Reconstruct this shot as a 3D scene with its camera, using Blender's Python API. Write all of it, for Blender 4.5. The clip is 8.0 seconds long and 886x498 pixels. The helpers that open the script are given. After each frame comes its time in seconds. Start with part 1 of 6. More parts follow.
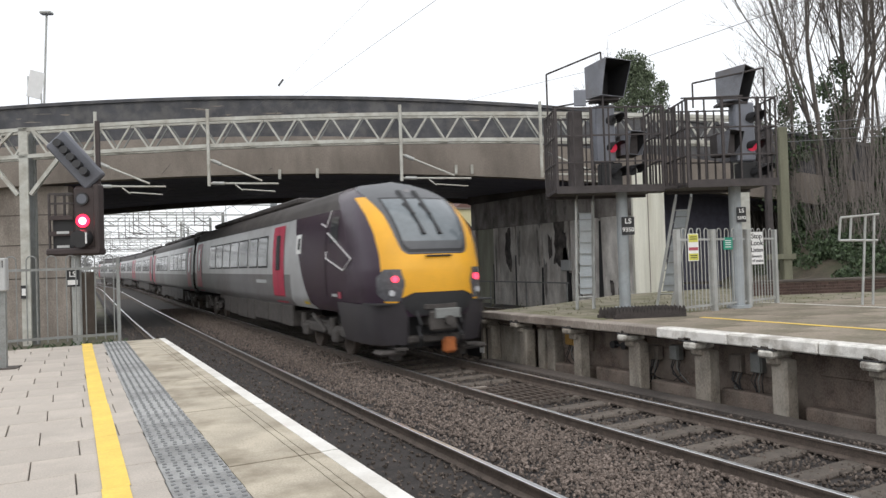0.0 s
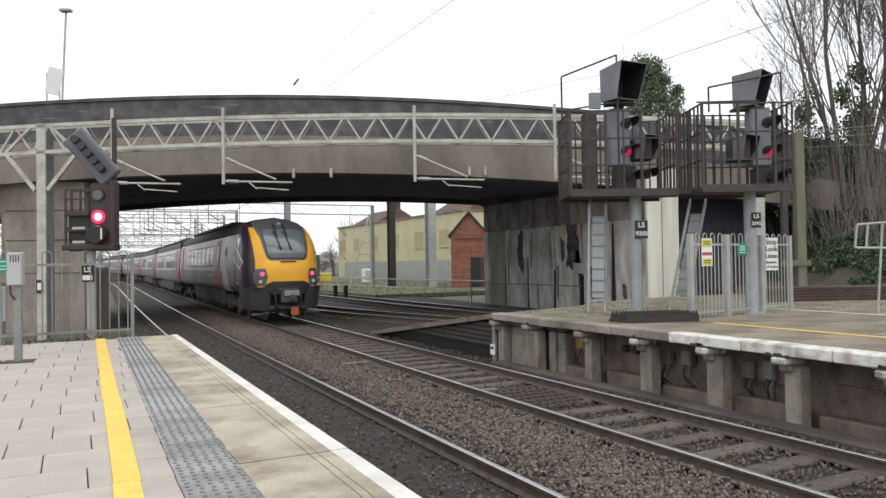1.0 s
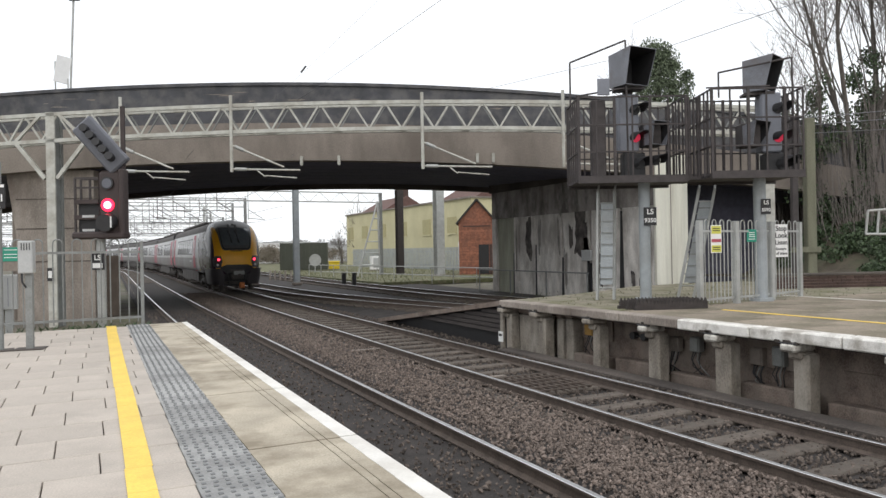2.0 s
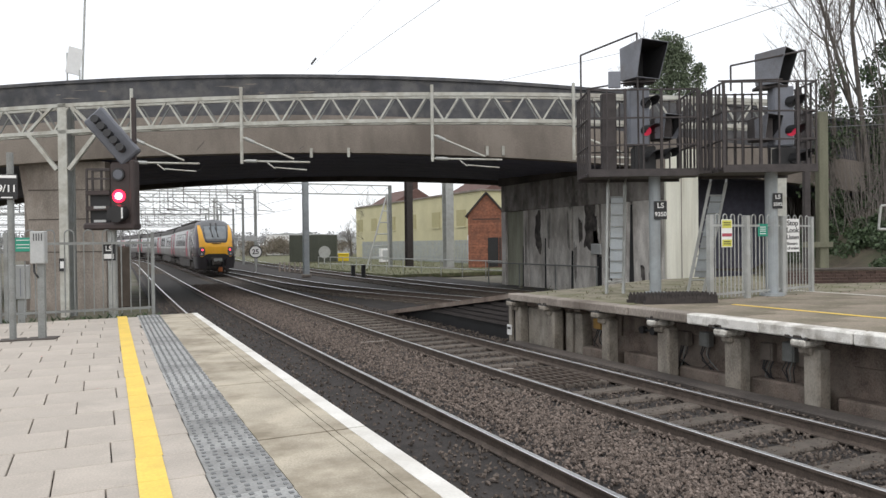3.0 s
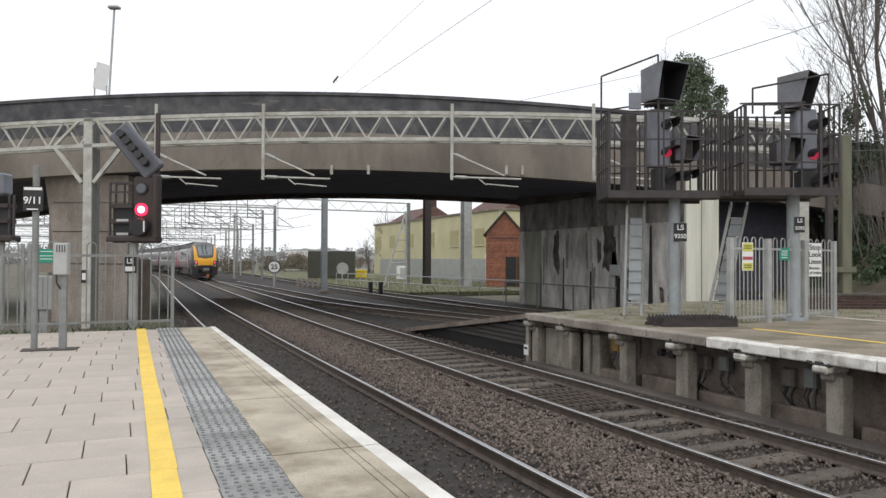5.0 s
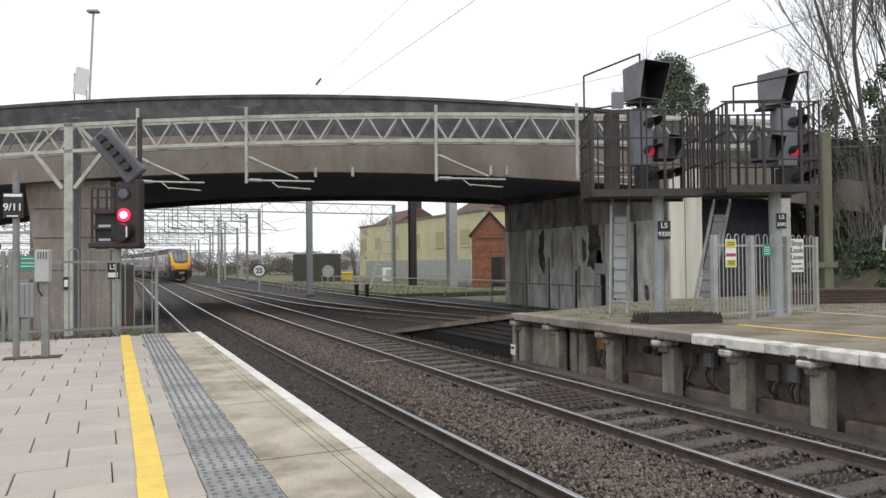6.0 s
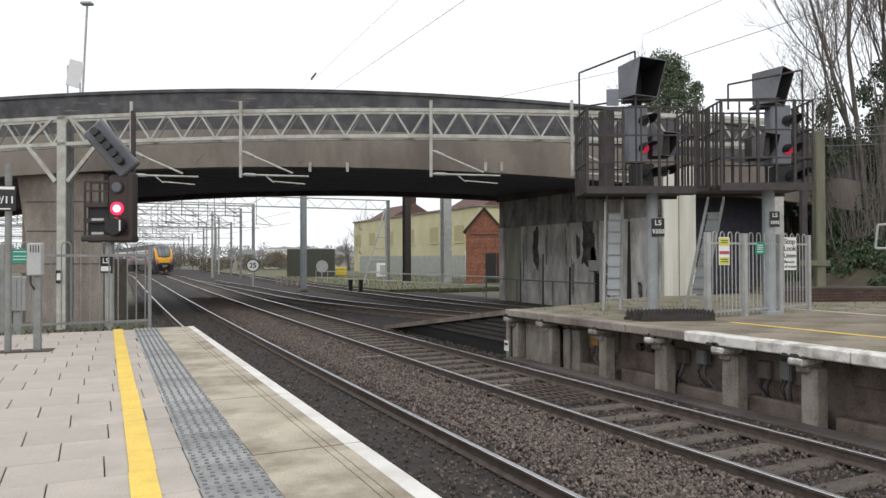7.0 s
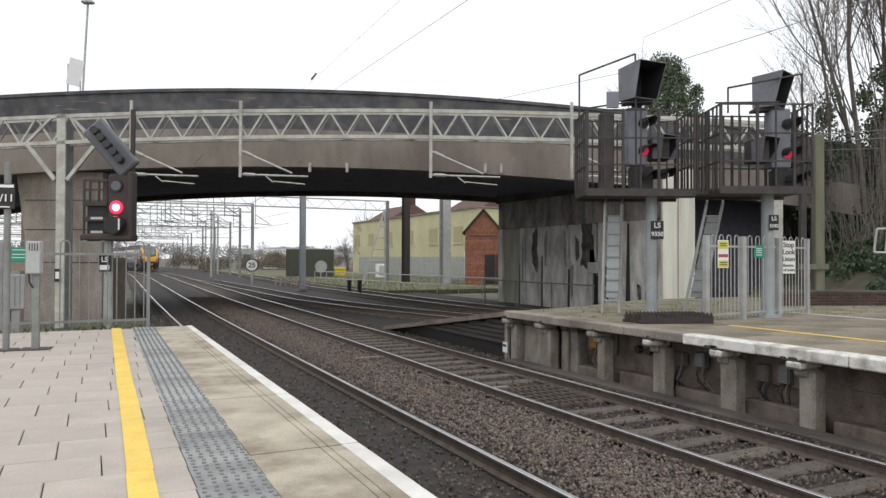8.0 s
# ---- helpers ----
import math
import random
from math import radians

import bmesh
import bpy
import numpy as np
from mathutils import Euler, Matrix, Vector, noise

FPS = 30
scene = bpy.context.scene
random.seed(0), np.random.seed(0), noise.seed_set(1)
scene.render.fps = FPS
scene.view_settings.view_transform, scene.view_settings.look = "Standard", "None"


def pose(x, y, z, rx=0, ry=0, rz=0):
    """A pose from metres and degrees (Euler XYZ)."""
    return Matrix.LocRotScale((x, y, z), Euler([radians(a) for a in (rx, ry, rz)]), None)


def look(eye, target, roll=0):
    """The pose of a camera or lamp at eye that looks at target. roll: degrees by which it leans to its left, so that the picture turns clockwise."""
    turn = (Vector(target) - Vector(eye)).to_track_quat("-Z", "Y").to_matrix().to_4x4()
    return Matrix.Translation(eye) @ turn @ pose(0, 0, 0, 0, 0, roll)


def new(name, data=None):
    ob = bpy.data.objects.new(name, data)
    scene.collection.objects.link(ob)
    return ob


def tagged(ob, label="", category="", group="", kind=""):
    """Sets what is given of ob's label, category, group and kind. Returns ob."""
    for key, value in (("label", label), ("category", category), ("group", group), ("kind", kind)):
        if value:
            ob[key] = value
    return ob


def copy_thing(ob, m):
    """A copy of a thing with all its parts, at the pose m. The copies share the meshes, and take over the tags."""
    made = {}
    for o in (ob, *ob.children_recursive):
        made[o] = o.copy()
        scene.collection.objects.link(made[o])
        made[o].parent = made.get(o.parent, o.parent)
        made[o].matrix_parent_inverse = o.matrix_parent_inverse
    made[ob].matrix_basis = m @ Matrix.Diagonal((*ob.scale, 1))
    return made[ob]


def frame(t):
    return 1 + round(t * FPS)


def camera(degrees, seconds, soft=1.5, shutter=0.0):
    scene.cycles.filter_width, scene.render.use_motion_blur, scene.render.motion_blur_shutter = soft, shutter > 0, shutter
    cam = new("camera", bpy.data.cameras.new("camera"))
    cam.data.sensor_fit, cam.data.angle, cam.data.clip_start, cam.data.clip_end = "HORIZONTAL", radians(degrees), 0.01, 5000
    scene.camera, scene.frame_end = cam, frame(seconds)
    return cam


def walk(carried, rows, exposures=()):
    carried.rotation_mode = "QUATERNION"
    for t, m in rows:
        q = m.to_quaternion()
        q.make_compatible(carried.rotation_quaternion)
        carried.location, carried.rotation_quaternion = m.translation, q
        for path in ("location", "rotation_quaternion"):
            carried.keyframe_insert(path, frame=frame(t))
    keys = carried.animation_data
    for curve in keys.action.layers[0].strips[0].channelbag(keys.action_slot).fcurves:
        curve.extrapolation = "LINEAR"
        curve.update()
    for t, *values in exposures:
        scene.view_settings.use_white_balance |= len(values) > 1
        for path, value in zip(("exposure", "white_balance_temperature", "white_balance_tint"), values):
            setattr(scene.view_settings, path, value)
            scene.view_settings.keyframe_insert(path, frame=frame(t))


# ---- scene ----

# camera on the platform, turning by hand from one spot
cam = camera(63.4, 8.0, soft=1.45, shutter=0.4)
EYE = 1.17
ROWS = [
    (0.0, -28.246, 0.906, -1.802), (0.5, -28.183, 0.878, -1.753), (1.0, -27.279, 1.012, -0.912),
    (1.5, -27.334, 0.969, -0.827), (2.0, -26.619, 0.011, -1.032), (3.3, -25.39, -0.45, -0.22), (3.5, -24.939, 0.184, 0.255),
    (4.0, -24.708, 0.706, 0.748), (5.5, -24.581, 1.042, -0.071), (6.0, -25.613, 0.994, -0.569),
    (6.5, -25.724, 0.701, -0.654), (7.0, -26.071, 0.663, -0.197), (7.5, -26.074, 0.687, 0.153),
    (8.0, -26.142, 0.75, 0.2),
]


def aim(yaw, pitch, roll):
    a, b = radians(yaw), radians(pitch)
    ahead = Vector((-math.sin(a) * math.cos(b), math.cos(a) * math.cos(b), math.sin(b)))
    return look((0, 0, EYE), Vector((0, 0, EYE)) + ahead, roll)


walk(cam, [(t, aim(y, p, r)) for t, y, p, r in ROWS], [(0.0, 0.17), (2.0, 0.17), (3.5, 0.10), (5.5, 0.0), (8.0, 0.03)])

# ---- light: a bright, even overcast sky ----
world = bpy.data.worlds.new("overcast")
scene.world = world
world.use_nodes = True
wn, wl = world.node_tree.nodes, world.node_tree.links
bg = wn["Background"]
sky = wn.new("ShaderNodeTexSky")
sky.sky_type = "NISHITA"
sky.sun_disc = False
sky.sun_elevation, sky.sun_rotation = radians(38), radians(200)
sky.air_density, sky.dust_density = 1.0, 4.0
thin = wn.new("ShaderNodeMix")
thin.data_type = "RGBA"
thin.inputs[0].default_value = 0.985
thin.inputs[7].default_value = (0.965, 0.985, 1.01, 1)
wl.new(sky.outputs[0], thin.inputs[6])
wl.new(thin.outputs[2], bg.inputs[0])
bg.inputs[1].default_value = 1.05
sun = new("sun", bpy.data.lights.new("sun", "SUN"))
sun.data.energy, sun.data.angle, sun.data.color = 0.7, radians(80), (1, 0.985, 0.96)
sun.matrix_world = look((0, 0, 30), (6, 15, 0))

# ---- materials ----


def mat(name, base, rough=0.7, metal=0.0, vary=0.25, scale=6.0, fine=60.0, bump=0.15, stain=None, stain_amount=0.5,
        rand=0.0, stretch=(1, 1, 1), island=False, spec=0.5, stain_scale=None):
    m = bpy.data.materials.new(name)
    m.use_nodes = True
    n, l = m.node_tree.nodes, m.node_tree.links
    b = n["Principled BSDF"]
    b.inputs["Roughness"].default_value = rough
    b.inputs["Metallic"].default_value = metal
    b.inputs["Specular IOR Level"].default_value = spec
    tc = n.new("ShaderNodeTexCoord")
    mp = n.new("ShaderNodeMapping")
    mp.inputs["Scale"].default_value = stretch
    l.new(tc.outputs["Object"], mp.inputs[0])
    coarse = n.new("ShaderNodeTexNoise")
    coarse.inputs["Scale"].default_value, coarse.inputs["Detail"].default_value = scale, 6
    grain = n.new("ShaderNodeTexNoise")
    grain.inputs["Scale"].default_value, grain.inputs["Detail"].default_value = fine, 3
    for t in (coarse, grain):
        l.new(mp.outputs[0], t.inputs["Vector"])
    add = n.new("ShaderNodeMath")
    add.operation = "ADD"
    l.new(coarse.outputs[0], add.inputs[0])
    l.new(grain.outputs[0], add.inputs[1])
    span = n.new("ShaderNodeMapRange")
    span.inputs["From Min"].default_value, span.inputs["From Max"].default_value = 0.8, 1.2
    span.inputs["To Min"].default_value, span.inputs["To Max"].default_value = 1 - vary, 1 + vary
    l.new(add.outputs[0], span.inputs["Value"])
    level = span.outputs[0]
    if rand:
        if island:
            src = n.new("ShaderNodeNewGeometry").outputs["Random Per Island"]
        else:
            src = n.new("ShaderNodeObjectInfo").outputs["Random"]
        r2 = n.new("ShaderNodeMapRange")
        r2.inputs["To Min"].default_value, r2.inputs["To Max"].default_value = 1 - rand, 1 + rand
        l.new(src, r2.inputs["Value"])
        mul = n.new("ShaderNodeMath")
        mul.operation = "MULTIPLY"
        l.new(level, mul.inputs[0])
        l.new(r2.outputs[0], mul.inputs[1])
        level = mul.outputs[0]
    tone = n.new("ShaderNodeMix")
    tone.data_type, tone.blend_type = "RGBA", "MULTIPLY"
    tone.inputs[0].default_value = 1.0
    tone.inputs[6].default_value = (*base, 1)
    l.new(level, tone.inputs[7])
    out = tone.outputs[2]
    if stain:
        patch = n.new("ShaderNodeTexNoise")
        patch.inputs["Scale"].default_value = stain_scale or scale * 0.35
        patch.inputs["Detail"].default_value, patch.inputs["Roughness"].default_value = 8, 0.65
        l.new(mp.outputs[0], patch.inputs["Vector"])
        cut = n.new("ShaderNodeMapRange")
        cut.inputs["From Min"].default_value, cut.inputs["From Max"].default_value = 0.45, 0.62
        cut.inputs["To Max"].default_value = stain_amount
        l.new(patch.outputs[0], cut.inputs["Value"])
        mix = n.new("ShaderNodeMix")
        mix.data_type = "RGBA"
        l.new(cut.outputs[0], mix.inputs[0])
        l.new(out, mix.inputs[6])
        mix.inputs[7].default_value = (*stain, 1)
        out = mix.outputs[2]
    l.new(out, b.inputs["Base Color"])
    if bump:
        bp = n.new("ShaderNodeBump")
        bp.inputs["Strength"].default_value, bp.inputs["Distance"].default_value = bump, 0.01
        l.new(add.outputs[0], bp.inputs["Height"])
        l.new(bp.outputs[0], b.inputs["Normal"])
    return m


def glow(name, colour, strength):
    m = bpy.data.materials.new(name)
    m.use_nodes = True
    b = m.node_tree.nodes["Principled BSDF"]
    b.inputs["Base Color"].default_value = (*colour, 1)
    b.inputs["Emission Color"].default_value = (*colour, 1)
    b.inputs["Emission Strength"].default_value = strength
    return m


SLAB = mat("paving_slab", (0.46, 0.41, 0.36), 0.85, vary=0.12, scale=3, fine=90, rand=0.07, stain=(0.3, 0.27, 0.24), stain_amount=0.35)
JOINT = mat("sand_joint", (0.07, 0.06, 0.05), 0.95)
COPE = mat("worn_concrete_coping", (0.43, 0.38, 0.30), 0.82, vary=0.2, scale=2.6, fine=80, stain=(0.21, 0.175, 0.125), stain_amount=0.9, stain_scale=1.25)
TACT = mat("grey_tactile_paving", (0.30, 0.30, 0.295), 0.75, vary=0.2, scale=5, rand=0.3, stain=(0.36, 0.36, 0.355), stain_amount=0.35)
YELLOW_LINE = mat("yellow_line_paint", (0.84, 0.59, 0.11), 0.6, vary=0.08, scale=4, stain=(0.55, 0.38, 0.1), stain_amount=0.25)
WHITE_LINE = mat("white_edge_paint", (0.74, 0.72, 0.68), 0.6, vary=0.06, scale=5, stain=(0.45, 0.42, 0.37), stain_amount=0.45)
BALLAST = mat("brown_ballast", (0.16, 0.13, 0.115), 0.95, vary=0.4, scale=9, fine=40, bump=0.6)
STONE = mat("ballast_stone", (0.165, 0.132, 0.113), 0.9, vary=0.2, scale=20, rand=0.45, island=True)
DIRT = mat("dark_trackbed", (0.035, 0.030, 0.028), 0.95, vary=0.35, scale=4, fine=50, bump=0.5)
SLEEPER = mat("oily_concrete_sleeper", (0.105, 0.088, 0.074), 0.85, vary=0.25, scale=6, rand=0.15)
RAIL_SIDE = mat("rusty_rail_web", (0.088, 0.068, 0.056), 0.75, vary=0.3, scale=8)
RAIL_TOP = mat("polished_rail_head", (0.78, 0.78, 0.79), 0.32, 1.0, vary=0.08, bump=0.02)
CONC = mat("weathered_concrete", (0.245, 0.213, 0.185), 0.88, vary=0.18, scale=1.2, fine=40, stain=(0.12, 0.10, 0.085), stain_amount=0.6, stretch=(1, 1, 0.4))
CONC_WARM = mat("tan_stained_concrete", (0.29, 0.254, 0.222), 0.88, vary=0.25, scale=1.4, fine=40, stain=(0.125, 0.10, 0.083), stain_amount=0.75, stretch=(1, 1, 0.4))
CONC_DARK = mat("dark_stained_concrete", (0.10, 0.085, 0.075), 0.9, vary=0.25, scale=1.0, fine=30, stain=(0.035, 0.03, 0.028), stain_amount=0.75)
CONC_PALE = mat("pale_rendered_concrete", (0.66, 0.635, 0.60), 0.85, vary=0.24, scale=2.4, stain=(0.27, 0.24, 0.215), stain_amount=0.7, stretch=(1.3, 1.3, 0.45), stain_scale=0.9)
CREAM = mat("cream_painted_pier_end", (0.80, 0.79, 0.69), 0.75, vary=0.08, scale=2, stain=(0.52, 0.50, 0.40), stain_amount=0.6, stretch=(2.5, 2.5, 0.15))
PARAPET = mat("dark_bridge_parapet", (0.07, 0.071, 0.079), 0.85, vary=0.25, scale=1.5, stain=(0.2, 0.19, 0.18), stain_amount=0.35, stain_scale=1.8)
# base colour holds the hazy, bluish tone of the shade under the deck
SOFFIT = mat("bluish_shade_soffit", (0.14, 0.14, 0.185), 0.9, vary=0.15)
GALV = mat("galvanised_steel", (0.42, 0.43, 0.42), 0.5, 0.35, vary=0.12, scale=4, stain=(0.28, 0.27, 0.24), stain_amount=0.4)
CREAMY_STEEL = mat("weathered_white_gantry_paint", (0.50, 0.50, 0.46), 0.6, 0.1, vary=0.12, scale=5, stain=(0.25, 0.21, 0.16), stain_amount=0.45)
BLUEGREY = mat("blue_grey_post_paint", (0.33, 0.36, 0.38), 0.5, 0.1, vary=0.1, scale=4, stain=(0.22, 0.22, 0.2), stain_amount=0.4)
CAGE = mat("brown_black_cage_steel", (0.058, 0.05, 0.05), 0.65, 0.2, vary=0.25, scale=6)
SIGNAL_GREY = mat("slate_grey_signal_case", (0.20, 0.213, 0.25), 0.5, vary=0.1, scale=3, stain=(0.10, 0.10, 0.105), stain_amount=0.4)
SLATE = mat("dark_slate_indicator_case", (0.11, 0.116, 0.138), 0.5, vary=0.12, scale=3, stain=(0.06, 0.06, 0.065), stain_amount=0.4)
HOOD = mat("blue_grey_signal_hood", (0.19, 0.198, 0.225), 0.5, 0.0, vary=0.15, scale=3, stain=(0.10, 0.082, 0.072), stain_amount=0.6)
BLACK = mat("matt_black", (0.022, 0.022, 0.024), 0.55, vary=0.15)
DARKBROWN = mat("dark_brown_signal_head", (0.04, 0.028, 0.027), 0.6, vary=0.15)
WHITE = mat("white_sign_face", (0.78, 0.78, 0.77), 0.5, vary=0.04)
GREEN = mat("green_sign_face", (0.02, 0.25, 0.17), 0.5, vary=0.06)
SIGN_YELLOW = mat("faded_yellow_sign", (0.6, 0.58, 0.1), 0.55, vary=0.06)
SIGN_RED = mat("faded_red_sign_bar", (0.4, 0.07, 0.1), 0.55, vary=0.06)
GREYBOX = mat("grey_cabinet_paint", (0.42, 0.43, 0.43), 0.5, vary=0.06)
RED_LIT = glow("lit_red_signal", (1.0, 0.12, 0.14), 16)
RED_HALO = glow("red_lamp_glare", (1.0, 0.012, 0.05), 3.0)
RED_DIM = glow("red_lens_seen_aslant", (0.55, 0.02, 0.06), 0.45)
TIMBER = mat("tarred_timber", (0.045, 0.038, 0.036), 0.85, vary=0.3, scale=3, stretch=(1, 1, 6))
POLE_WOOD = mat("green_stained_pole", (0.165, 0.165, 0.118), 0.85, vary=0.2, scale=3, stretch=(2, 2, 0.3))
GRASS = mat("rough_grass", (0.10, 0.11, 0.05), 0.95, vary=0.45, scale=3, fine=30, bump=0.5, stain=(0.19, 0.165, 0.11), stain_amount=0.8, stain_scale=2.0)
GROUND = mat("dirt_ground", (0.13, 0.115, 0.09), 0.95, vary=0.3, scale=1, fine=20, bump=0.4, stain=(0.09, 0.11, 0.045), stain_amount=0.6)
BARK = mat("bark", (0.13, 0.115, 0.102), 0.9, vary=0.3, scale=5)
TWIG = mat("twigs", (0.17, 0.15, 0.138), 0.9, vary=0.2)
IVY = mat("ivy_leaves", (0.05, 0.078, 0.035), 0.6, vary=0.3, rand=0.5, island=True)
CONIFER = mat("dark_conifer", (0.115, 0.145, 0.085), 0.7, vary=0.3, rand=0.45, island=True)
# scrub colour is lightened to hold the distant haze
SHRUB = mat("haze_lightened_scrub", (0.19, 0.165, 0.13), 0.9, vary=0.3, rand=0.5, island=True)
BRICK = mat("orange_red_brick", (0.31, 0.128, 0.08), 0.9, vary=0.3, scale=5, rand=0.25, stain=(0.15, 0.08, 0.06), stain_amount=0.6, stain_scale=1.5)
BRICK_DULL = mat("dull_red_brick", (0.075, 0.047, 0.04), 0.9, vary=0.2, scale=4, rand=0.25)
MORTAR = mat("mortar", (0.22, 0.17, 0.14), 0.95)
YELLOW_WALL = mat("pale_yellow_render", (0.56, 0.52, 0.33), 0.85, vary=0.08, scale=0.5, fine=10, stain=(0.42, 0.38, 0.23), stain_amount=0.3)
YELLOW_DIM = mat("faded_boarded_window", (0.40, 0.36, 0.2), 0.85, vary=0.1)
ROOF_RED = mat("brown_roof_tiles", (0.12, 0.068, 0.058), 0.85, vary=0.2, scale=2)
ROOF_DARK = mat("dark_roof_edge", (0.05, 0.045, 0.045), 0.8)
CONTAINER = mat("olive_container", (0.055, 0.06, 0.045), 0.7, vary=0.15, scale=1)
BRIGHT_YELLOW = mat("bright_yellow_plastic", (0.75, 0.55, 0.03), 0.5, vary=0.08)
DULL_STEEL = mat("dull_grey_steel", (0.24, 0.25, 0.245), 0.6, 0.2, vary=0.15, scale=5, stain=(0.15, 0.14, 0.12), stain_amount=0.4)
STUD = mat("worn_dark_stud", (0.18, 0.185, 0.188), 0.8, vary=0.2)
WIRE = mat("overhead_wire", (0.16, 0.16, 0.17), 0.6, 0.3)
ORANGE_BOX = mat("ochre_box", (0.35, 0.2, 0.05), 0.7, vary=0.2)
# train
MAROON = mat("dark_maroon_train_paint", (0.040, 0.024, 0.040), 0.27, vary=0.12, scale=1.5, stain=(0.06, 0.042, 0.046), stain_amount=0.4)
SILVER = mat("silver_train_paint", (0.50, 0.505, 0.515), 0.34, 0.2, vary=0.08, scale=1.2, stain=(0.2, 0.19, 0.18), stain_amount=0.35)
SILVER_LOW = mat("darker_silver_train_paint", (0.21, 0.205, 0.21), 0.45, 0.2, vary=0.1, scale=1.2, stain=(0.12, 0.10, 0.09), stain_amount=0.5)
TRAIN_ROOF = mat("sooty_train_roof", (0.055, 0.048, 0.046), 0.7, vary=0.3, scale=1.5)
TRAIN_YELLOW = mat("yellow_train_nose", (0.82, 0.41, 0.022), 0.4, vary=0.06, scale=2, stain=(0.6, 0.3, 0.04), stain_amount=0.25)
CHARCOAL = mat("charcoal_train_mask", (0.085, 0.088, 0.095), 0.4, vary=0.1)
TRAIN_GLASS = mat("dark_train_glass", (0.05, 0.055, 0.06), 0.06, vary=0.1, bump=0, spec=0.8)
# base raised to a pale blue-grey in place of stronger sky reflection
SCREEN_GLASS = mat("sky_toned_windscreen_glass", (0.13, 0.15, 0.165), 0.09, vary=0.1, bump=0, spec=0.9)
DOOR_RED = mat("crimson_door_paint", (0.42, 0.035, 0.075), 0.4, vary=0.08)
UNDER = mat("grimy_underframe", (0.065, 0.058, 0.054), 0.8, vary=0.3, scale=5)
TAIL = glow("tail_lamp", (1.0, 0.05, 0.10), 2.5)
LAMP_CLEAR = mat("clear_lamp", (0.5, 0.51, 0.53), 0.15, vary=0.05)
ORANGE = mat("orange_coupler_cover", (0.45, 0.14, 0.04), 0.6, vary=0.2)

# ---- building helpers ----


def mesh_of(name, bm, material):
    me = bpy.data.meshes.new(name)
    bm.normal_update()
    bm.to_mesh(me)
    bm.free()
    me.materials.append(material)
    return me


def smooth(ob):
    ob.data.polygons.foreach_set("use_smooth", [True] * len(ob.data.polygons))
    return ob


def part(name, bm, material, parent=None, label=""):
    ob = new(name, mesh_of(name, bm, material))
    ob.parent = parent
    return tagged(ob, label)


def thing(name, label, category, group="", m=None, kind=""):
    ob = new(name)
    ob.empty_display_size = 0.2
    if m is not None:
        ob.matrix_basis = m
    return tagged(ob, label, category, group, kind)


def struct(name, bm, material, label="", category=""):
    return tagged(part(name, bm, material), label, category, kind="structure")


def box(bm, x0, x1, y0, y1, z0, z1, m=None, bevel=0.0):
    r = bmesh.ops.create_cube(bm, size=1)
    vs = r["verts"]
    for v in vs:
        v.co = Vector((x0 + (v.co.x + 0.5) * (x1 - x0), y0 + (v.co.y + 0.5) * (y1 - y0), z0 + (v.co.z + 0.5) * (z1 - z0)))
    if bevel:
        es = list({e for v in vs for e in v.link_edges})
        r2 = bmesh.ops.bevel(bm, geom=es, offset=bevel, segments=1, affect="EDGES")
        vs = list({v for f in r2["faces"] for v in f.verts} | {v for v in vs if v.is_valid})
    if m is not None:
        for v in vs:
            v.co = m @ v.co
    return bm


def B(x0, x1, y0, y1, z0, z1, m=None, bevel=0.0):
    return box(bmesh.new(), x0, x1, y0, y1, z0, z1, m, bevel)


def rod(bm, p, q, r, seg=8, r2=None):
    p, q = Vector(p), Vector(q)
    d = q - p
    turn = d.to_track_quat("Z", "Y").to_matrix().to_4x4()
    bmesh.ops.create_cone(bm, cap_ends=True, segments=seg, radius1=r, radius2=r if r2 is None else r2, depth=d.length,
                          matrix=Matrix.Translation((p + q) / 2) @ turn)
    return bm


def bar(bm, p, q, w, h=None):
    """A square bar between two points."""
    p, q = Vector(p), Vector(q)
    d = q - p
    h = h or w
    turn = d.to_track_quat("Y", "Z").to_matrix().to_4x4()
    return box(bm, -w / 2, w / 2, -d.length / 2, d.length / 2, -h / 2, h / 2, Matrix.Translation((p + q) / 2) @ turn)


def rods(segs, r, seg=8):
    bm = bmesh.new()
    for p, q in segs:
        rod(bm, p, q, r, seg)
    return bm


def bars(segs, w, h=None):
    bm = bmesh.new()
    for p, q in segs:
        bar(bm, p, q, w, h)
    return bm


def prism(bm, outline, y0, y1, m=None):
    """Extrude an outline in x and z from y0 to y1."""
    a = [bm.verts.new((x, y0, z)) for x, z in outline]
    b = [bm.verts.new((x, y1, z)) for x, z in outline]
    n = len(a)
    bm.faces.new(a)
    bm.faces.new(b[::-1])
    for i in range(n):
        bm.faces.new((a[i], b[i], b[(i + 1) % n], a[(i + 1) % n]))
    if m is not None:
        for v in a + b:
            v.co = m @ v.co
    bmesh.ops.recalc_face_normals(bm, faces=bm.faces[:])
    return bm


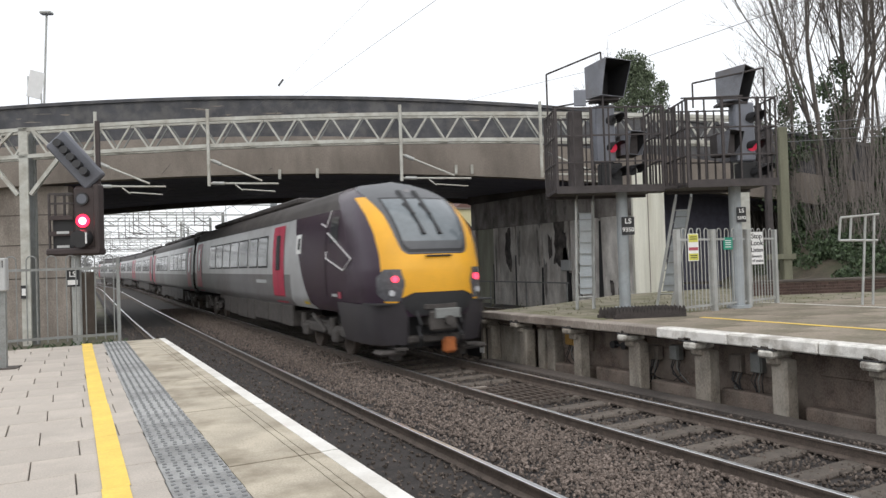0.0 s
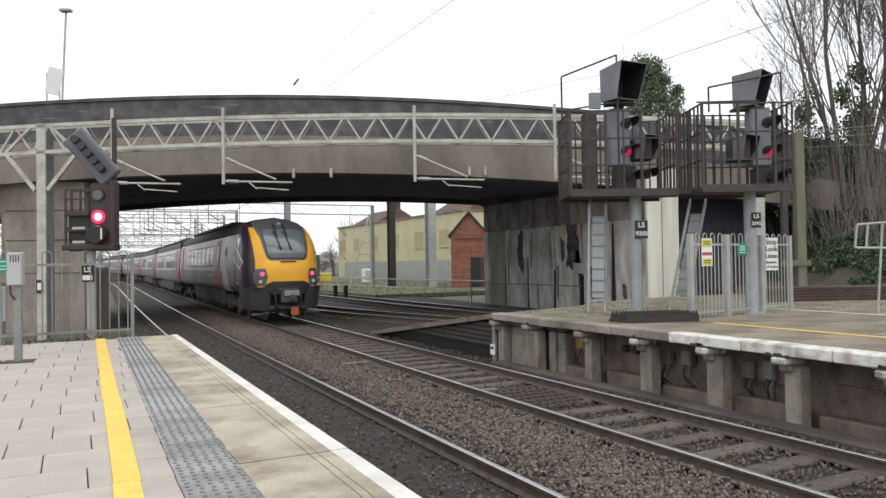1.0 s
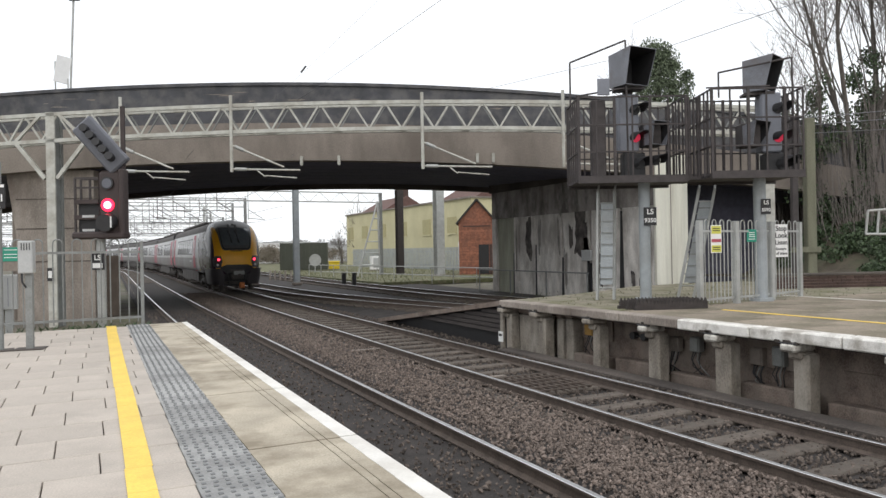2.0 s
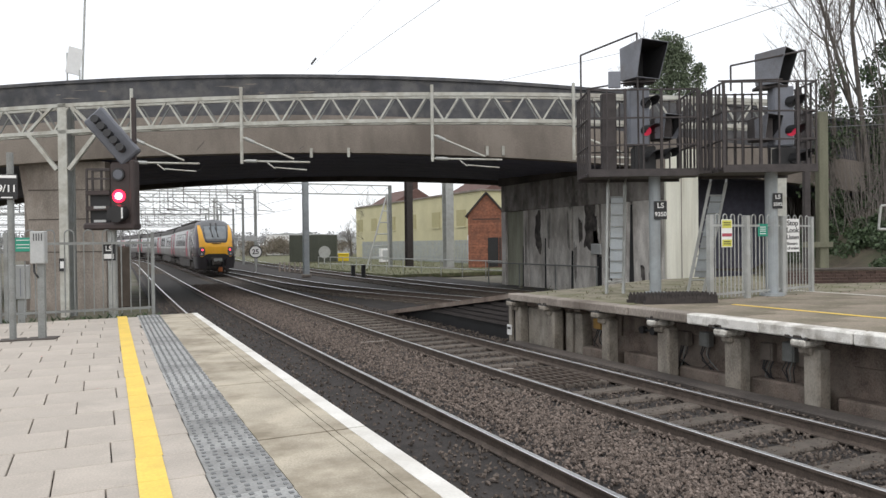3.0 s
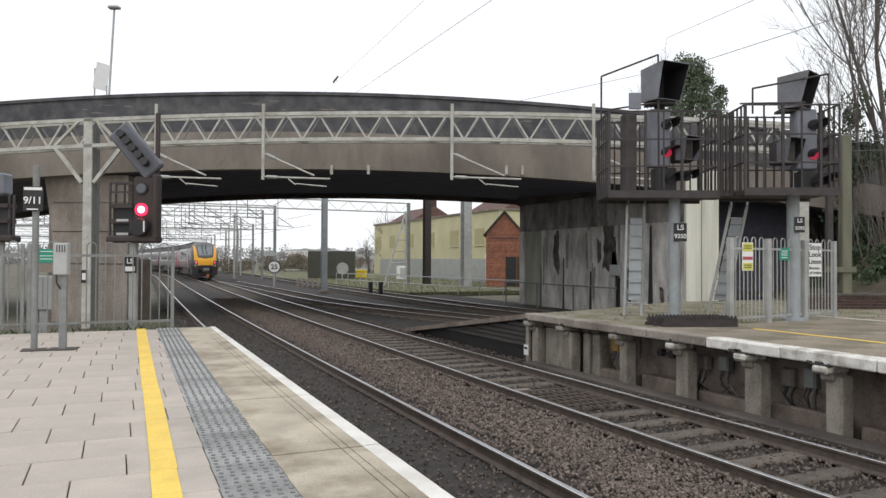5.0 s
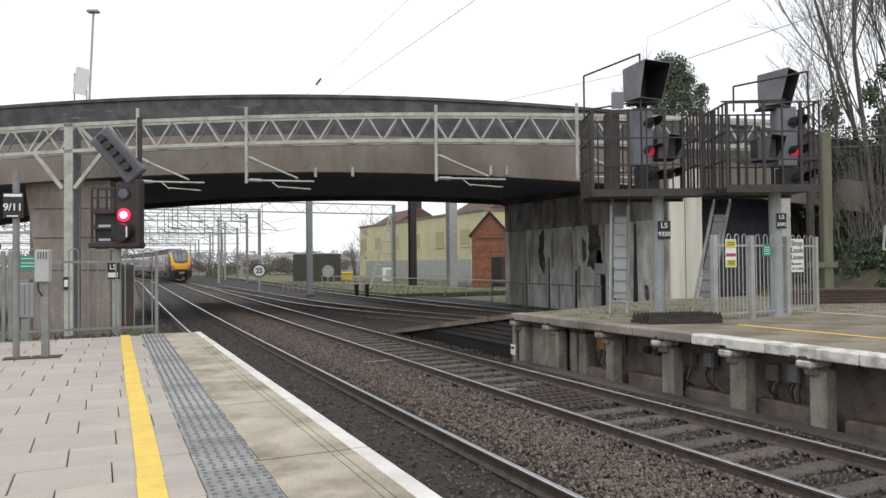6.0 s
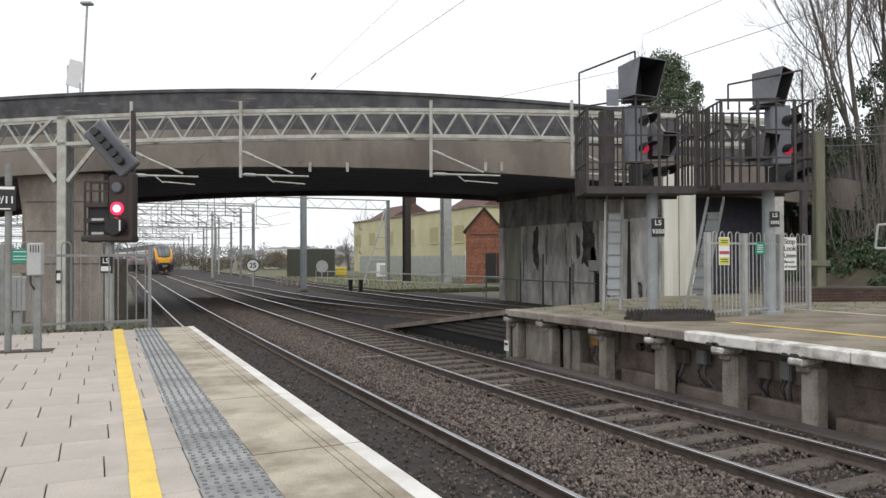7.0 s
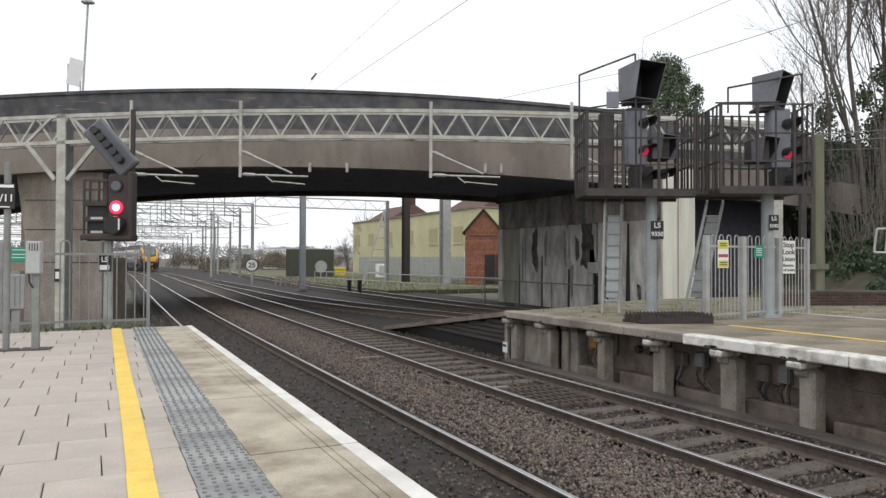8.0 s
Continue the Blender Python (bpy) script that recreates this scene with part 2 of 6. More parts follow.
def lettering(name, text, size, m, material, parent, bold=0.0):
    cu = bpy.data.curves.new(name, "FONT")
    cu.body, cu.size, cu.align_x, cu.align_y = text, size, "CENTER", "CENTER"
    cu.extrude, cu.offset = 0.002, bold
    tmp = bpy.data.objects.new(name, cu)
    scene.collection.objects.link(tmp)
    me = bpy.data.meshes.new_from_object(tmp.evaluated_get(bpy.context.evaluated_depsgraph_get()))
    bpy.data.objects.remove(tmp)
    me.materials.clear()
    me.materials.append(material)
    ob = new(name, me)
    ob.parent, ob.matrix_basis = parent, m
    return ob


SKEW = pose(0, 0, 0, 0, 0, -26.1)  # the road bridge and wire gantry cross the line askew
FACE = pose(0, 0, 0, 90, 0, 0)  # upright lettering that faces back down the platform


def bend(y):
    far = max(y - 88, 0.0)
    back = 0.0016 * far * far if far < 26 else 1.08 + 0.083 * (far - 26)
    return 2.9 * (1 - math.exp(-((max(y, 0.0) / 85) ** 2))) - back


# ---- ground ----
bm = bmesh.new()
bmesh.ops.create_grid(bm, x_segments=60, y_segments=60, size=900, matrix=Matrix.Translation((0, 600, -1.25)))
struct("ground", bm, GROUND, "brown trackside dirt with thin winter grass", "ground")


def ribbon(bm, edges, y0, y1, step=3.0):
    """A strip along the line: edges are (x, z) across it, laid from y0 to y1 with the line's bend."""
    rows = []
    n = max(2, int((y1 - y0) / step) + 1)
    for i in range(n):
        y = y0 + (y1 - y0) * i / (n - 1)
        rows.append([bm.verts.new((x + bend(y), y, z)) for x, z in edges])
    for a, b in zip(rows, rows[1:]):
        for j in range(len(edges) - 1):
            bm.faces.new((a[j], a[j + 1], b[j + 1], b[j]))
    return bm


TRACKS = (3.05, 6.57)
RAIL_Z = -0.915
struct("trackbed", ribbon(bmesh.new(), [(1.6, -1.12), (2.0, -1.087), (3.9, -1.087), (4.5, -1.05), (5.2, -1.05), (5.8, -1.10), (7.4, -1.11), (8.6, -1.16)], -8, 320),
       DIRT, "dark oily trackbed of small stones", "trackbed")
bm = bmesh.new()
ribbon(bm, [(8.6, -1.16), (10, -1.13), (19.6, -1.13), (20.0, -1.2)], 12, 320)
struct("yard_trackbed", bm, DIRT, "dark trackbed of the diverging lines", "trackbed")


def rail(name, pts_x, y0, y1, label="worn steel running rail with a polished head"):
    ob = thing(name, label, "rail", "running rails", kind="structure")
    web, top = bmesh.new(), bmesh.new()
    prof = [(-0.07, -0.155), (-0.07, -0.14), (-0.012, -0.115), (-0.012, -0.04), (-0.036, -0.03), (-0.036, -0.004), (0.036, -0.004), (0.036, -0.03), (0.012, -0.04), (0.012, -0.115), (0.07, -0.14), (0.07, -0.155)]
    for bm, outline in ((web, prof), (top, [(-0.031, -0.004), (-0.026, 0.0), (0.026, 0.0), (0.031, -0.004)])):
        rows = []
        n = int((y1 - y0) / 2.5) + 2
        for i in range(n):
            y = y0 + (y1 - y0) * i / (n - 1)
            cx = pts_x(y)
            rows.append([bm.verts.new((cx + x, y, RAIL_Z + z)) for x, z in outline])
        for a, b in zip(rows, rows[1:]):
            for j in range(len(outline) - 1):
                bm.faces.new((a[j], a[j + 1], b[j + 1], b[j]))
        bmesh.ops.recalc_face_normals(bm, faces=bm.faces[:])
    part("rail_web", web, RAIL_SIDE, ob)
    part("rail_head", top, RAIL_TOP, ob, "bright polished rail head")


for c in TRACKS:
    for s in (-0.7525, 0.7525):
        rail("rail", lambda y, c=c, s=s: c + s + bend(y), -8, 300)


def yard_a(y):
    return 15.2 + 0.0009 * max(y - 40, 0) ** 2 + 0.004 * max(36 - y, 0) ** 2


def yard_b(y):
    return 9.9 + 0.0075 * max(41 - y, 0) ** 2 if y < 41 else 9.9 - 0.0002 * (y - 41) ** 2


for f, y1 in ((yard_a, 120), (yard_b, 70)):
    for s in (-0.7525, 0.7525):
        rail("rail", lambda y, f=f, s=s: f(y) + s, 20, y1, "dull rail of a diverging yard line")


# sleepers
def sleeper_mesh():
    return mesh_of("sleeper", B(-1.25, 1.25, -0.13, 0.13, -0.1, 0.0, bevel=0.025), SLEEPER)


SL = sleeper_mesh()
for k, c in enumerate(TRACKS):
    row = thing("sleeper_row", "half-buried oily concrete sleepers between the rails", "sleepers", kind="structure")
    for i in range(95):
        y = -2 + i * 0.66
        ob = new("sleeper", SL)
        ob.parent = row
        ob.matrix_basis = pose(c + bend(y), y, (-1.056 if k else -1.09) - 0.006 * random.random(), 0, 0, random.uniform(-0.6, 0.6))
bm = bmesh.new()
for c in TRACKS:
    for i in range(150):
        y = 61 + i * 0.66
        box(bm, c - 1.25 + bend(y), c + 1.25 + bend(y), y - 0.13, y + 0.13, -1.17, -1.07)
for f, n in ((yard_a, 60), (yard_b, 45)):
    for i in range(n):
        y = 21 + i * 0.7
        box(bm, f(y) - 1.25, f(y) + 1.25, y - 0.13, y + 0.13, -1.17, -1.07)
tagged(part("far_sleepers", bm, SLEEPER), "distant dark sleepers under the rails", "sleepers", kind="stuff")

# ballast stones: real angular stones, thickest between the two lines
CRIB = mat("oily_crib_stone", (0.105, 0.085, 0.072), 0.9, vary=0.2, scale=20, rand=0.6, island=True)


def stones(name, n, where, lo, hi, label, material=STONE):
    base = [Vector(v) for v in ((1, 0, 0), (-1, 0, 0), (0, 1, 0), (0, -1, 0), (0, 0, 1), (0, 0, -1))]
    faces = ((0, 2, 4), (2, 1, 4), (1, 3, 4), (3, 0, 4), (2, 0, 5), (1, 2, 5), (3, 1, 5), (0, 3, 5))
    vs, fs = [], []
    for i in range(n):
        p = Vector(where())
        turn = Euler((random.uniform(0, 6), random.uniform(0, 6), random.uniform(0, 6))).to_matrix()
        r = random.uniform(lo, hi)
        sc = Vector((random.uniform(0.7, 1.3), random.uniform(0.6, 1.1), random.uniform(0.5, 0.9))) * r
        k = len(vs)
        for b in base:
            v = Vector((b.x * sc.x, b.y * sc.y, b.z * sc.z)) * random.uniform(0.8, 1.15)
            vs.append(p + turn @ v)
        fs += [tuple(k + j for j in f) for f in faces]
    me = bpy.data.meshes.new(name)
    me.from_pydata(vs, [], fs)
    me.materials.append(material)
    return tagged(new(name, me), label, "ballast", kind="stuff")


def near_y(far=42.0):
    return 2.0 + (far - 2.0) * random.random() ** 2.6


def six_foot():
    y = near_y()
    x = random.gauss(4.85, 0.5)
    x = min(max(x, 3.9), 5.72)
    return x + bend(y), y, -1.045 + 0.03 * random.random()


def cribs():
    y = near_y(30)
    x = random.choice((random.uniform(1.75, 3.75), random.uniform(5.9, 7.25), random.uniform(7.4, 8.4)))
    return x + bend(y), y, -1.09 + 0.03 * random.random()


stones("ballast_heap", 34000, six_foot, 0.014, 0.034, "reddish brown ballast stones between the two lines")
stones("crib_stones", 22000, cribs, 0.014, 0.034, "dark brown stones between and beside the sleepers", CRIB)

# ---- near platform ----
PLAT_END = 13.0
struct("platform", B(-9, 1.40, -7, PLAT_END, -1.2, -0.06), JOINT, "sandy bed and brick body of the near platform", "platform")
wall = B(1.36, 1.41, -7, PLAT_END, -1.2, -0.12)
struct("platform_face", wall, CONC_DARK, "sooty wall under the platform edge", "platform wall")
struct("platform_end_ground", B(-9, 1.3, PLAT_END, 13.9, -1.2, -0.10), GRASS, "mossy ground behind the platform end fence", "ground")

# ---- bridge ----


def crown(u):
    return 7.59 - 0.0037 * (u + 7.9) ** 2


def belly(u):
    return 4.61 - 0.0035 * (u + 6.8) ** 2


def arch_slab(name, u0, u1, d0, d1, lo, hi, material, parent):
    bm = bmesh.new()
    n = 40
    rows = []
    for i in range(n + 1):
        u = u0 + (u1 - u0) * i / n
        rows.append([bm.verts.new((u, d, z)) for d, z in ((d0, lo(u)), (d0, hi(u)), (d1, hi(u)), (d1, lo(u)))])
    for a, b in zip(rows, rows[1:]):
        for j in range(4):
            bm.faces.new((a[j], a[(j + 1) % 4], b[(j + 1) % 4], b[j]))
    bm.faces.new(rows[0])
    bm.faces.new(rows[-1][::-1])
    bmesh.ops.recalc_face_normals(bm, faces=bm.faces[:])
    return part(name, bm, material, parent)


bridge = thing("road_bridge", "low cambered concrete road bridge across the tracks, coloured bluish dark underneath", "bridge", m=SKEW)
U0, U1 = -30, 24
arch_slab("edge_beam", U0, U1, 27.0, 27.5, belly, lambda u: crown(u) - 1.55, CONC, bridge)
arch_slab("parapet", U0, U1, 27.15, 27.45, lambda u: crown(u) - 1.55, lambda u: crown(u) - 0.12, PARAPET, bridge)
arch_slab("parapet_cap", U0, U1, 27.08, 27.55, lambda u: crown(u) - 0.12, crown, PARAPET, bridge)
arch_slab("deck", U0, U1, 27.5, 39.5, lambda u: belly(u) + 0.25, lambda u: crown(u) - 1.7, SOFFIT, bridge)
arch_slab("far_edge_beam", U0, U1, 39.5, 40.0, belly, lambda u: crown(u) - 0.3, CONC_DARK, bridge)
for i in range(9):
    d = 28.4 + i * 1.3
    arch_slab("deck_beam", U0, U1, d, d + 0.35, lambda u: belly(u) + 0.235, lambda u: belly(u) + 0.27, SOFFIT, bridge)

pier = thing("bridge_pier", "stained concrete pier between the lines under the bridge", "bridge pier")
part("shaft", B(-2.4, 0.3, 31.6, 44.0, -1.3, 4.6, bevel=0.03), CONC, pier)
part("front_wall", prism(bmesh.new(), [(-15.9, -1.3), (-12.95, -1.3), (-12.95, 4.4), (-16.25, 4.4), (-15.9, 2.0)], 27.3, 27.75, SKEW), CONC_WARM, pier, "tan stained concrete face")

# ---- far structure ----
abut = thing("bridge_pier", "pale panelled concrete pier with a cream-painted end under the bridge", "bridge pier")
part("shaft", B(19.75, 20.4, 20.6, 33.3, -1.3, 4.75), CONC_PALE, abut)
RUSTY = mat("brown_weathered_wall", (0.13, 0.105, 0.085), 0.9, vary=0.3, scale=1.5, stain=(0.07, 0.055, 0.045), stain_amount=0.6)
# ---- piers' details ----
SPALL = mat("rusty_spalled_concrete", (0.072, 0.064, 0.062), 0.95, vary=0.5, scale=4, bump=0.6, stain=(0.2, 0.18, 0.16), stain_amount=0.7, stain_scale=2.4)
GREENISH = mat("green_stained_render", (0.36, 0.365, 0.29), 0.88, vary=0.2, scale=1.5, stain=(0.21, 0.21, 0.16), stain_amount=0.6, stretch=(1.6, 1.6, 0.3))

SOOT_SHADE = mat("soot_and_shade_film", (0.20, 0.19, 0.18), 0.9, vary=0.35, scale=2.5, stain=(0.4, 0.38, 0.35), stain_amount=0.6, stain_scale=2.2)


def blotch(x, y, z, w, h, material, name, label, n=26):
    """A ragged patch on the track-side face of the panelled pier."""
    bm = bmesh.new()
    ring = []
    a1, a2, a3 = (random.uniform(0, 6.28) for _ in range(3))
    n = 40
    for i in range(n):
        g = 6.283 * i / n
        k = 0.72 + 0.14 * math.sin(2 * g + a1) + 0.1 * math.sin(3 * g + a2) + 0.07 * math.sin(7 * g + a3) + random.uniform(-0.05, 0.05)
        ring.append((y + w * k * math.copysign(abs(math.cos(g)) ** 0.6, math.cos(g)), z + h * k * math.copysign(abs(math.sin(g)) ** 0.6, math.sin(g))))
    front = [bm.verts.new((x - 0.004, a, c)) for a, c in ring]
    back = [bm.verts.new((x + 0.004, a, c)) for a, c in ring]
    bm.faces.new(front)
    for i in range(n):
        j = (i + 1) % n
        bm.faces.new((front[i], front[j], back[j], back[i]))
    part(name, bm, material, abut, label)


random.seed(77)
# lintel colour is soot plus the shade the deck throws on the wall's top
LINTEL = mat("soot_and_deck_shade_lintel", (0.33, 0.305, 0.285), 0.9, vary=0.3, scale=2.0, stain=(0.10, 0.088, 0.085), stain_amount=0.85, stain_scale=1.1, stretch=(1.2, 1.2, 0.5))
part("wall_panel", B(19.60, 19.75, 20.8, 33.2, 2.72, 4.1, bevel=0.02), LINTEL, abut, "soot-streaked lintel panel, coloured darker for the deck's shade")
for y0, y1, x, zt, m in ((32.76, 33.2, 19.60, 2.72, CONC_PALE), (31.12, 32.76, 19.715, 2.72, GREENISH), (30.6, 31.02, 19.60, 2.72, CONC_PALE), (29.12, 30.6, 19.66, 2.72, CONC_PALE), (26.98, 29.02, 19.61, 2.72, CONC_PALE), (25.0, 26.86, 19.63, 2.72, CONC_PALE), (22.95, 24.8, 19.61, 2.72, CONC_PALE), (21.3, 22.8, 19.60, 2.72, CONC_PALE)):
    part("wall_panel", B(x, 19.75, y0, y1, -1.25, zt, bevel=0.015), m, abut)
# black wedges fill the gaps between panels as their shade
for y, w, zt in ((31.07, 0.06, 0.9), (29.07, 0.07, 1.3), (26.92, 0.08, 0.7), (24.9, 0.14, 0.45), (22.87, 0.16, 2.6)):
    part("recess_shade", prism(bmesh.new(), [(-w, -1.25), (w, -1.25), (w * 0.5, zt), (-w * 0.2, zt)], -0.075, 0.075, pose(19.67, y, 0, 0, 0, -90)), BLACK, abut, "black strip painted as the shaded recess between panels")
for x, y, z, w, h in ((19.66, 29.75, 1.6, 0.42, 1.15), (19.63, 25.55, 1.75, 0.72, 1.25), (19.63, 25.2, 1.15, 0.25, 0.6), (19.63, 26.3, 1.6, 0.18, 0.8), (19.60, 22.2, -0.2, 0.16, 0.5), (19.60, 21.8, -0.3, 0.10, 0.25), (19.61, 24.2, 0.2, 0.2, 0.9)):
    blotch(x, y, z, w, h, SPALL, "spalled_patch", "rusty patch of spalled concrete")
# these patches paint soot together with some of the deck's shade
for x, y, z, w, h in ((19.60, 27.0, 3.3, 0.16, 0.95), (19.60, 26.55, 3.5, 0.12, 0.7), (19.61, 28.75, 1.7, 0.14, 1.2), (19.61, 27.2, 1.6, 0.12, 1.1), (19.60, 29.2, 3.4, 0.14, 0.75), (19.60, 25.9, 3.4, 0.2, 0.7), (19.60, 25.1, 3.5, 0.12, 0.75), (19.63, 26.7, 0.2, 0.14, 1.3), (19.60, 30.8, 1.0, 0.08, 1.6), (19.61, 23.3, 1.4, 0.14, 1.3)):
    blotch(x, y, z, w, h, SOOT_SHADE, "soot_shade_patch", "soot on the pier with some deck shade painted in")
part("cable_box", B(19.5, 19.62, 24.75, 25.4, 0.55, 1.02, bevel=0.02), GREYBOX, abut, "small grey cable box")
part("cable_duct", B(19.55, 19.61, 24.95, 25.05, -1.2, 0.55), BLACK, abut)
part("painted_end", B(8.28, 9.5, 26.95, 27.2, -1.3, 4.55, SKEW, 0.02), CREAM, abut, "cream-painted end with grey streaks")
part("end_groove", B(8.84, 8.87, 26.94, 26.95, -1.3, 4.5, SKEW), CONC, abut)
part("corbel_course", B(19.5, 20.4, 20.8, 33.3, 4.1, 4.6), CONC_DARK, abut)
for z in (0.95, 2.2, 3.32):
    part("joint_line", B(-15.88, -12.96, 27.285, 27.3, z, z + 0.035, SKEW), CONC_DARK, pier)

# dark back wall and bank close the bridge's far span, standing for its shade
struct("lineside_wall", B(0.35, 1.25, 30.8, 40, -1.25, 1.15, bevel=0.05), RUSTY, "brown weathered lineside wall beside the pier", "wall")
struct("abutment_wall", B(29.0, 30.0, 10, 40, -1.3, 5.2), CONC_DARK, "dark abutment wall standing for the shade under the side span", "wall")
struct("side_span_shade", B(9.3, 14.2, 30.0, 30.4, -1.3, 5.2, SKEW), SOFFIT, "dark panel standing for the shade in the side span", "wall")

# ---- overhead line gantry ----
gantry = thing("overhead_line_gantry", "weathered white lattice gantry carrying overhead line drop tubes", "gantry", m=SKEW)
GD, ZB, ZT = 24.0, 5.18, 6.06


def camber(u):
    return 0.06 - 0.0022 * (u + 2.5) ** 2


for dz, nm in ((ZT, "top_chord"), (ZB, "bottom_chord")):
    for dd in (0.0, 0.45):
        arch_slab(nm, -22, 11.5, GD + dd - 0.05, GD + dd + 0.05, lambda u, z=dz: z - 0.06 + camber(u), lambda u, z=dz: z + 0.06 + camber(u), CREAMY_STEEL, gantry)
step = 1.09
n = int(33 / step)
for dd in (0.0, 0.45):
    for i in range(n):
        u = -21.8 + i * step
        for a, b in ((ZB, ZT), (ZT, ZB)):
            half = step / 2
            u0 = u if a == ZB else u + half
            part("lattice_brace", bars([((u0, GD + dd, a + camber(u0)), (u0 + half, GD + dd, b + camber(u0 + half)))], 0.04 if dd else 0.055), DULL_STEEL if dd else CREAMY_STEEL, gantry)
for i in range(16):
    u = -21.5 + i * 2.18
    part("cross_brace", bars([((u, GD, ZB + camber(u)), (u + 1.0, GD + 0.45, ZB + camber(u + 1.0)))], 0.045), CREAMY_STEEL, gantry)
for px_u in (-12.78,):
    part("column", B(px_u - 0.14, px_u + 0.15, GD - 0.05, GD + 0.02, -1.2, ZT - 0.1), CREAMY_STEEL, gantry)
    part("column_web", B(px_u + 0.02, px_u + 0.08, GD + 0.02, GD + 0.42, -1.2, ZT - 0.16), DULL_STEEL, gantry)
    part("column_back", B(px_u - 0.14, px_u + 0.15, GD + 0.42, GD + 0.5, -1.2, ZT - 0.1), DULL_STEEL, gantry)
    for s in (-1, 1):
        part("knee_brace", bars([((px_u + s * 0.2, GD, 3.75), (px_u + s * 1.15, GD, ZB - 0.22))], 0.12), CREAMY_STEEL, gantry)
        part("upper_brace", bars([((px_u + s * 1.15, GD, ZB - 0.17), (px_u + s * 0.3, GD, ZT - 0.17))], 0.09), CREAMY_STEEL, gantry)
part("column", B(11.0, 11.4, GD, GD + 0.4, -1.2, ZT), CREAMY_STEEL, gantry)
for u in (-10.4, -6.75, -0.4, 4.3):
    tube = part("drop_tube", rods([((u, GD - 0.12, 6.4), (u, GD - 0.12, 3.85))], 0.055), CREAMY_STEEL, gantry)
    part("registration_arm", rods([((u, GD - 0.12, 3.95), (u + 2.3, GD - 0.3, 3.86)), ((u, GD - 0.12, 4.75), (u + 1.75, GD - 0.2, 3.98))], 0.032), CREAMY_STEEL, tube)
    part("steady_arm", rods([((u + 0.9, GD - 0.3, 3.86), (u + 1.15, GD - 0.3, 3.66)), ((u + 1.15, GD - 0.3, 3.7), (u + 2.2, GD - 0.35, 3.6))], 0.02), CREAMY_STEEL, tube)
    part("insulator", rods([((u + 0.12, GD - 0.12, 3.95), (u + 0.5, GD - 0.15, 3.93))], 0.06), GALV, tube)
    part("insulator", rods([((u + 0.12, GD - 0.12, 4.7), (u + 0.42, GD - 0.14, 4.56))], 0.06), GALV, tube)
for u in (-5.0, -3.6, 1.6, 2.2):
    part("wire_bracket", B(u - 0.05, u + 0.05, 26.9, 27.0, 4.4, 4.75), CREAMY_STEEL, bridge)

# low railing along the foot of the panelled pier
prl = thing("pier_railing", "dull steel handrail along the foot of the pier", "railing")
part("top_rail", rods([((18.95, 33.6, 0.05), (18.95, 24.2, 0.05))], 0.03), DULL_STEEL, prl)
for y in (33.5, 30.4, 27.3, 24.3):
    part("post", rods([((18.95, y, -1.2), (18.95, y, 0.05))], 0.035), DULL_STEEL, prl)

# wires
wires = thing("overhead_wires", "thin overhead contact and catenary wires along the lines", "overhead wires")
for c in TRACKS:
    for z in (3.95, 4.75):
        pts = [(c + 0.15 + bend(y), y, z) for y in range(26, 130, 8)]
        for k, (p, q) in enumerate(zip(pts, pts[1:])):
            part("wire", rods([(p, q)], 0.0085, 4), WIRE, wires)
for p, q, r in (
    ((6.29, 11.32, 6.01), (7.24, 23.1, 6.78), 0.006), ((7.24, 23.1, 6.78), (6.79, 26.56, 6.5), 0.006),
    ((5.19, 11.86, 6.06), (5.6, 19.46, 6.21), 0.0035), ((5.6, 19.46, 6.21), (6.03, 26.93, 6.5), 0.004),
    ((11.62, 9.81, 6.46), (16.55, 18.51, 8.59), 0.006), ((13.88, 8.71, 6.35), (16.11, 16.51, 7.25), 0.009),
    ((16.11, 16.51, 7.25), (13.3, 23.47, 7.08), 0.007), ((17.6, 13.6, 4.62), (26.0, 13.0, 5.6), 0.014),
    ((17.6, 13.6, 4.42), (26.0, 13.0, 5.3), 0.014), ((17.6, 13.6, 4.2), (26.0, 13.0, 4.9), 0.010)):
    part("wire", rods([(p, q)], r, 4), WIRE, wires)
part("insulator", rods([((5.58, 19.4, 6.3), (5.5, 19.6, 6.17))], 0.028, 6), WIRE, wires)


# ---- hoop-top fences ----
def fence_panel(name, p, q, height, n, material, label, group):
    """A panel of round-topped pickets from p to q, with a post at each end."""
    p, q = Vector((*p, 0)), Vector((*q, 0))
    ob = thing(name, label, "fence", group)
    d = (q - p) / (2 * n)
    r = 0.011
    for z in (0.12, height - 0.22):
        part("fence_rail", bars([(p + Vector((0, 0, z)), q + Vector((0, 0, z)))], 0.022, 0.04), material, ob)
    for i in range(n):
        a, b = p + d * (2 * i + 0.5), p + d * (2 * i + 1.5)
        top = height - d.length / 2
        pts = [a + Vector((0, 0, 0.05)), a + Vector((0, 0, top))]
        mid, half = (a + b) / 2, (b - a) / 2
        for k in range(1, 6):
            g = math.pi * k / 6
            pts.append(mid - half * math.cos(g) + Vector((0, 0, top + half.length * math.sin(g))))
        pts += [b + Vector((0, 0, top)), b + Vector((0, 0, 0.05))]
        part("picket_hoop", rods(list(zip(pts, pts[1:])), r, 6), material, ob)
    return ob


def post(parent, x, y, height, w=0.07, material=None):
    part("fence_post", B(x - w / 2, x + w / 2, y - w / 2, y + w / 2, -0.05, height, bevel=0.006), material or GALV, parent)


FL = [(-5.6, 13.0), (-3.45, 13.05), (-1.35, 13.1), (0.88, 13.14)]
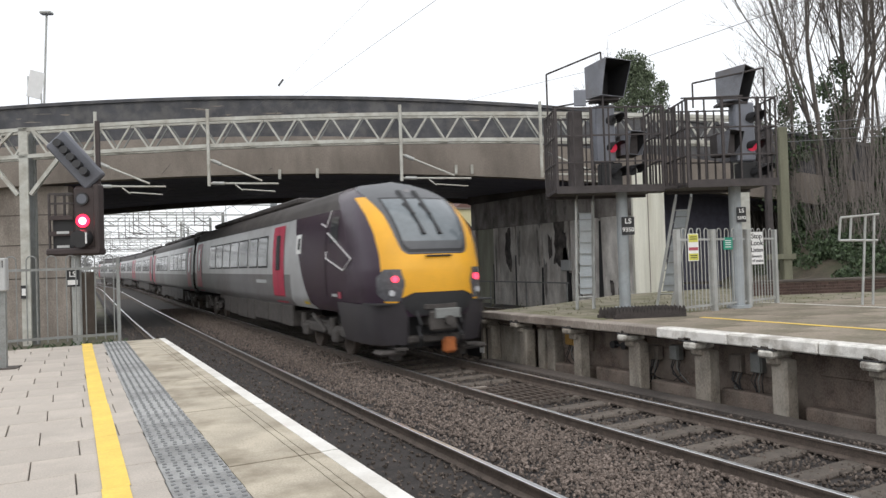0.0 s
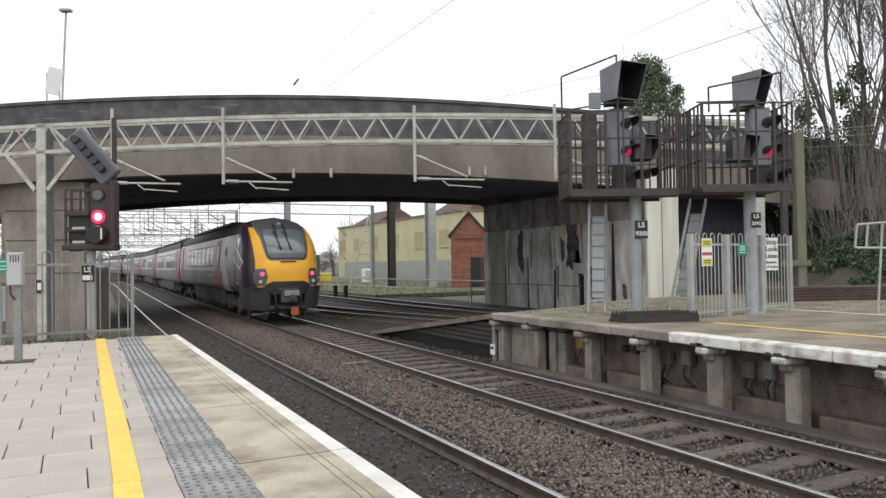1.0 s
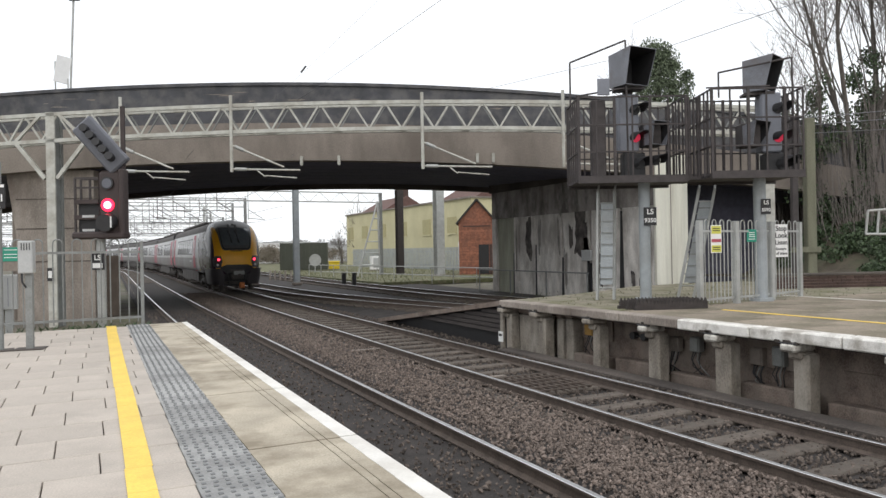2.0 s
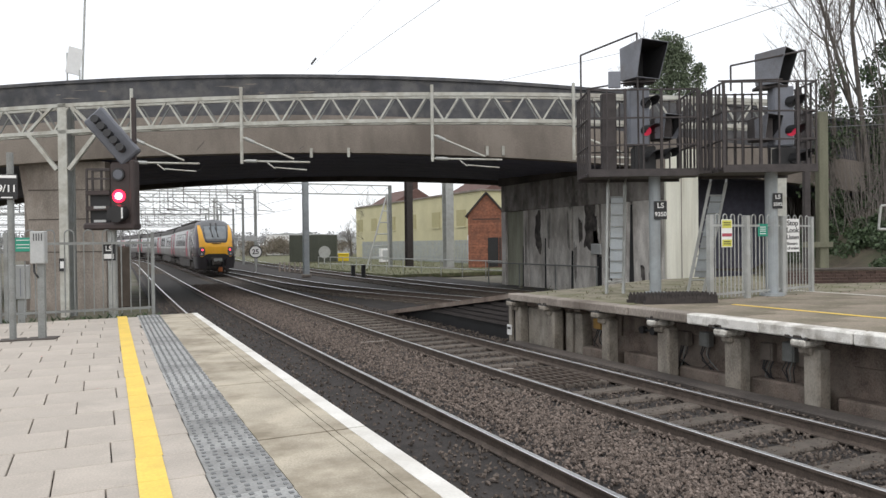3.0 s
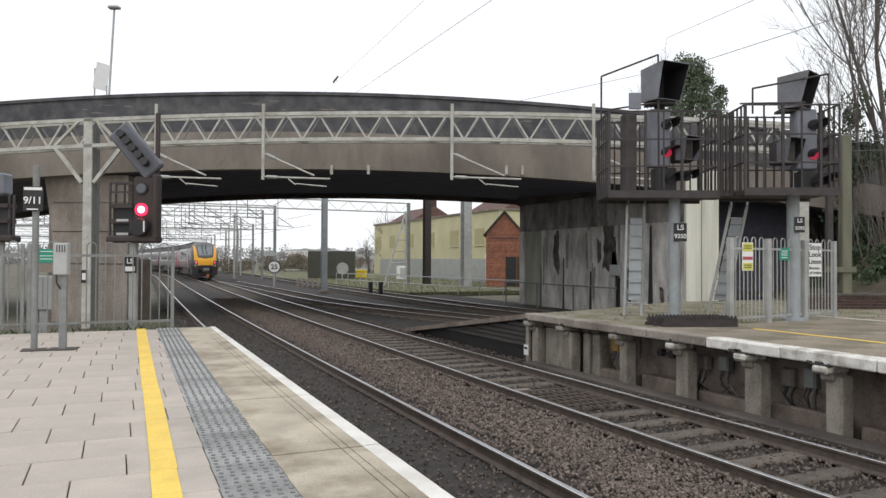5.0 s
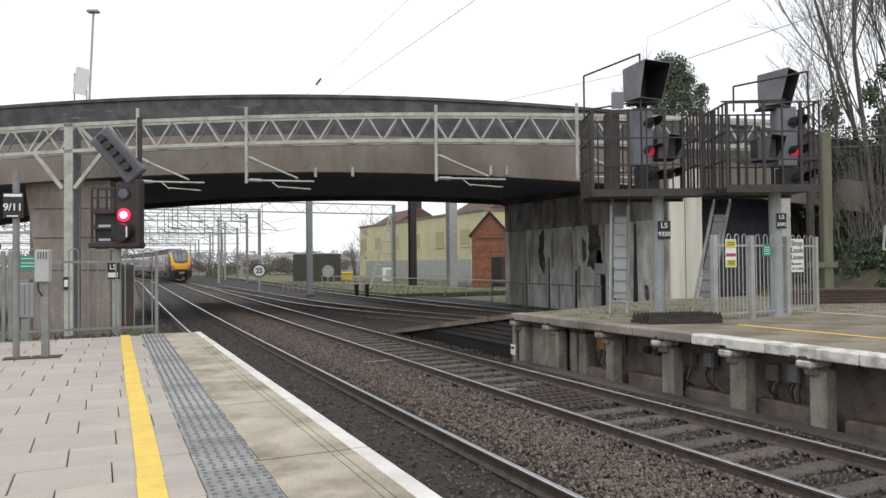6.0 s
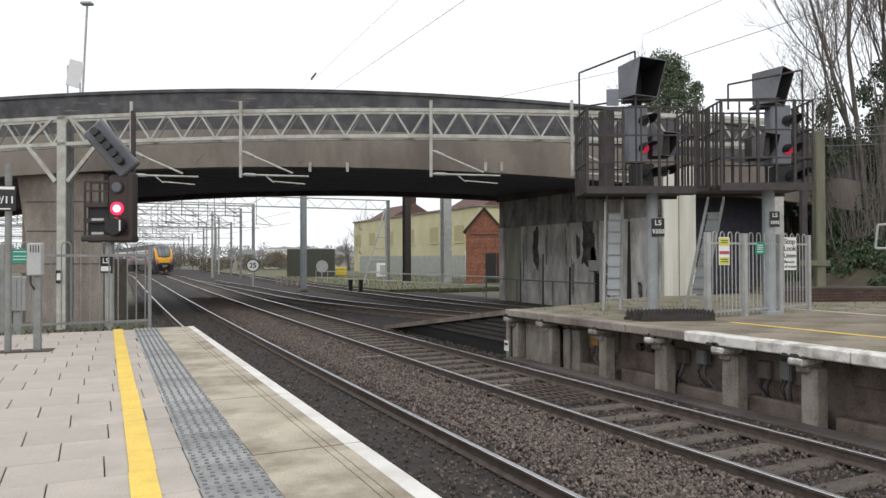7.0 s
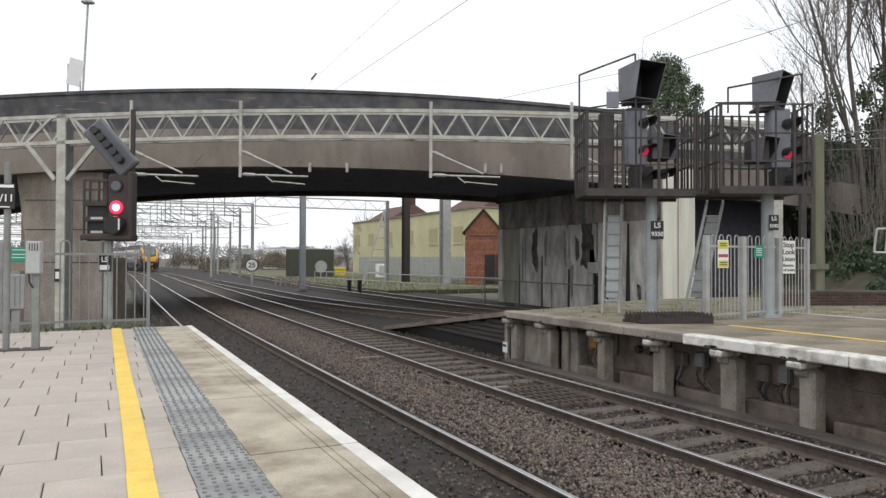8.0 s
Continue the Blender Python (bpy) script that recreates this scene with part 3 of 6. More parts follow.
for a, b, k in zip(FL, FL[1:], (8, 8, 8)):
    f = fence_panel("hoop_fence", a, b, 1.44, k, DULL_STEEL, "grey steel round-topped fence at the platform end", "platform end fence")
    post(f, b[0], b[1], 1.40, 0.055, DULL_STEEL)
    if k:
        post(f, a[0] + 0.09, a[1], 1.40, 0.06, DULL_STEEL)
FR = [(10.36, 9.9), (11.5, 10.05), (12.72, 10.22), (14.0, 10.5)]
rfence = []
for (a, b, k) in zip(FR, FR[1:], (4, 4, 4)):
    f = fence_panel("hoop_fence", (a[0] + 0.08, a[1]), (b[0] - 0.08, b[1]), 1.64, k, GALV, "galvanised round-topped fence and gate across the far platform", "far platform fence")
    post(f, a[0], a[1], 1.62, 0.10)
    post(f, b[0] - 0.02, b[1] + 0.01, 1.62, 0.08)
    rfence.append(f)


def sign(name, label, x, y, z, w, h, material, yaw=0.0):
    ob = thing(name, label, "sign", m=pose(x, y, z, 0, 0, yaw))
    part("sign_plate", B(-w / 2, w / 2, 0, 0.008, -h / 2, h / 2, bevel=0.003), material, ob)
    return ob


def line_bar(parent, x0, x1, z0, z1, material):
    part("print_bar", B(x0, x1, -0.004, 0.0, z0, z1), material, parent)


s = sign("warning_sign", "faded yellow and white warning sign on the fence", 10.82, 9.92, 1.27, 0.25, 0.53, WHITE, -8)
for z0, z1, m in ((0.1, 0.25, SIGN_YELLOW), (-0.25, -0.12, SIGN_YELLOW), (-0.06, 0.0, SIGN_RED)):
    line_bar(s, -0.11, 0.11, z0, z1, m)
for z0 in (0.2, 0.16, -0.16, -0.2):
    part("print_bar", B(-0.08, 0.08, -0.007, -0.004, z0 - 0.008, z0 + 0.008), BLACK, s)
s = sign("gate_sign", "small green sign with white print on the gate", 11.98, 10.08, 1.33, 0.24, 0.25, GREEN, -8)
for z0 in (0.06, 0.02, -0.02, -0.07):
    line_bar(s, -0.07, 0.07, z0 - 0.007, z0 + 0.007, WHITE)
s = sign("stop_look_listen_sign", "white sign that warns to stop, look and listen", 12.98, 10.18, 1.22, 0.31, 0.68, WHITE, -10)
for i, (txt, size, bold) in enumerate((("Stop", 0.15, 0.002), ("Look", 0.15, 0.002), ("Listen", 0.13, 0.002))):
    lettering("lettering", txt, size, pose(-0.01, -0.003, 0.25 - 0.145 * i, 90), BLACK, s, bold)
lettering("lettering", "Beware", 0.085, pose(-0.02, -0.003, -0.17, 90), BLACK, s, 0.001)
lettering("lettering", "of trains", 0.085, pose(0, -0.003, -0.265, 90), BLACK, s, 0.001)

# ---- far signals on their caged platform ----


def funnel(parent, cx, cd, cz, yaw, back, mouth, length, name="hood"):
    """A square hood that widens to an open mouth, its mouth towards local -y before the turn."""
    m = pose(cx, cd, cz, 0, 0, yaw)
    bm = bmesh.new()
    (bw, bz0, bz1), (mw, mz0, mz1) = back, mouth
    a = [bm.verts.new(m @ Vector(v)) for v in ((-bw * 0.94, 0, bz0), (bw * 0.94, 0, bz0), (bw, 0, bz1), (-bw, 0, bz1))]
    low = length * (0.7 if name == "hood" else 1.0)
    b = [bm.verts.new(m @ Vector(v)) for v in ((-mw * 0.86, -low, mz0), (mw * 0.86, -low, mz0), (mw, -length, mz1), (-mw, -length, mz1))]
    bm.faces.new(a)
    for i in range(4):
        bm.faces.new((a[i], a[(i + 1) % 4], b[(i + 1) % 4], b[i]))
    ob = part(name, bm, HOOD, parent)
    md = ob.modifiers.new("thick", "SOLIDIFY")
    md.thickness = 0.015
    # black inner funnel, added to keep skylight from brightening the mouth
    if name == "hood":
        lining = bmesh.new()
        k = 0.95
        a = [lining.verts.new(m @ Vector(v)) for v in ((-bw * 0.9, -0.02, bz0 * k), (bw * 0.9, -0.02, bz0 * k), (bw * k, -0.02, bz1 * k), (-bw * k, -0.02, bz1 * k))]
        b = [lining.verts.new(m @ Vector(v)) for v in ((-mw * 0.82, -low + 0.01, mz0 * k), (mw * 0.82, -low + 0.01, mz0 * k), (mw * k, -length + 0.01, mz1 * k), (-mw * k, -length + 0.01, mz1 * k))]
        lining.faces.new(a)
        for i in range(4):
            lining.faces.new((a[i], a[(i + 1) % 4], b[(i + 1) % 4], b[i]))
        part("hood_inner_dark", lining, BLACK, ob, "black inner funnel added to darken the hood's mouth")
    return ob


def lamp_cowl(parent, u, d, z, lens, r=0.11):
    part("lens", rods([((u, d, z), (u, d - 0.02, z))], r * 0.85, 16), lens, parent)
    bm = bmesh.new()
    for k in range(10):
        g0, g1 = (math.pi * (-0.15 + 1.3 * kk / 10) for kk in (k, k + 1))
        l0, l1 = (0.16 + 0.12 * math.sin(g) for g in (g0, g1))
        vs = [bm.verts.new(v) for v in ((u + r * math.cos(g0), d, z + r * math.sin(g0)), (u + r * math.cos(g1), d, z + r * math.sin(g1)),
                                        (u + r * math.cos(g1) + l1 * 0.55, d - l1, z + r * math.sin(g1)), (u + r * math.cos(g0) + l0 * 0.55, d - l0, z + r * math.sin(g0)))]
        bm.faces.new(vs)
    bmesh.ops.remove_doubles(bm, verts=bm.verts[:], dist=1e-4)
    ob = part("lamp_cowl", bm, BLACK, parent)
    ob.modifiers.new("thick", "SOLIDIFY").thickness = 0.008


def cage_signal(u0, u1, mast_u, mast_d, head_u, plate, bottom, hood, pipe, plate_dx, plate_dz, side=0.0, plate_size=1.0):
    ob = thing("signal_mast", "caged railway signal on a grey post with a tall hood", "railway signal", "caged signals", m=SKEW)
    D = mast_d
    part("mast", rods([((mast_u, D, 0), (mast_u, D, 2.5))], 0.12, 16), BLUEGREY, ob)
    part("mast_base", rods([((mast_u, D, 0), (mast_u, D, 0.06))], 0.24, 12), BLUEGREY, ob)
    part("cage_floor", B(u0, u1, D - 0.55, D + 0.65, 2.50, 2.56), CAGE, ob)
    part("floor_edge", B(u0 - 0.02, u1 + 0.02, D - 0.60, D - 0.55, 2.46, 2.61), CAGE, ob)
    part("floor_edge", B(u0 - 0.02, u1 + 0.02, D + 0.65, D + 0.70, 2.44, 2.68), CAGE, ob)
    for z in (3.1, 3.65, 4.22):
        segs = [((u0, D - 0.57, z), (u1, D - 0.57, z)), ((u0, D + 0.67, z), (u1, D + 0.67, z)), ((u0, D - 0.57, z), (u0, D + 0.67, z)), ((u1, D - 0.57, z), (u1, D + 0.67, z))]
        for a, b in segs:
            part("guard_rail", bars([(a, b)], 0.03), CAGE, ob)
    k = int((u1 - u0) / 0.17)
    for i in range(k + 1):
        u = u0 + (u1 - u0) * i / k
        for dd in (D - 0.57, D + 0.67):
            if i % 2 == 0 or dd > D:
                part("cage_bar", bars([((u, dd, 2.5), (u, dd, 4.24))], 0.028 if i % 4 else 0.05), CAGE, ob)
    for i in range(7):
        dd = D - 0.57 + 1.24 * i / 6
        for u in (u0, u1):
            part("cage_bar", bars([((u, dd, 2.5), (u, dd, 4.24))], 0.03), CAGE, ob)
    # signal head
    hd = D - 0.1
    head = part("signal_case", B(head_u - 0.24, head_u + 0.18, hd, hd + 0.3, bottom + 0.4, bottom + 1.62, pose(0, 0, 0), 0.03), SIGNAL_GREY, ob)
    part("lower_case", B(head_u - 0.16, head_u + 0.3, hd - 0.02, hd + 0.3, 2.6, bottom + 0.38, bevel=0.02), BLACK, ob)
    part("side_case", B(head_u + 0.24 + side, head_u + 0.62 + side, hd - 0.1, hd + 0.25, bottom + 0.5, bottom + 0.98, bevel=0.02), CAGE, ob)
    for i, lens in enumerate((BLACK, RED_DIM)):
        lamp_cowl(ob, head_u + 0.1, hd - 0.005, bottom + 1.28 - 0.58 * i, lens, 0.12)
    lamp_cowl(ob, head_u + 0.16, hd - 0.03, bottom + 0.15, BLACK, 0.13)
    lamp_cowl(ob, head_u + 0.5 + side * 0.3, hd - 0.03, bottom + 0.2, BLACK, 0.12)
    hu, hdd, hz, hood_yaw, hood_w, hood_h, hood_len = hood
    funnel(ob, hu, hdd, hz, hood_yaw, (hood_w * 0.46, -hood_h / 2, hood_h * 0.44), (hood_w / 2, -hood_h / 2, hood_h / 2), hood_len)
    part("hood_tray", bars([((hu - 0.2, hdd - 0.15, hz - hood_h / 2 - 0.05), (hu + 0.4, hdd - 0.2, hz - hood_h / 2 - 0.03))], 0.3, 0.05), CAGE, ob)
    funnel(ob, head_u + 0.42 + side, hd, bottom + 0.72, 30, (0.2, -0.2, 0.2), (0.24, -0.2, 0.28), 0.34)
    part("hood_bracket", B(head_u - 0.1, head_u + 0.08, hd + 0.1, hd + 0.25, bottom + 1.6, hz - hood_h / 2), CAGE, ob)
    # pipe frame over the cage
    pu, pz0, pv, pz1 = pipe
    pts = [(pu, D - 0.3, 4.1), (pu, D - 0.3, pz0), (pv, D - 0.4, pz1), (pv + 0.02, D - 0.4, 2.6)]
    part("pipe_frame", rods(list(zip(pts, pts[1:])), 0.02, 8), CAGE, ob)
    part("mid_pipe", rods([((u0, D - 0.3, 4.3), (head_u - 0.2, D - 0.4, bottom + 1.68))], 0.018, 8), CAGE, ob)
    px0, pz, k = mast_u + plate_dx, plate_dz, plate_size
    plate_ob = part("number_plate", B(px0 - 0.02, px0 - 0.02 + 0.29 * k, D - 0.16, D - 0.145, 1.62 + pz, 1.62 + pz + 0.4 * (0.3 + 0.7 * k), bevel=0.004), BLACK, ob, "black plate with white signal letters")
    lettering("lettering", "LS", 0.165 * k, pose(px0 - 0.02 + 0.145 * k, D - 0.165, 1.62 + pz + 0.3 * (0.3 + 0.7 * k), 90), WHITE, plate_ob, 0.003 * k)
    lettering("lettering", plate, 0.135 * k, pose(px0 - 0.02 + 0.145 * k, D - 0.165, 1.62 + pz + 0.11 * (0.3 + 0.7 * k), 90), WHITE, plate_ob, 0.003 * k)
    return ob


cage_signal(2.95, 5.15, 4.43, 15.2, 4.14, "9350", 2.75, (4.0, 15.3, 4.87, 26, 0.7, 0.73, 0.72), (2.84, 5.0, 3.98, 5.42), -0.04, -0.03, 0.0, 0.93)
sig2 = cage_signal(5.45, 7.25, 6.62, 14.6, 6.88, "5592", 2.62, (6.53, 14.83, 4.6, 45, 0.64, 0.68, 0.62), (5.7, 4.6, 7.13, 4.86), -0.02, 0.14, -0.92, 0.68)
link = thing("signal_walkway", "dark steel walkway that links the two signal cages", "walkway", m=SKEW)
part("walkway_floor", B(5.17, 5.43, 14.6, 15.6, 2.5, 2.56), CAGE, link)
for u in (5.2, 5.31, 5.4):
    for dd in (14.62, 15.55):
        part("cage_bar", bars([((u, dd, 2.5), (u, dd, 4.2))], 0.03), CAGE, link)
bin_ob = thing("junction_cabinet", "small weathered cabinet fixed in the signal cage", "cabinet", m=SKEW)
part("body", B(3.25, 3.55, 14.8, 15.0, 2.56, 4.2, bevel=0.02), CAGE, bin_ob)
part("nameplate", B(3.37, 3.62, 14.72, 14.76, 4.28, 4.62, bevel=0.01), SIGNAL_GREY, bin_ob)


def ladder(base, top, w, label):
    ob = thing("access_ladder", label, "ladder", "signal ladders", m=SKEW)
    base, top = Vector(base), Vector(top)
    sx = Vector((w / 2, 0, 0))
    for s_ in (-1, 1):
        part("stringer", bars([(base + sx * s_, top + sx * s_)], 0.05, 0.06), GALV, ob)
        part("handrail", rods([(top + sx * s_, top + sx * s_ + Vector((0.05, 0.1, 0.16))), (top + sx * s_ + Vector((0.05, 0.1, 0.16)), top + sx * s_ + Vector((0.12, 0.3, 0.3)))], 0.022), GALV, ob)
    for i in range(1, 9):
        p = base.lerp(top, i / 9)
        part("rung", rods([(p - sx, p + sx)], 0.016), GALV, ob)
    q0, q1 = base.lerp(top, 0.14), base.lerp(top, 0.88)
    gd = bmesh.new()
    gv = [gd.verts.new(p + sx * k + Vector((0, e, 0))) for e in (-0.06, -0.045) for p, k in ((q0, -0.72), (q0, 0.72), (q1, 0.72), (q1, -0.72))]
    for f in ((0, 1, 2, 3), (7, 6, 5, 4), (0, 4, 5, 1), (1, 5, 6, 2), (2, 6, 7, 3), (3, 7, 4, 0)):
        gd.faces.new([gv[i] for i in f])
    part("climb_guard", gd, BLUEGREY, ob, "grey sheet guard over the rungs")
    for i in range(7):
        p = q0.lerp(q1, (i + 0.5) / 7)
        part("guard_rib", B(p.x - w * 0.36, p.x + w * 0.36, p.y - 0.085, p.y - 0.061, p.z - 0.012, p.z + 0.012), DULL_STEEL, ob)
    return ob


ladder((3.62, 15.4, 0.02), (3.7, 15.5, 2.36), 0.36, "grey ladder with a sheet guard up to the signal cage")
ladder((5.42, 15.6, 0.02), (5.85, 15.4, 2.36), 0.34, "leaning grey ladder with a sheet guard up to the signal cage")

# ---- near signal at the platform end ----
LD = 12.0
ls = thing("platform_signal", "tall dark signal showing red, with a slanted route indicator", "railway signal", m=SKEW)
part("mast", rods([((-5.63, LD + 0.1, -0.05), (-5.63, LD + 0.1, 1.5))], 0.075, 14), GALV, ls)
part("back_plate", B(-5.6, -5.19, LD - 0.06, LD + 0.02, 1.50, 2.58, bevel=0.05), DARKBROWN, ls)
part("side_flange", B(-5.25, -5.16, LD - 0.1, LD + 0.12, 1.5, 2.6, bevel=0.02), DARKBROWN, ls)
part("upper_pole", B(-5.235, -5.175, LD, LD + 0.06, 2.55, 3.65), DARKBROWN, ls)
part("bottom_shelf", B(-6.02, -5.17, LD - 0.12, LD + 0.2, 1.44, 1.56, bevel=0.03), DARKBROWN, ls)
for z in (1.82, 2.08):
    part("side_shelf", B(-6.0, -5.6, LD - 0.05, LD + 0.2, z - 0.05, z + 0.02), DARKBROWN, ls)
part("side_case", B(-5.97, -5.6, LD + 0.05, LD + 0.2, 1.55, 2.08), BLACK, ls)
part("shelf_label", B(-5.86, -5.66, LD - 0.06, LD - 0.05, 1.80, 1.84), GREYBOX, ls)
part("shelf_label", B(-5.86, -5.66, LD - 0.06, LD - 0.05, 1.57, 1.61), GREYBOX, ls)
fr = [((-6.0, LD, 1.5), (-6.0, LD, 2.46)), ((-6.0, LD, 2.46), (-5.6, LD, 2.46)), ((-6.0, LD + 0.2, 1.5), (-6.0, LD + 0.2, 2.46)), ((-6.0, LD + 0.2, 2.46), (-5.6, LD + 0.2, 2.46)), ((-6.0, LD, 2.3), (-5.6, LD, 2.3)), ((-5.8, LD + 0.1, 2.1), (-5.8, LD + 0.1, 2.46))]
for a, b in fr:
    part("frame_bar", bars([(a, b)], 0.03), CAGE, ls)
part("red_lens", rods([((-5.43, LD - 0.075, 2.0), (-5.43, LD - 0.09, 2.0))], 0.06, 20), RED_LIT, ls, "lit red signal lamp")
# glowing disc drawn as the red halo of glare round the lamp
part("red_glare_disc", rods([((-5.43, LD - 0.07, 2.0), (-5.43, LD - 0.078, 2.0))], 0.108, 20), RED_HALO, ls)
part("upper_lens", rods([((-5.43, LD - 0.07, 2.36), (-5.43, LD - 0.10, 2.36))], 0.105, 20), BLACK, ls)
part("upper_glass", rods([((-5.43, LD - 0.10, 2.36), (-5.43, LD - 0.104, 2.36))], 0.08, 20), SLATE, ls)
part("lower_cowl", rods([((-5.41, LD - 0.06, 1.72), (-5.41, LD - 0.26, 1.70))], 0.14, 18), BLACK, ls)
# white sliver painted as the reflection along the cowl
part("cowl_glint", B(-5.30, -5.285, LD - 0.29, LD - 0.26, 1.62, 1.80), WHITE, ls, "white strip painted as a reflection on the cowl's edge")
arm = pose(-5.53, LD - 0.02, 2.98, 0, 49, 0)
part("route_indicator", B(-0.52, 0.46, -0.05, 0.08, -0.2, 0.2, arm, 0.03), SLATE, ls)
for i in range(5):
    c = arm @ Vector((-0.36 + 0.155 * i, -0.05, 0.0))
    part("route_lamp", rods([(c, c + Vector((0.01, -0.14, 0.02)))], 0.066, 14), BLACK, ls)
part("indicator_bracket", B(-5.42, -5.34, LD, LD + 0.08, 2.5, 2.85), SIGNAL_GREY, ls)
pl = part("number_plate", B(-5.72, -5.50, LD - 0.08, LD - 0.07, 0.93, 1.2), BLACK, ls, "black plate with white letters")
lettering("lettering", "LS", 0.12, pose(-5.61, LD - 0.085, 1.13, 90), WHITE, pl, 0.002)
part("print_bar", B(-5.69, -5.53, LD - 0.086, LD - 0.08, 0.96, 1.04), WHITE, pl)

# the twin signal's equipment frame farther along the platform end
tw = thing("signal_equipment_frame", "dark steel equipment frame with shelves at the platform end", "railway signal", m=SKEW)
part("mast", rods([((-7.95, LD + 0.1, -0.05), (-7.95, LD + 0.1, 1.5))], 0.07, 12), GALV, tw)
part("bottom_shelf", B(-8.5, -7.64, LD - 0.12, LD + 0.2, 1.44, 1.56, bevel=0.03), DARKBROWN, tw)
for z in (1.82, 2.08):
    part("side_shelf", B(-8.5, -7.74, LD - 0.05, LD + 0.2, z - 0.05, z + 0.02), DARKBROWN, tw)
part("side_case", B(-8.5, -7.80, LD + 0.05, LD + 0.2, 1.55, 2.08), BLACK, tw)
part("hood", B(-8.5, -7.80, LD - 0.1, LD + 0.2, 2.25, 2.62, bevel=0.03), SIGNAL_GREY, tw)
for u in (-7.74, -7.66):
    part("frame_bar", bars([((u, LD, 1.5), (u, LD, 2.25))], 0.03), CAGE, tw)

# ---- platform furniture ----
sp = thing("platform_number_sign", "black platform number sign on a grey post", "sign", m=pose(-0.945, 10.49, 0))
part("post", rods([((0, 0, 0), (0, 0, 2.36))], 0.04, 12), DULL_STEEL, sp)
part("foot_plate", B(-0.14, 0.14, -0.14, 0.14, 0, 0.012), CONC_DARK, sp)
bd = part("sign_board", B(-0.125, 0.105, -0.075, -0.055, 1.77, 2.08, pose(0, 0, 0, 0, 0, -14), 0.004), BLACK, sp)
lettering("lettering", "9/11", 0.125, pose(-0.03, -0.083, 1.90, 90, 0, -14), WHITE, bd, 0.002)
part("header_strip", B(-0.115, 0.095, -0.08, -0.075, 2.035, 2.07, pose(0, 0, 0, 0, 0, -14)), WHITE, bd)
part("print_bar", B(-0.08, 0.05, -0.08, -0.075, 1.785, 1.80, pose(0, 0, 0, 0, 0, -14)), WHITE, bd)
bx = thing("control_box_post", "grey control box on a post at the platform end", "control box", m=pose(-0.62, 10.46, 0, 0, 0, -10))
part("post", B(-0.04, 0.04, -0.04, 0.04, 0, 1.0), DULL_STEEL, bx)
part("foot_plate", B(-0.17, 0.17, -0.15, 0.15, 0, 0.012), CONC_DARK, bx)
cb = part("case", B(-0.10, 0.065, -0.11, 0.06, 0.96, 1.37, bevel=0.012), GREYBOX, bx)
for i in range(4):
    part("vent_slot", B(-0.06 + 0.03 * i, -0.05 + 0.03 * i, -0.115, -0.108, 1.25, 1.34, pose(0, 0, 0)), BLACK, cb)
part("cable", rods([((-0.07, -0.06, 0.98), (-0.06, -0.08, 0.85)), ((-0.06, -0.08, 0.85), (-0.02, -0.06, 0.78))], 0.012), BLACK, bx)
s = sign("fence_sign", "small green notice board on the platform end fence", -1.02, 13.05, 1.21, 0.30, 0.22, GREEN, -6)
for z0 in (0.07, 0.0, -0.05):
    line_bar(s, -0.09, 0.09, z0 - 0.005, z0 + 0.005, WHITE)
part("back_board", B(-0.14, 0.14, 0.01, 0.03, -0.26, -0.11), CONC, s)
cab = thing("trackside_cabinet", "pale grey trackside cabinet on a stand behind the fence", "cabinet", m=pose(-1.1, 13.6, -0.1))
part("body", B(-0.11, 0.13, -0.1, 0.08, 0.42, 0.98, bevel=0.01), GREYBOX, cab)
part("door_seam", B(-0.005, 0.005, -0.104, -0.1, 0.47, 0.93), SIGNAL_GREY, cab)
part("stand", B(-0.05, 0.05, -0.05, 0.05, 0, 0.45), GREYBOX, cab)
mk = thing("mast_marker", "small black and white marker plate on the gantry column", "marker plate", m=SKEW)
part("plate", B(-12.92, -12.72, 23.9, 23.92, 0.35, 0.78), BLACK, mk)
part("print_bar", B(-12.88, -12.76, 23.885, 23.9, 0.45, 0.68), WHITE, mk)

# ---- far platform ----
FX = 8.34
struct("far_platform", B(9.09, 26, -8, 12.38, -1.25, -0.1), CONC_DARK, "brown mossy concrete body of the far platform", "platform")
FP_TOP = mat("mossy_platform_surface", (0.26, 0.218, 0.17), 0.9, vary=0.28, scale=2.6, fine=40, rand=0.14, stain=(0.115, 0.105, 0.066), stain_amount=0.8, stain_scale=1.1)
MOSSY = mat("mossy_concrete", (0.235, 0.21, 0.16), 0.95, vary=0.25, scale=3, fine=40, bump=0.4, stain=(0.11, 0.115, 0.045), stain_amount=0.75, stain_scale=1.3)
struct("far_platform_surface", B(8.62, 26, -8, 10.2, -0.09, -0.021), CONC_DARK, "brown-grey mossy platform paving", "platform surface")
fslabs = thing("far_platform_paving", "brown mossy paving flags of the far platform", "paving", kind="structure")
FLAG = mesh_of("flag", B(-0.44, 0.44, -0.59, 0.59, -0.02, 0.0, bevel=0.006), FP_TOP)
for i in range(12):
    for j in range(10):
        ob = new("flag", FLAG)
        ob.parent = fslabs
        ob.matrix_basis = pose(9.07 + i * 0.89, 9.55 - j * 1.19 + 0.3 * (i % 2), random.uniform(-0.004, 0.0), random.uniform(-0.2, 0.2), random.uniform(-0.2, 0.2), 0)
struct("far_platform_grass", B(8.62, 18.5, 10.2, 12.4, -0.03, 0.0), MOSSY, "moss and grass over the disused platform end", "ground")
bm = bmesh.new()
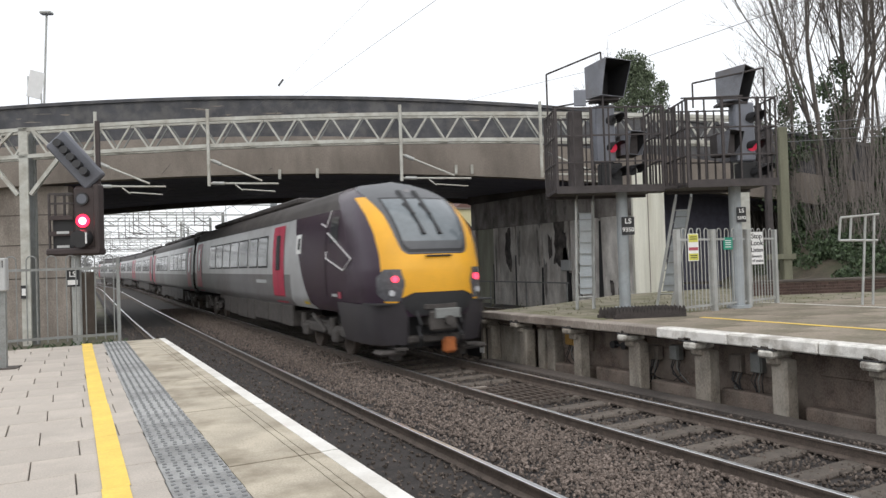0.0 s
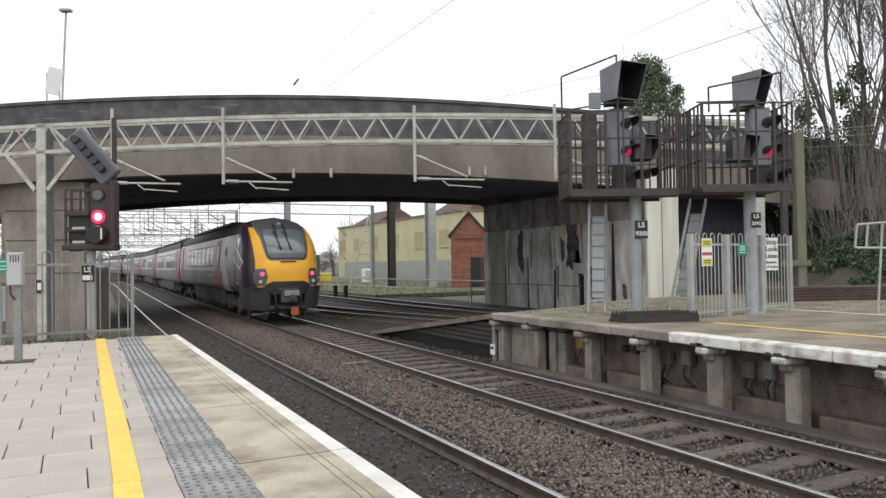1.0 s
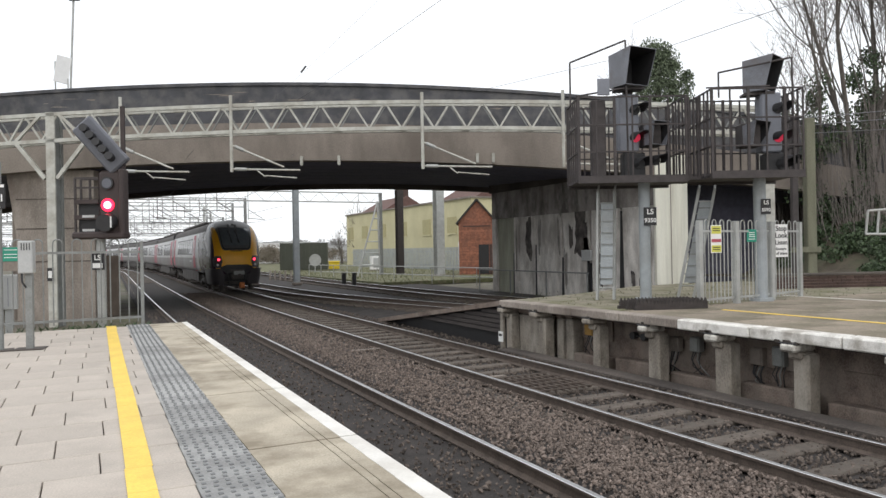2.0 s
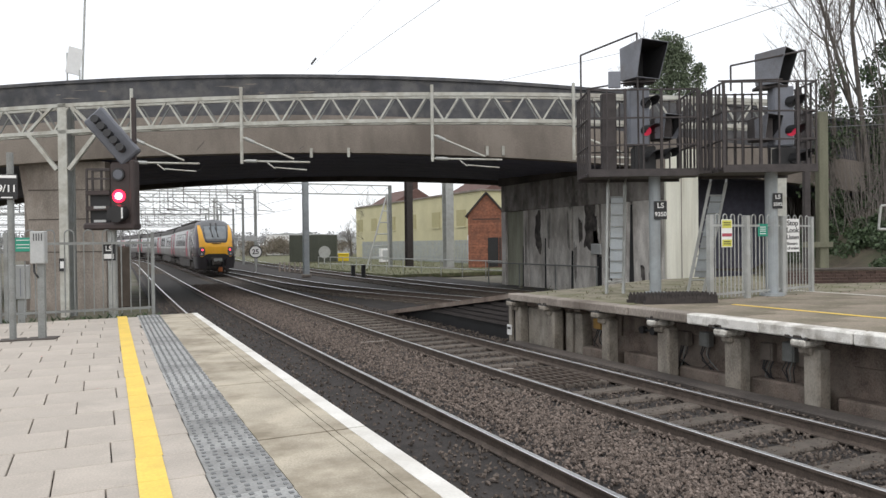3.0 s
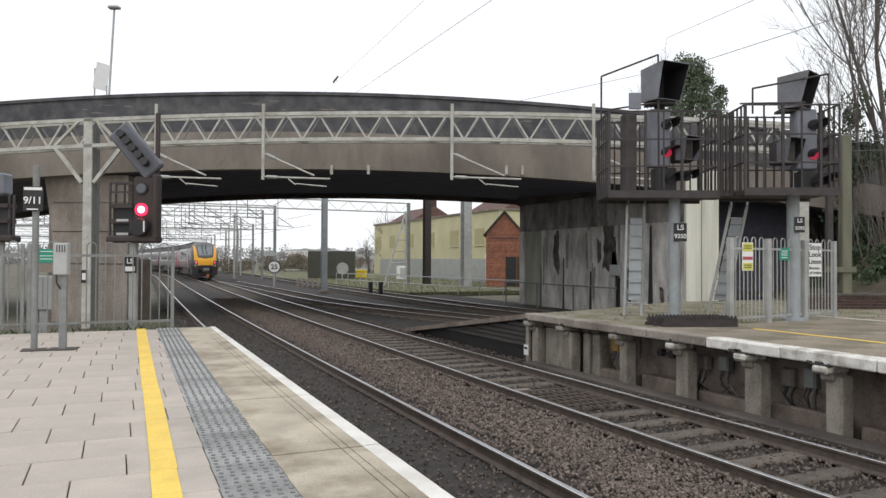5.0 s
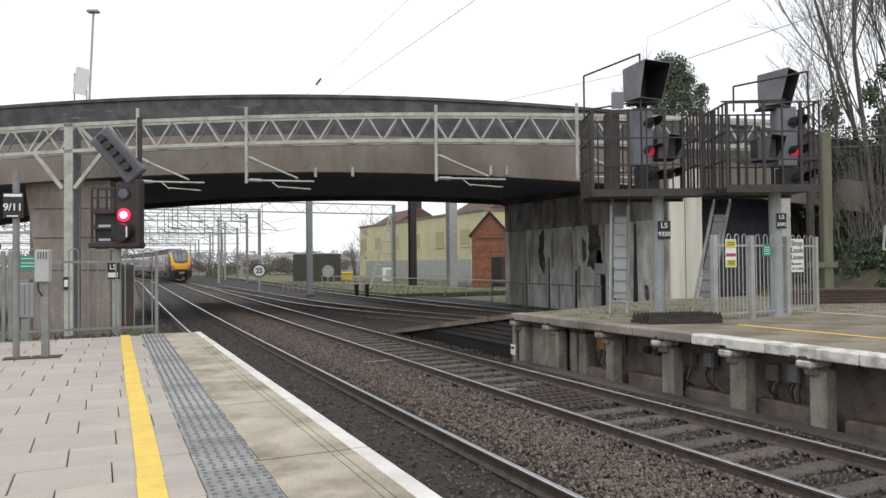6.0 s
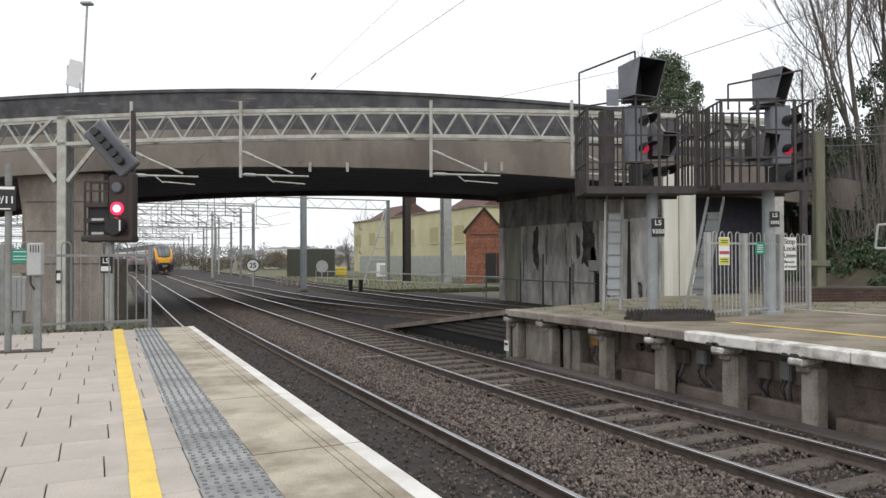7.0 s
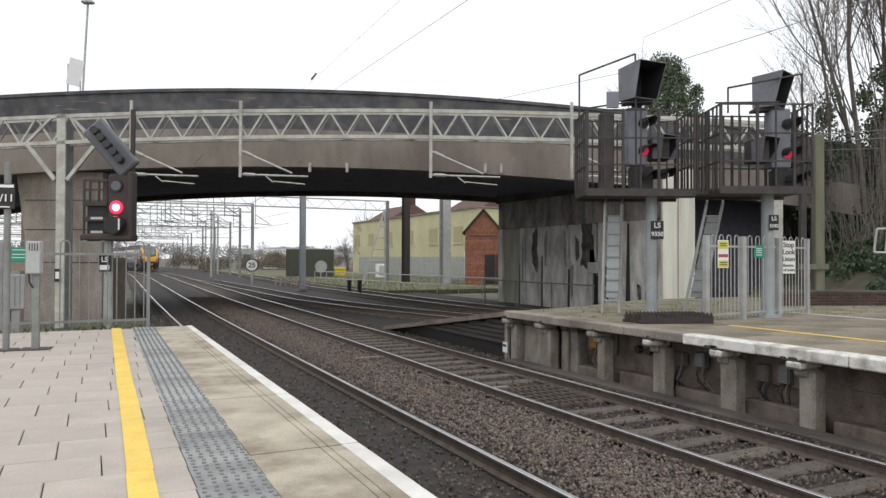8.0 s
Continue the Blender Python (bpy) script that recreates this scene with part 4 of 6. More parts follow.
outline = [(8.62, 12.4), (8.62, 13.8), (10.95, 14.5), (14.5, 16.2), (18.5, 16.2), (18.5, 12.4)]
lo_, hi_ = [[bm.verts.new((x, yy, z)) for x, yy in outline] for z in (-0.14, -0.006)]
bm.faces.new(hi_)
for i in range(6):
    bm.faces.new((lo_[i], lo_[(i + 1) % 6], hi_[(i + 1) % 6], hi_[i]))
bmesh.ops.recalc_face_normals(bm, faces=bm.faces[:])
struct("far_platform_back", bm, MOSSY, "mossy ground behind the signal ladders", "ground")
NOSING_WHITE = mat("flaking_white_nosing", (0.74, 0.72, 0.68), 0.75, vary=0.1, scale=6, bump=0.4, stain=(0.26, 0.23, 0.19), stain_amount=0.75, stain_scale=2.6)
nose = thing("platform_nosing", "white-painted concrete nosing of the far platform edge", "platform edge", kind="structure")
y = -8.0
while y < 13.7:
    y1 = min(y + 1.37, 13.85)
    w = y1 <= 9.6
    part("nosing_stone", B(8.30 + 0.012 * random.random(), 8.62, y + 0.006, y1 - 0.006, -0.145 - 0.015 * random.random(), 0.004, bevel=0.018), NOSING_WHITE if w else CONC_WARM, nose)
    y = y1
UNDER_STEEL = mat("rusty_bracket_steel", (0.06, 0.045, 0.038), 0.8, vary=0.3)
PATCHY = mat("patchy_concrete_post", (0.22, 0.195, 0.165), 0.9, vary=0.3, scale=5, fine=50, bump=0.4, stain=(0.42, 0.39, 0.34), stain_amount=0.55, stain_scale=3.0, stretch=(1, 1, 0.5))
RUST_DARK = mat("dark_broken_concrete", (0.05, 0.043, 0.038), 0.95, vary=0.4, scale=8, bump=0.5)
DIRTY_WHITE = mat("chipped_dirty_white", (0.6, 0.58, 0.53), 0.8, vary=0.15, scale=6, bump=0.4, stain=(0.12, 0.10, 0.08), stain_amount=0.8, stain_scale=5)
random.seed(21)
for yy in (13.75, 12.45, 10.7, 9.2, 7.76, 6.45, 5.05, 3.7, 2.3):
    cor = thing("platform_support", "weathered concrete post and chipped corbel under the platform edge", "platform support", "platform supports")
    w = random.uniform(0.10, 0.16)
    part("post", B(8.46, 8.70, yy - 0.07 - w, yy - 0.07 + w, -1.2, -0.3, bevel=0.025), PATCHY, cor)
    part("corbel", B(8.25, 8.70, yy - 0.12 - 0.03 * random.random(), yy + 0.10, -0.27, -0.158, bevel=0.03), DIRTY_WHITE if yy < 9.6 else PATCHY, cor, "chipped corbel")
    part("corbel_haunch", B(8.40, 8.72, yy - 0.11, yy + 0.09, -0.38, -0.265, bevel=0.03), PATCHY, cor)
    for q in range(3):
        dy = random.uniform(-0.16, 0.12)
        part("broken_edge", B(8.29, 8.36, yy + dy, yy + dy + random.uniform(0.05, 0.13), -0.172, -0.10 - 0.04 * random.random(), bevel=0.012), RUST_DARK, cor, "dark broken edge")
    # shadow between nosing and corbel, put in as a black strip
    part("corbel_shadow", B(8.27, 8.34, yy - 0.14, yy + 0.12, -0.168, -0.148, bevel=0.006), BLACK, cor, "black strip painted as the shadow over the corbel")
RUST = mat("brown_stained_wall", (0.17, 0.132, 0.11), 0.9, vary=0.4, scale=4, bump=0.5, stain=(0.24, 0.205, 0.175), stain_amount=0.75, stain_scale=1.4, stretch=(1, 1, 0.7))
struct("far_platform_face", B(9.04, 9.08, -8, 13.8, -1.25, -0.1), RUST, "brown-stained concrete wall under the far platform", "platform wall")
back = thing("wall_bays", "uneven dark concrete bays of the far platform wall", "platform wall", kind="structure")
for k, (ya, yb) in enumerate(((10.8, 12.1), (9.4, 10.4), (7.95, 9.0), (6.6, 7.55), (5.25, 6.15), (3.9, 4.8))):
    part("bay_panel", B(8.99 - 0.03 * (k % 2), 9.04, ya, yb, -0.66 + 0.12 * (k % 3), -0.18, bevel=0.012), RUST, back)
    part("bay_plinth", B(8.78, 9.04, ya - 0.1, yb + 0.1, -1.2, -0.95 + 0.06 * (k % 2), bevel=0.03), RUST, back)
    part("bay_beam", B(8.66, 9.04, ya - 0.15, yb + 0.15, -0.22, -0.10), CONC_DARK, back)
for ya, yb, x in ((12.66, 13.55, 8.66), (12.0, 12.22, 8.72), (11.72, 11.96, 8.76), (10.98, 11.1, 8.8)):
    part("wall_panel", B(x, 9.03, ya, yb, -1.2, -0.3, bevel=0.02), PATCHY, back)
    part("panel_head", B(x - 0.03, 9.03, ya, yb, -0.28, -0.13, bevel=0.02), RUST, back)
struct("platform_end_wall", B(8.66, 10.9, 13.8, 13.95, -1.25, -0.14), CONC_DARK, "dark end wall of the far platform", "wall")
struct("wall_ledge", B(8.05, 8.4, -8, 13.5, -1.2, -1.02, bevel=0.02), CONC_DARK, "dark concrete cable trough beside the line", "trough")
struct("yellow_line_far", B(10.12, 10.23, -8, 9.2, 0.0, 0.004), YELLOW_LINE, "faded yellow line on the far platform", "line")
struct("white_line_far", B(13.9, 14.0, -8, 10.9, 0.0, 0.004), WHITE_LINE, "faded pale line on the far platform", "line")
for yy, zz, w, h, m in ((11.35, -0.44, 0.26, 0.28, ORANGE_BOX), (9.1, -0.50, 0.24, 0.24, CONC), (8.62, -0.46, 0.2, 0.24, DULL_STEEL), (7.42, -0.50, 0.22, 0.26, CONC), (7.05, -0.46, 0.2, 0.28, DULL_STEEL)):
    b = thing("junction_box", "small dirty junction box on the platform wall", "junction box", "junction boxes")
    part("case", B(8.86, 8.99, yy - w / 2, yy + w / 2, zz - h / 2, zz + h / 2, bevel=0.012), m, b)
    part("lid", B(8.846, 8.86, yy - w / 2 + 0.02, yy + w / 2 - 0.02, zz - h / 2 + 0.02, zz + h / 2 - 0.02), m, b)
    part("bracket", B(8.99, 9.04, yy - w / 3, yy + w / 3, zz - h / 3, zz + h / 3), UNDER_STEEL, b)
    for k in range(4):
        a = Vector((8.92, yy - 0.08 + 0.05 * k, zz - h / 2))
        pts = [a, a + Vector((-0.05, -0.02 + 0.05 * random.random(), -0.12)), a + Vector((-0.03, 0.12 * random.uniform(-1, 1), -0.24)), a + Vector((0.03, 0.22 * random.uniform(-1, 1), -0.38)), a + Vector((0.04, 0.3 * random.uniform(-1, 1), -0.5))]
        part("cable", rods(list(zip(pts, pts[1:])), random.uniform(0.008, 0.014), 6), DULL_STEEL if k == 1 else BLACK, b)
pipe = thing("wall_pipe", "black pipe stub with flanges on the platform wall", "pipe")
part("pipe", rods([((8.9, 9.75, -0.46), (8.9, 10.2, -0.46))], 0.02), BLACK, pipe)
for yy in (9.82, 10.1):
    part("flange", rods([((8.86, yy, -0.46), (9.04, yy, -0.46))], 0.07), BLACK, pipe)
sgn = thing("platform_end_notice", "small dirty white notice at the platform end", "sign")
part("plate", B(8.42, 8.44, 13.88, 14.06, -0.95, -0.72), WHITE, sgn)
part("print_bar", B(8.41, 8.42, 13.91, 14.03, -0.82, -0.77), BLACK, sgn)
# slatted ramp that falls from the platform's end
ramp = thing("timber_ramp", "dark timber-sided ramp falling from the end of the far platform", "ramp")
part("post", B(8.44, 8.52, 13.9, 14.02, -1.2, -0.1, bevel=0.01), PATCHY, ramp)
for i in range(6):
    z0 = -0.76 + i * 0.108
    y1 = 13.9 + 7.4 * min(1.0, (-0.12 - z0 - 0.08) / 0.95)
    if y1 > 14.3:
        part("ramp_board", prism(bmesh.new(), [(8.45, z0), (8.5, z0 + 0.02), (8.5, z0 + 0.085), (8.47, z0 + 0.085)], 13.95, y1), TIMBER, ramp)
bm = bmesh.new()
v = [bm.verts.new(p) for p in ((8.36, 13.85, -0.01), (9.7, 13.85, -0.01), (9.7, 21.4, -1.0), (8.36, 21.4, -1.0), (8.36, 13.85, -0.12), (9.7, 13.85, -0.12), (9.7, 21.4, -1.12), (8.36, 21.4, -1.12))]
for f in ((0, 1, 2, 3), (7, 6, 5, 4), (0, 3, 7, 4), (1, 5, 6, 2), (0, 4, 5, 1), (3, 2, 6, 7)):
    bm.faces.new([v[i] for i in f])
bmesh.ops.recalc_face_normals(bm, faces=bm.faces[:])
part("ramp_top", bm, RUST, ramp, "weathered concrete top of the ramp")
# solid black wedge stands for the shade behind the boards
bm = bmesh.new()
v = [bm.verts.new(p) for x in (8.6, 9.6) for p in ((x, 13.96, -1.2), (x, 13.96, -0.13), (x, 21.3, -1.1), (x, 21.3, -1.2))]
for f in ((0, 1, 2, 3), (7, 6, 5, 4), (0, 4, 5, 1), (1, 5, 6, 2), (2, 6, 7, 3), (3, 7, 4, 0)):
    bm.faces.new([v[i] for i in f])
bmesh.ops.recalc_face_normals(bm, faces=bm.faces[:])
part("ramp_shade_fill", bm, BLACK, ramp, "black fill standing for the shaded gap behind the boards")
# jagged trip guard in front of the first signal
tg = thing("trip_guard", "black saw-toothed anti-trespass guard on the far platform", "anti-trespass guard")
for i in range(3):
    for j in range(20):
        part("tooth", prism(bmesh.new(), [(0, 0), (0.064, 0), (0.064, 0.12), (0.032, 0.20), (0, 0.12)], -0.03, 0.03, pose(8.92 + j * 0.064, 10.05 - j * 0.023 + i * 0.22, 0.0, 0, 0, -20)), TIMBER, tg)
    part("bearer", bars([((8.9, 10.07 + i * 0.22, 0.03), (10.2, 9.6 + i * 0.22, 0.03))], 0.09, 0.06), TIMBER, tg)
# track clutter: a grating between the rails
gr = thing("track_grating", "rusty steel grating lying between the rails", "grating")
for i in range(9):
    part("grating_bar", B(6.0 + i * 0.13, 6.03 + i * 0.13, 9.0, 10.3, -1.03, -1.0), RAIL_SIDE, gr)
for i in range(6):
    part("grating_bar", B(5.98, 7.1, 9.0 + i * 0.25, 9.03 + i * 0.25, -1.0, -0.985), RAIL_SIDE, gr)
for x, yy, w in ((2.2, 10.2, 0.9), (5.6, 15.0, 0.8), (2.1, 6.9, 0.35), (6.1, 9.9, 0.25), (6.3, 10.6, 0.3)):
    bo = thing("track_tie_bar", "pale plate lying across beside the rail", "plate", "track plates", m=pose(x, yy, -1.045))
    part("plate", B(-w / 2, w / 2, -0.05, 0.05, 0, 0.03, bevel=0.006), CONC, bo)

# ---- right-hand bank ----


def bank_height(x, y):
    past = min(1.0, max(0.0, (x * 0.635 - y * 0.773) / 2.5))
    return 3.4 * min(1.0, max(0.0, (x - 19.5) / 9.0)) * past


bm = bmesh.new()
rows = []
for i in range(14):
    yy = 2 + i * 1.6
    row = []
    for j in range(14):
        x = 18.5 + j * 2.2 if yy - 0.3 * j * 2.2 < 17.5 else max(21.6, 18.5 + j * 2.2)
        h = bank_height(x, yy - 0.3 * (x - 18.5))
        row.append(bm.verts.new((x, yy - 0.3 * (x - 18.5), -0.05 + h + 0.25 * noise.noise((x * 0.5, yy * 0.5, 0)) * (h > 0))))
    rows.append(row)
for a, b in zip(rows, rows[1:]):
    for j in range(13):
        bm.faces.new((a[j], a[j + 1], b[j + 1], b[j]))
BANK_SOIL = mat("bank_leaf_litter", (0.085, 0.07, 0.05), 0.95, vary=0.4, scale=2, fine=30, bump=0.5, stain=(0.05, 0.065, 0.03), stain_amount=0.7)
bank = struct("bank", bm, BANK_SOIL, "overgrown earth bank beside the far platform", "bank")
bw = thing("bank_wall", "low dull red brick wall at the foot of the bank", "brick wall", kind="structure")
wall_m = pose(15.6, 12.6, 0, 0, 0, -22)
part("wall_core", B(0, 9, 0.02, 0.24, -0.05, 0.35, wall_m), MORTAR, bw)
BK = mesh_of("brick", B(-0.108, 0.108, -0.012, 0.1, -0.031, 0.031), BRICK_DULL)
for r in range(4):
    for c in range(36):
        ob = new("brick", BK)
        ob.parent = bw
        ob.matrix_basis = wall_m @ pose(0.15 + c * 0.235 + 0.117 * (r % 2), 0.015, 0.0 + 0.037 + r * 0.075)
part("coping", B(0, 9, -0.03, 0.28, 0.32, 0.38, wall_m, 0.01), CONC_DARK, bw)
pole = thing("wooden_pole", "green-stained square pole behind the far platform", "pole", m=SKEW)
part("pole", B(10.36, 10.62, 19.9, 20.15, -0.1, 4.65, bevel=0.02), POLE_WOOD, pole)
part("side_post", B(9.98, 10.14, 19.95, 20.1, -0.1, 4.7, bevel=0.01), CAGE, pole)
part("crosspiece", B(9.9, 10.7, 19.85, 19.95, 0.9, 1.05), POLE_WOOD, pole)
sf = thing("lamp_frame", "white tubular frame standing on the far platform", "frame", m=SKEW)
for a, b in (((8.98, 14.2, 0.0), (9.12, 14.2, 1.83)), ((9.2, 14.2, 0), (9.3, 14.2, 1.83)), ((8.6, 14.2, 1.78), (9.4, 14.2, 1.83)), ((8.55, 14.2, 1.32), (9.35, 14.2, 1.3)), ((8.6, 14.2, 1.78), (8.55, 14.2, 1.32)), ((8.82, 14.2, 1.8), (8.78, 14.2, 1.32))):
    part("tube", rods([(a, b)], 0.024), GALV, sf)

# flaked paint on the parapet
random.seed(31)
for k, u in enumerate((-14.6, -14.1, -13.7, -12.9, -8.2, -7.8, -7.3, -6.9, -5.2, -3.0, 0.6, 2.4)):
    w, h = random.uniform(0.15, 0.6), random.uniform(0.015, 0.05)
    zc = crown(u) - random.uniform(0.35, 0.75)
    bm = bmesh.new()
    ring = [bm.verts.new((u + w * math.cos(g) * random.uniform(0.4, 1), 27.146, zc + h * math.sin(g) * random.uniform(0.2, 1))) for g in [6.283 * i / 17 for i in range(17)]]
    bm.faces.new(ring)
    part("paint_patch", bm, CONC, bridge, "pale flaked paint patch")
# ---- bridge top: street lamp and sign board ----
lampm = thing("street_lamp", "tall slim street lamp on the bridge road", "street lamp", m=SKEW)
part("column", rods([((-15.7, 31, 6.5), (-15.42, 31, 12.2))], 0.045, 10), GALV, lampm)
part("lantern", B(-15.65, -15.15, 30.8, 31.1, 12.15, 12.28, bevel=0.04), GALV, lampm)
bb = thing("road_sign_board", "white road sign seen from behind the parapet", "sign", m=SKEW)
part("board", B(-0.26, 0.26, -0.02, 0.02, -0.62, 0.45, pose(-14.65, 28.5, 8.62, 0, 8, 40)), WHITE, bb)
part("post", rods([((-15.0, 28.6, 6.8), (-15.0, 28.6, 8.9)), ((-14.5, 28.6, 6.8), (-14.5, 28.6, 8.2))], 0.03), GALV, bb)



# ---- near platform surface ----
struct("paving_bed", B(-9, -3.05, -7, PLAT_END, -0.06, -0.004), SLAB, "plain buff paving towards the platform's back", "paving")
struct("paving_bed_behind", B(-3.05, 0.86, -7, -2.93, -0.06, -0.004), SLAB, "plain buff paving behind the view", "paving")
paving = thing("platform_paving", "buff concrete slabs laid in staggered rows on the platform", "paving", kind="structure")
SLAB_WIDE = mesh_of("slab", B(-0.2435, 0.2435, -0.2215, 0.2215, -0.06, 0.0, bevel=0.004), SLAB)


def tactile_left(y):
    return 0.44 + 0.0145 * max(y, 0)


def tactile_right(y):
    return 0.80 + 0.0125 * max(y, 0)


def joint_x(y):
    return -0.115 + 0.04 * max(y, 0)


row = 0
y = -2.93
while y + 0.45 <= PLAT_END + 0.1:
    yc = y + 0.225
    odd = row % 2
    edge = joint_x(yc) - (0.255 if odd else 0.0)
    right = tactile_left(yc) - 0.003
    cuts = [edge, edge + 0.495, right] if odd else [edge, right]
    for x0, x1 in zip(cuts, cuts[1:]):
        if x1 - x0 > 0.03:
            part("slab", B(x0 + 0.003, x1 - 0.003, yc - 0.2215, yc + 0.2215, -0.06, random.uniform(-0.002, 0.001), bevel=0.004), SLAB, paving)
    x = edge - 0.2475
    while x > -3.3:
        ob = new("slab", SLAB_WIDE)
        ob.parent = paving
        ob.matrix_basis = pose(x, yc, random.uniform(-0.002, 0.002), random.uniform(-0.15, 0.15), random.uniform(-0.15, 0.15), 0)
        x -= 0.495
    y += 0.45
    row += 1
# painted line, laid slab by slab so that it follows the joints
yl = thing("yellow_line", "worn yellow safety line painted on the paving", "line", kind="structure")
y = -2.93
while y < PLAT_END - 0.1:
    y0, y1 = y + 0.001, min(y + 0.449, PLAT_END)
    jog = random.choice((0, 0, 0.006))
    bm = bmesh.new()
    ring = [[bm.verts.new((k0 + k1 * max(yy, 0) + jog, yy, z)) for yy, k0, k1 in ((y0, 0.115, 0.015), (y0, 0.25, 0.0158), (y1, 0.25, 0.0158), (y1, 0.115, 0.015))] for z in (0.003, 0.0065)]
    bm.faces.new(ring[1])
    for i in range(4):
        bm.faces.new((ring[0][i], ring[0][(i + 1) % 4], ring[1][(i + 1) % 4], ring[1][i]))
    part("line_piece", bm, YELLOW_LINE, yl)
    y += 0.45
# tactile tiles
tact = thing("tactile_strip", "grey studded tactile tiles beside the platform edge", "tactile paving", kind="structure")
bm = B(-0.177, 0.177, -0.198, 0.198, -0.06, 0.0, bevel=0.003)
for i in range(6):
    for j in range(6):
        cx, cy = -0.15 + 0.06 * i, -0.165 + 0.066 * j
        box(bm, cx - 0.011 + 0.008 * (j % 2), cx + 0.011 + 0.008 * (j % 2), cy - 0.012, cy + 0.012, 0.0, 0.005)
TILE = mesh_of("tile", bm, TACT)
TILE.materials.append(STUD)
for p in TILE.polygons:
    if p.center.z > 0.001:
        p.material_index = 1
y = -2.586
while y + 0.4 <= PLAT_END + 0.25:
    ob = new("tile", TILE)
    ob.parent = tact
    ob.matrix_basis = pose((tactile_left(y + 0.2) + tactile_right(y + 0.2)) / 2, y + 0.2, random.uniform(-0.002, 0.002), 0, 0, random.uniform(-0.4, 0.4))
    y += 0.402
# coping stones with their grooves and the white edge
cope = thing("platform_coping", "worn concrete coping stones with a white painted edge", "platform edge", kind="structure")
y = -7.0
ends = [-7.0]
while y < PLAT_END:
    y += 1.82
    ends.append(min(y + 0.41, PLAT_END))
for y0, y1 in zip(ends, ends[1:]):
    if y1 - y0 < 0.1:
        continue
    n = 4
    for k in range(n):
        a, b = y0 + (y1 - y0) * k / n, y0 + (y1 - y0) * (k + 1) / n
        o, oe, ei = tactile_right((a + b) / 2) + 0.003, 0.004 * max((a + b) / 2, 0), 0.0065 * max((a + b) / 2, 0)
        e0, e1 = (0.011 if k == 0 else 0), (0.011 if k == n - 1 else 0)
        for x0, x1, nm, mt, z0 in ((o, 1.25 + ei, "coping_stone", COPE, -0.06), (1.257 + ei, 1.303 + ei, "coping_rib", COPE, -0.06), (1.31 + ei, 1.395 + ei, "coping_rib", COPE, -0.06), (1.395 + ei, 1.515 + oe, "white_edge", WHITE_LINE, -0.14)):
            part(nm, B(x0, x1, a + e0, b - e1, z0, 0.0 if nm != "white_edge" else 0.003), mt, cope)
moss = bmesh.new()
for i in range(170):
    x, yy = random.uniform(-3.4, 1.0), 12.98 + random.random() * 0.35
    h = random.uniform(0.02, 0.07)
    a = random.uniform(0, 6)
    dx, dy = 0.02 * math.cos(a), 0.02 * math.sin(a)
    moss.faces.new([moss.verts.new(v) for v in ((x - dx, yy - dy, -0.02), (x + dx, yy + dy, -0.02), (x + dx * 3, yy, h))])
tagged(part("weeds", moss, IVY), "low green weeds along the platform end fence", "weeds", kind="stuff")
tufts = bmesh.new()
for i in range(500):
    x, yy = random.uniform(8.7, 17.5), random.uniform(9.9, 15.5)
    if x < 10.4 and yy < 10.2:
        continue
    h = random.uniform(0.02, 0.06)
    a = random.uniform(0, 6)
    dx, dy = 0.012 * math.cos(a), 0.012 * math.sin(a)
    tufts.faces.new([tufts.verts.new(v) for v in ((x - dx, yy - dy, -0.01), (x + dx, yy + dy, -0.01), (x + dx * 3, yy + dy * 2, h))])
tagged(part("grass_tufts", tufts, GRASS), "short grass growing through the far platform's end", "grass", kind="stuff")


# ---- trees ----
def tube(store, p, q, r0, r1, n):
    """Add a tapered tube to a pair of vertex and face lists."""
    vs, fs = store
    d = (q - p).normalized()
    side = d.cross(Vector((0.3, 0.9, 0.1))).normalized()
    other = d.cross(side)
    k = len(vs)
    for c, r in ((p, r0), (q, r1)):
        for i in range(n):
            g = 6.2832 * i / n
            vs.append(c + (side * math.cos(g) + other * math.sin(g)) * r)
    fs += [(k + i, k + (i + 1) % n, k + n + (i + 1) % n, k + n + i) for i in range(n)]


def from_lists(name, store, material, parent, label=""):
    me = bpy.data.meshes.new(name)
    me.from_pydata(store[0], [], store[1])
    me.materials.append(material)
    ob = new(name, me)
    ob.parent = parent
    return tagged(ob, label)


def branch(bm, tw, p, d, r, length, depth, spread):
    steps = 3
    q = p
    for i in range(steps):
        d = (d + Vector((random.gauss(0, 0.09), random.gauss(0, 0.09), random.gauss(0.05, 0.05)))).normalized()
        nq = q + d * length / steps
        r0, r1 = r * (1 - 0.3 * i / steps), r * (1 - 0.3 * (i + 1) / steps)
        tube(bm if r > 0.03 else tw, q, nq, r0, r1, 6 if r > 0.05 else 3)
        q = nq
        if depth > 0 and i > 0:
            for k in range(2 if depth > 1 else 3):
                side = Vector((random.gauss(0, 1), random.gauss(0, 1), random.gauss(0.25, 0.5))).normalized()
                nd = (d * (1 - spread) + side * spread).normalized()
                branch(bm, tw, q, nd, max(r1 * random.uniform(0.35, 0.55), 0.0055), length * random.uniform(0.45, 0.7), depth - 1, spread)
    if depth > 0:
        branch(bm, tw, q, d, max(r1 * 0.8, 0.0055), length * 0.75, depth - 1, spread)


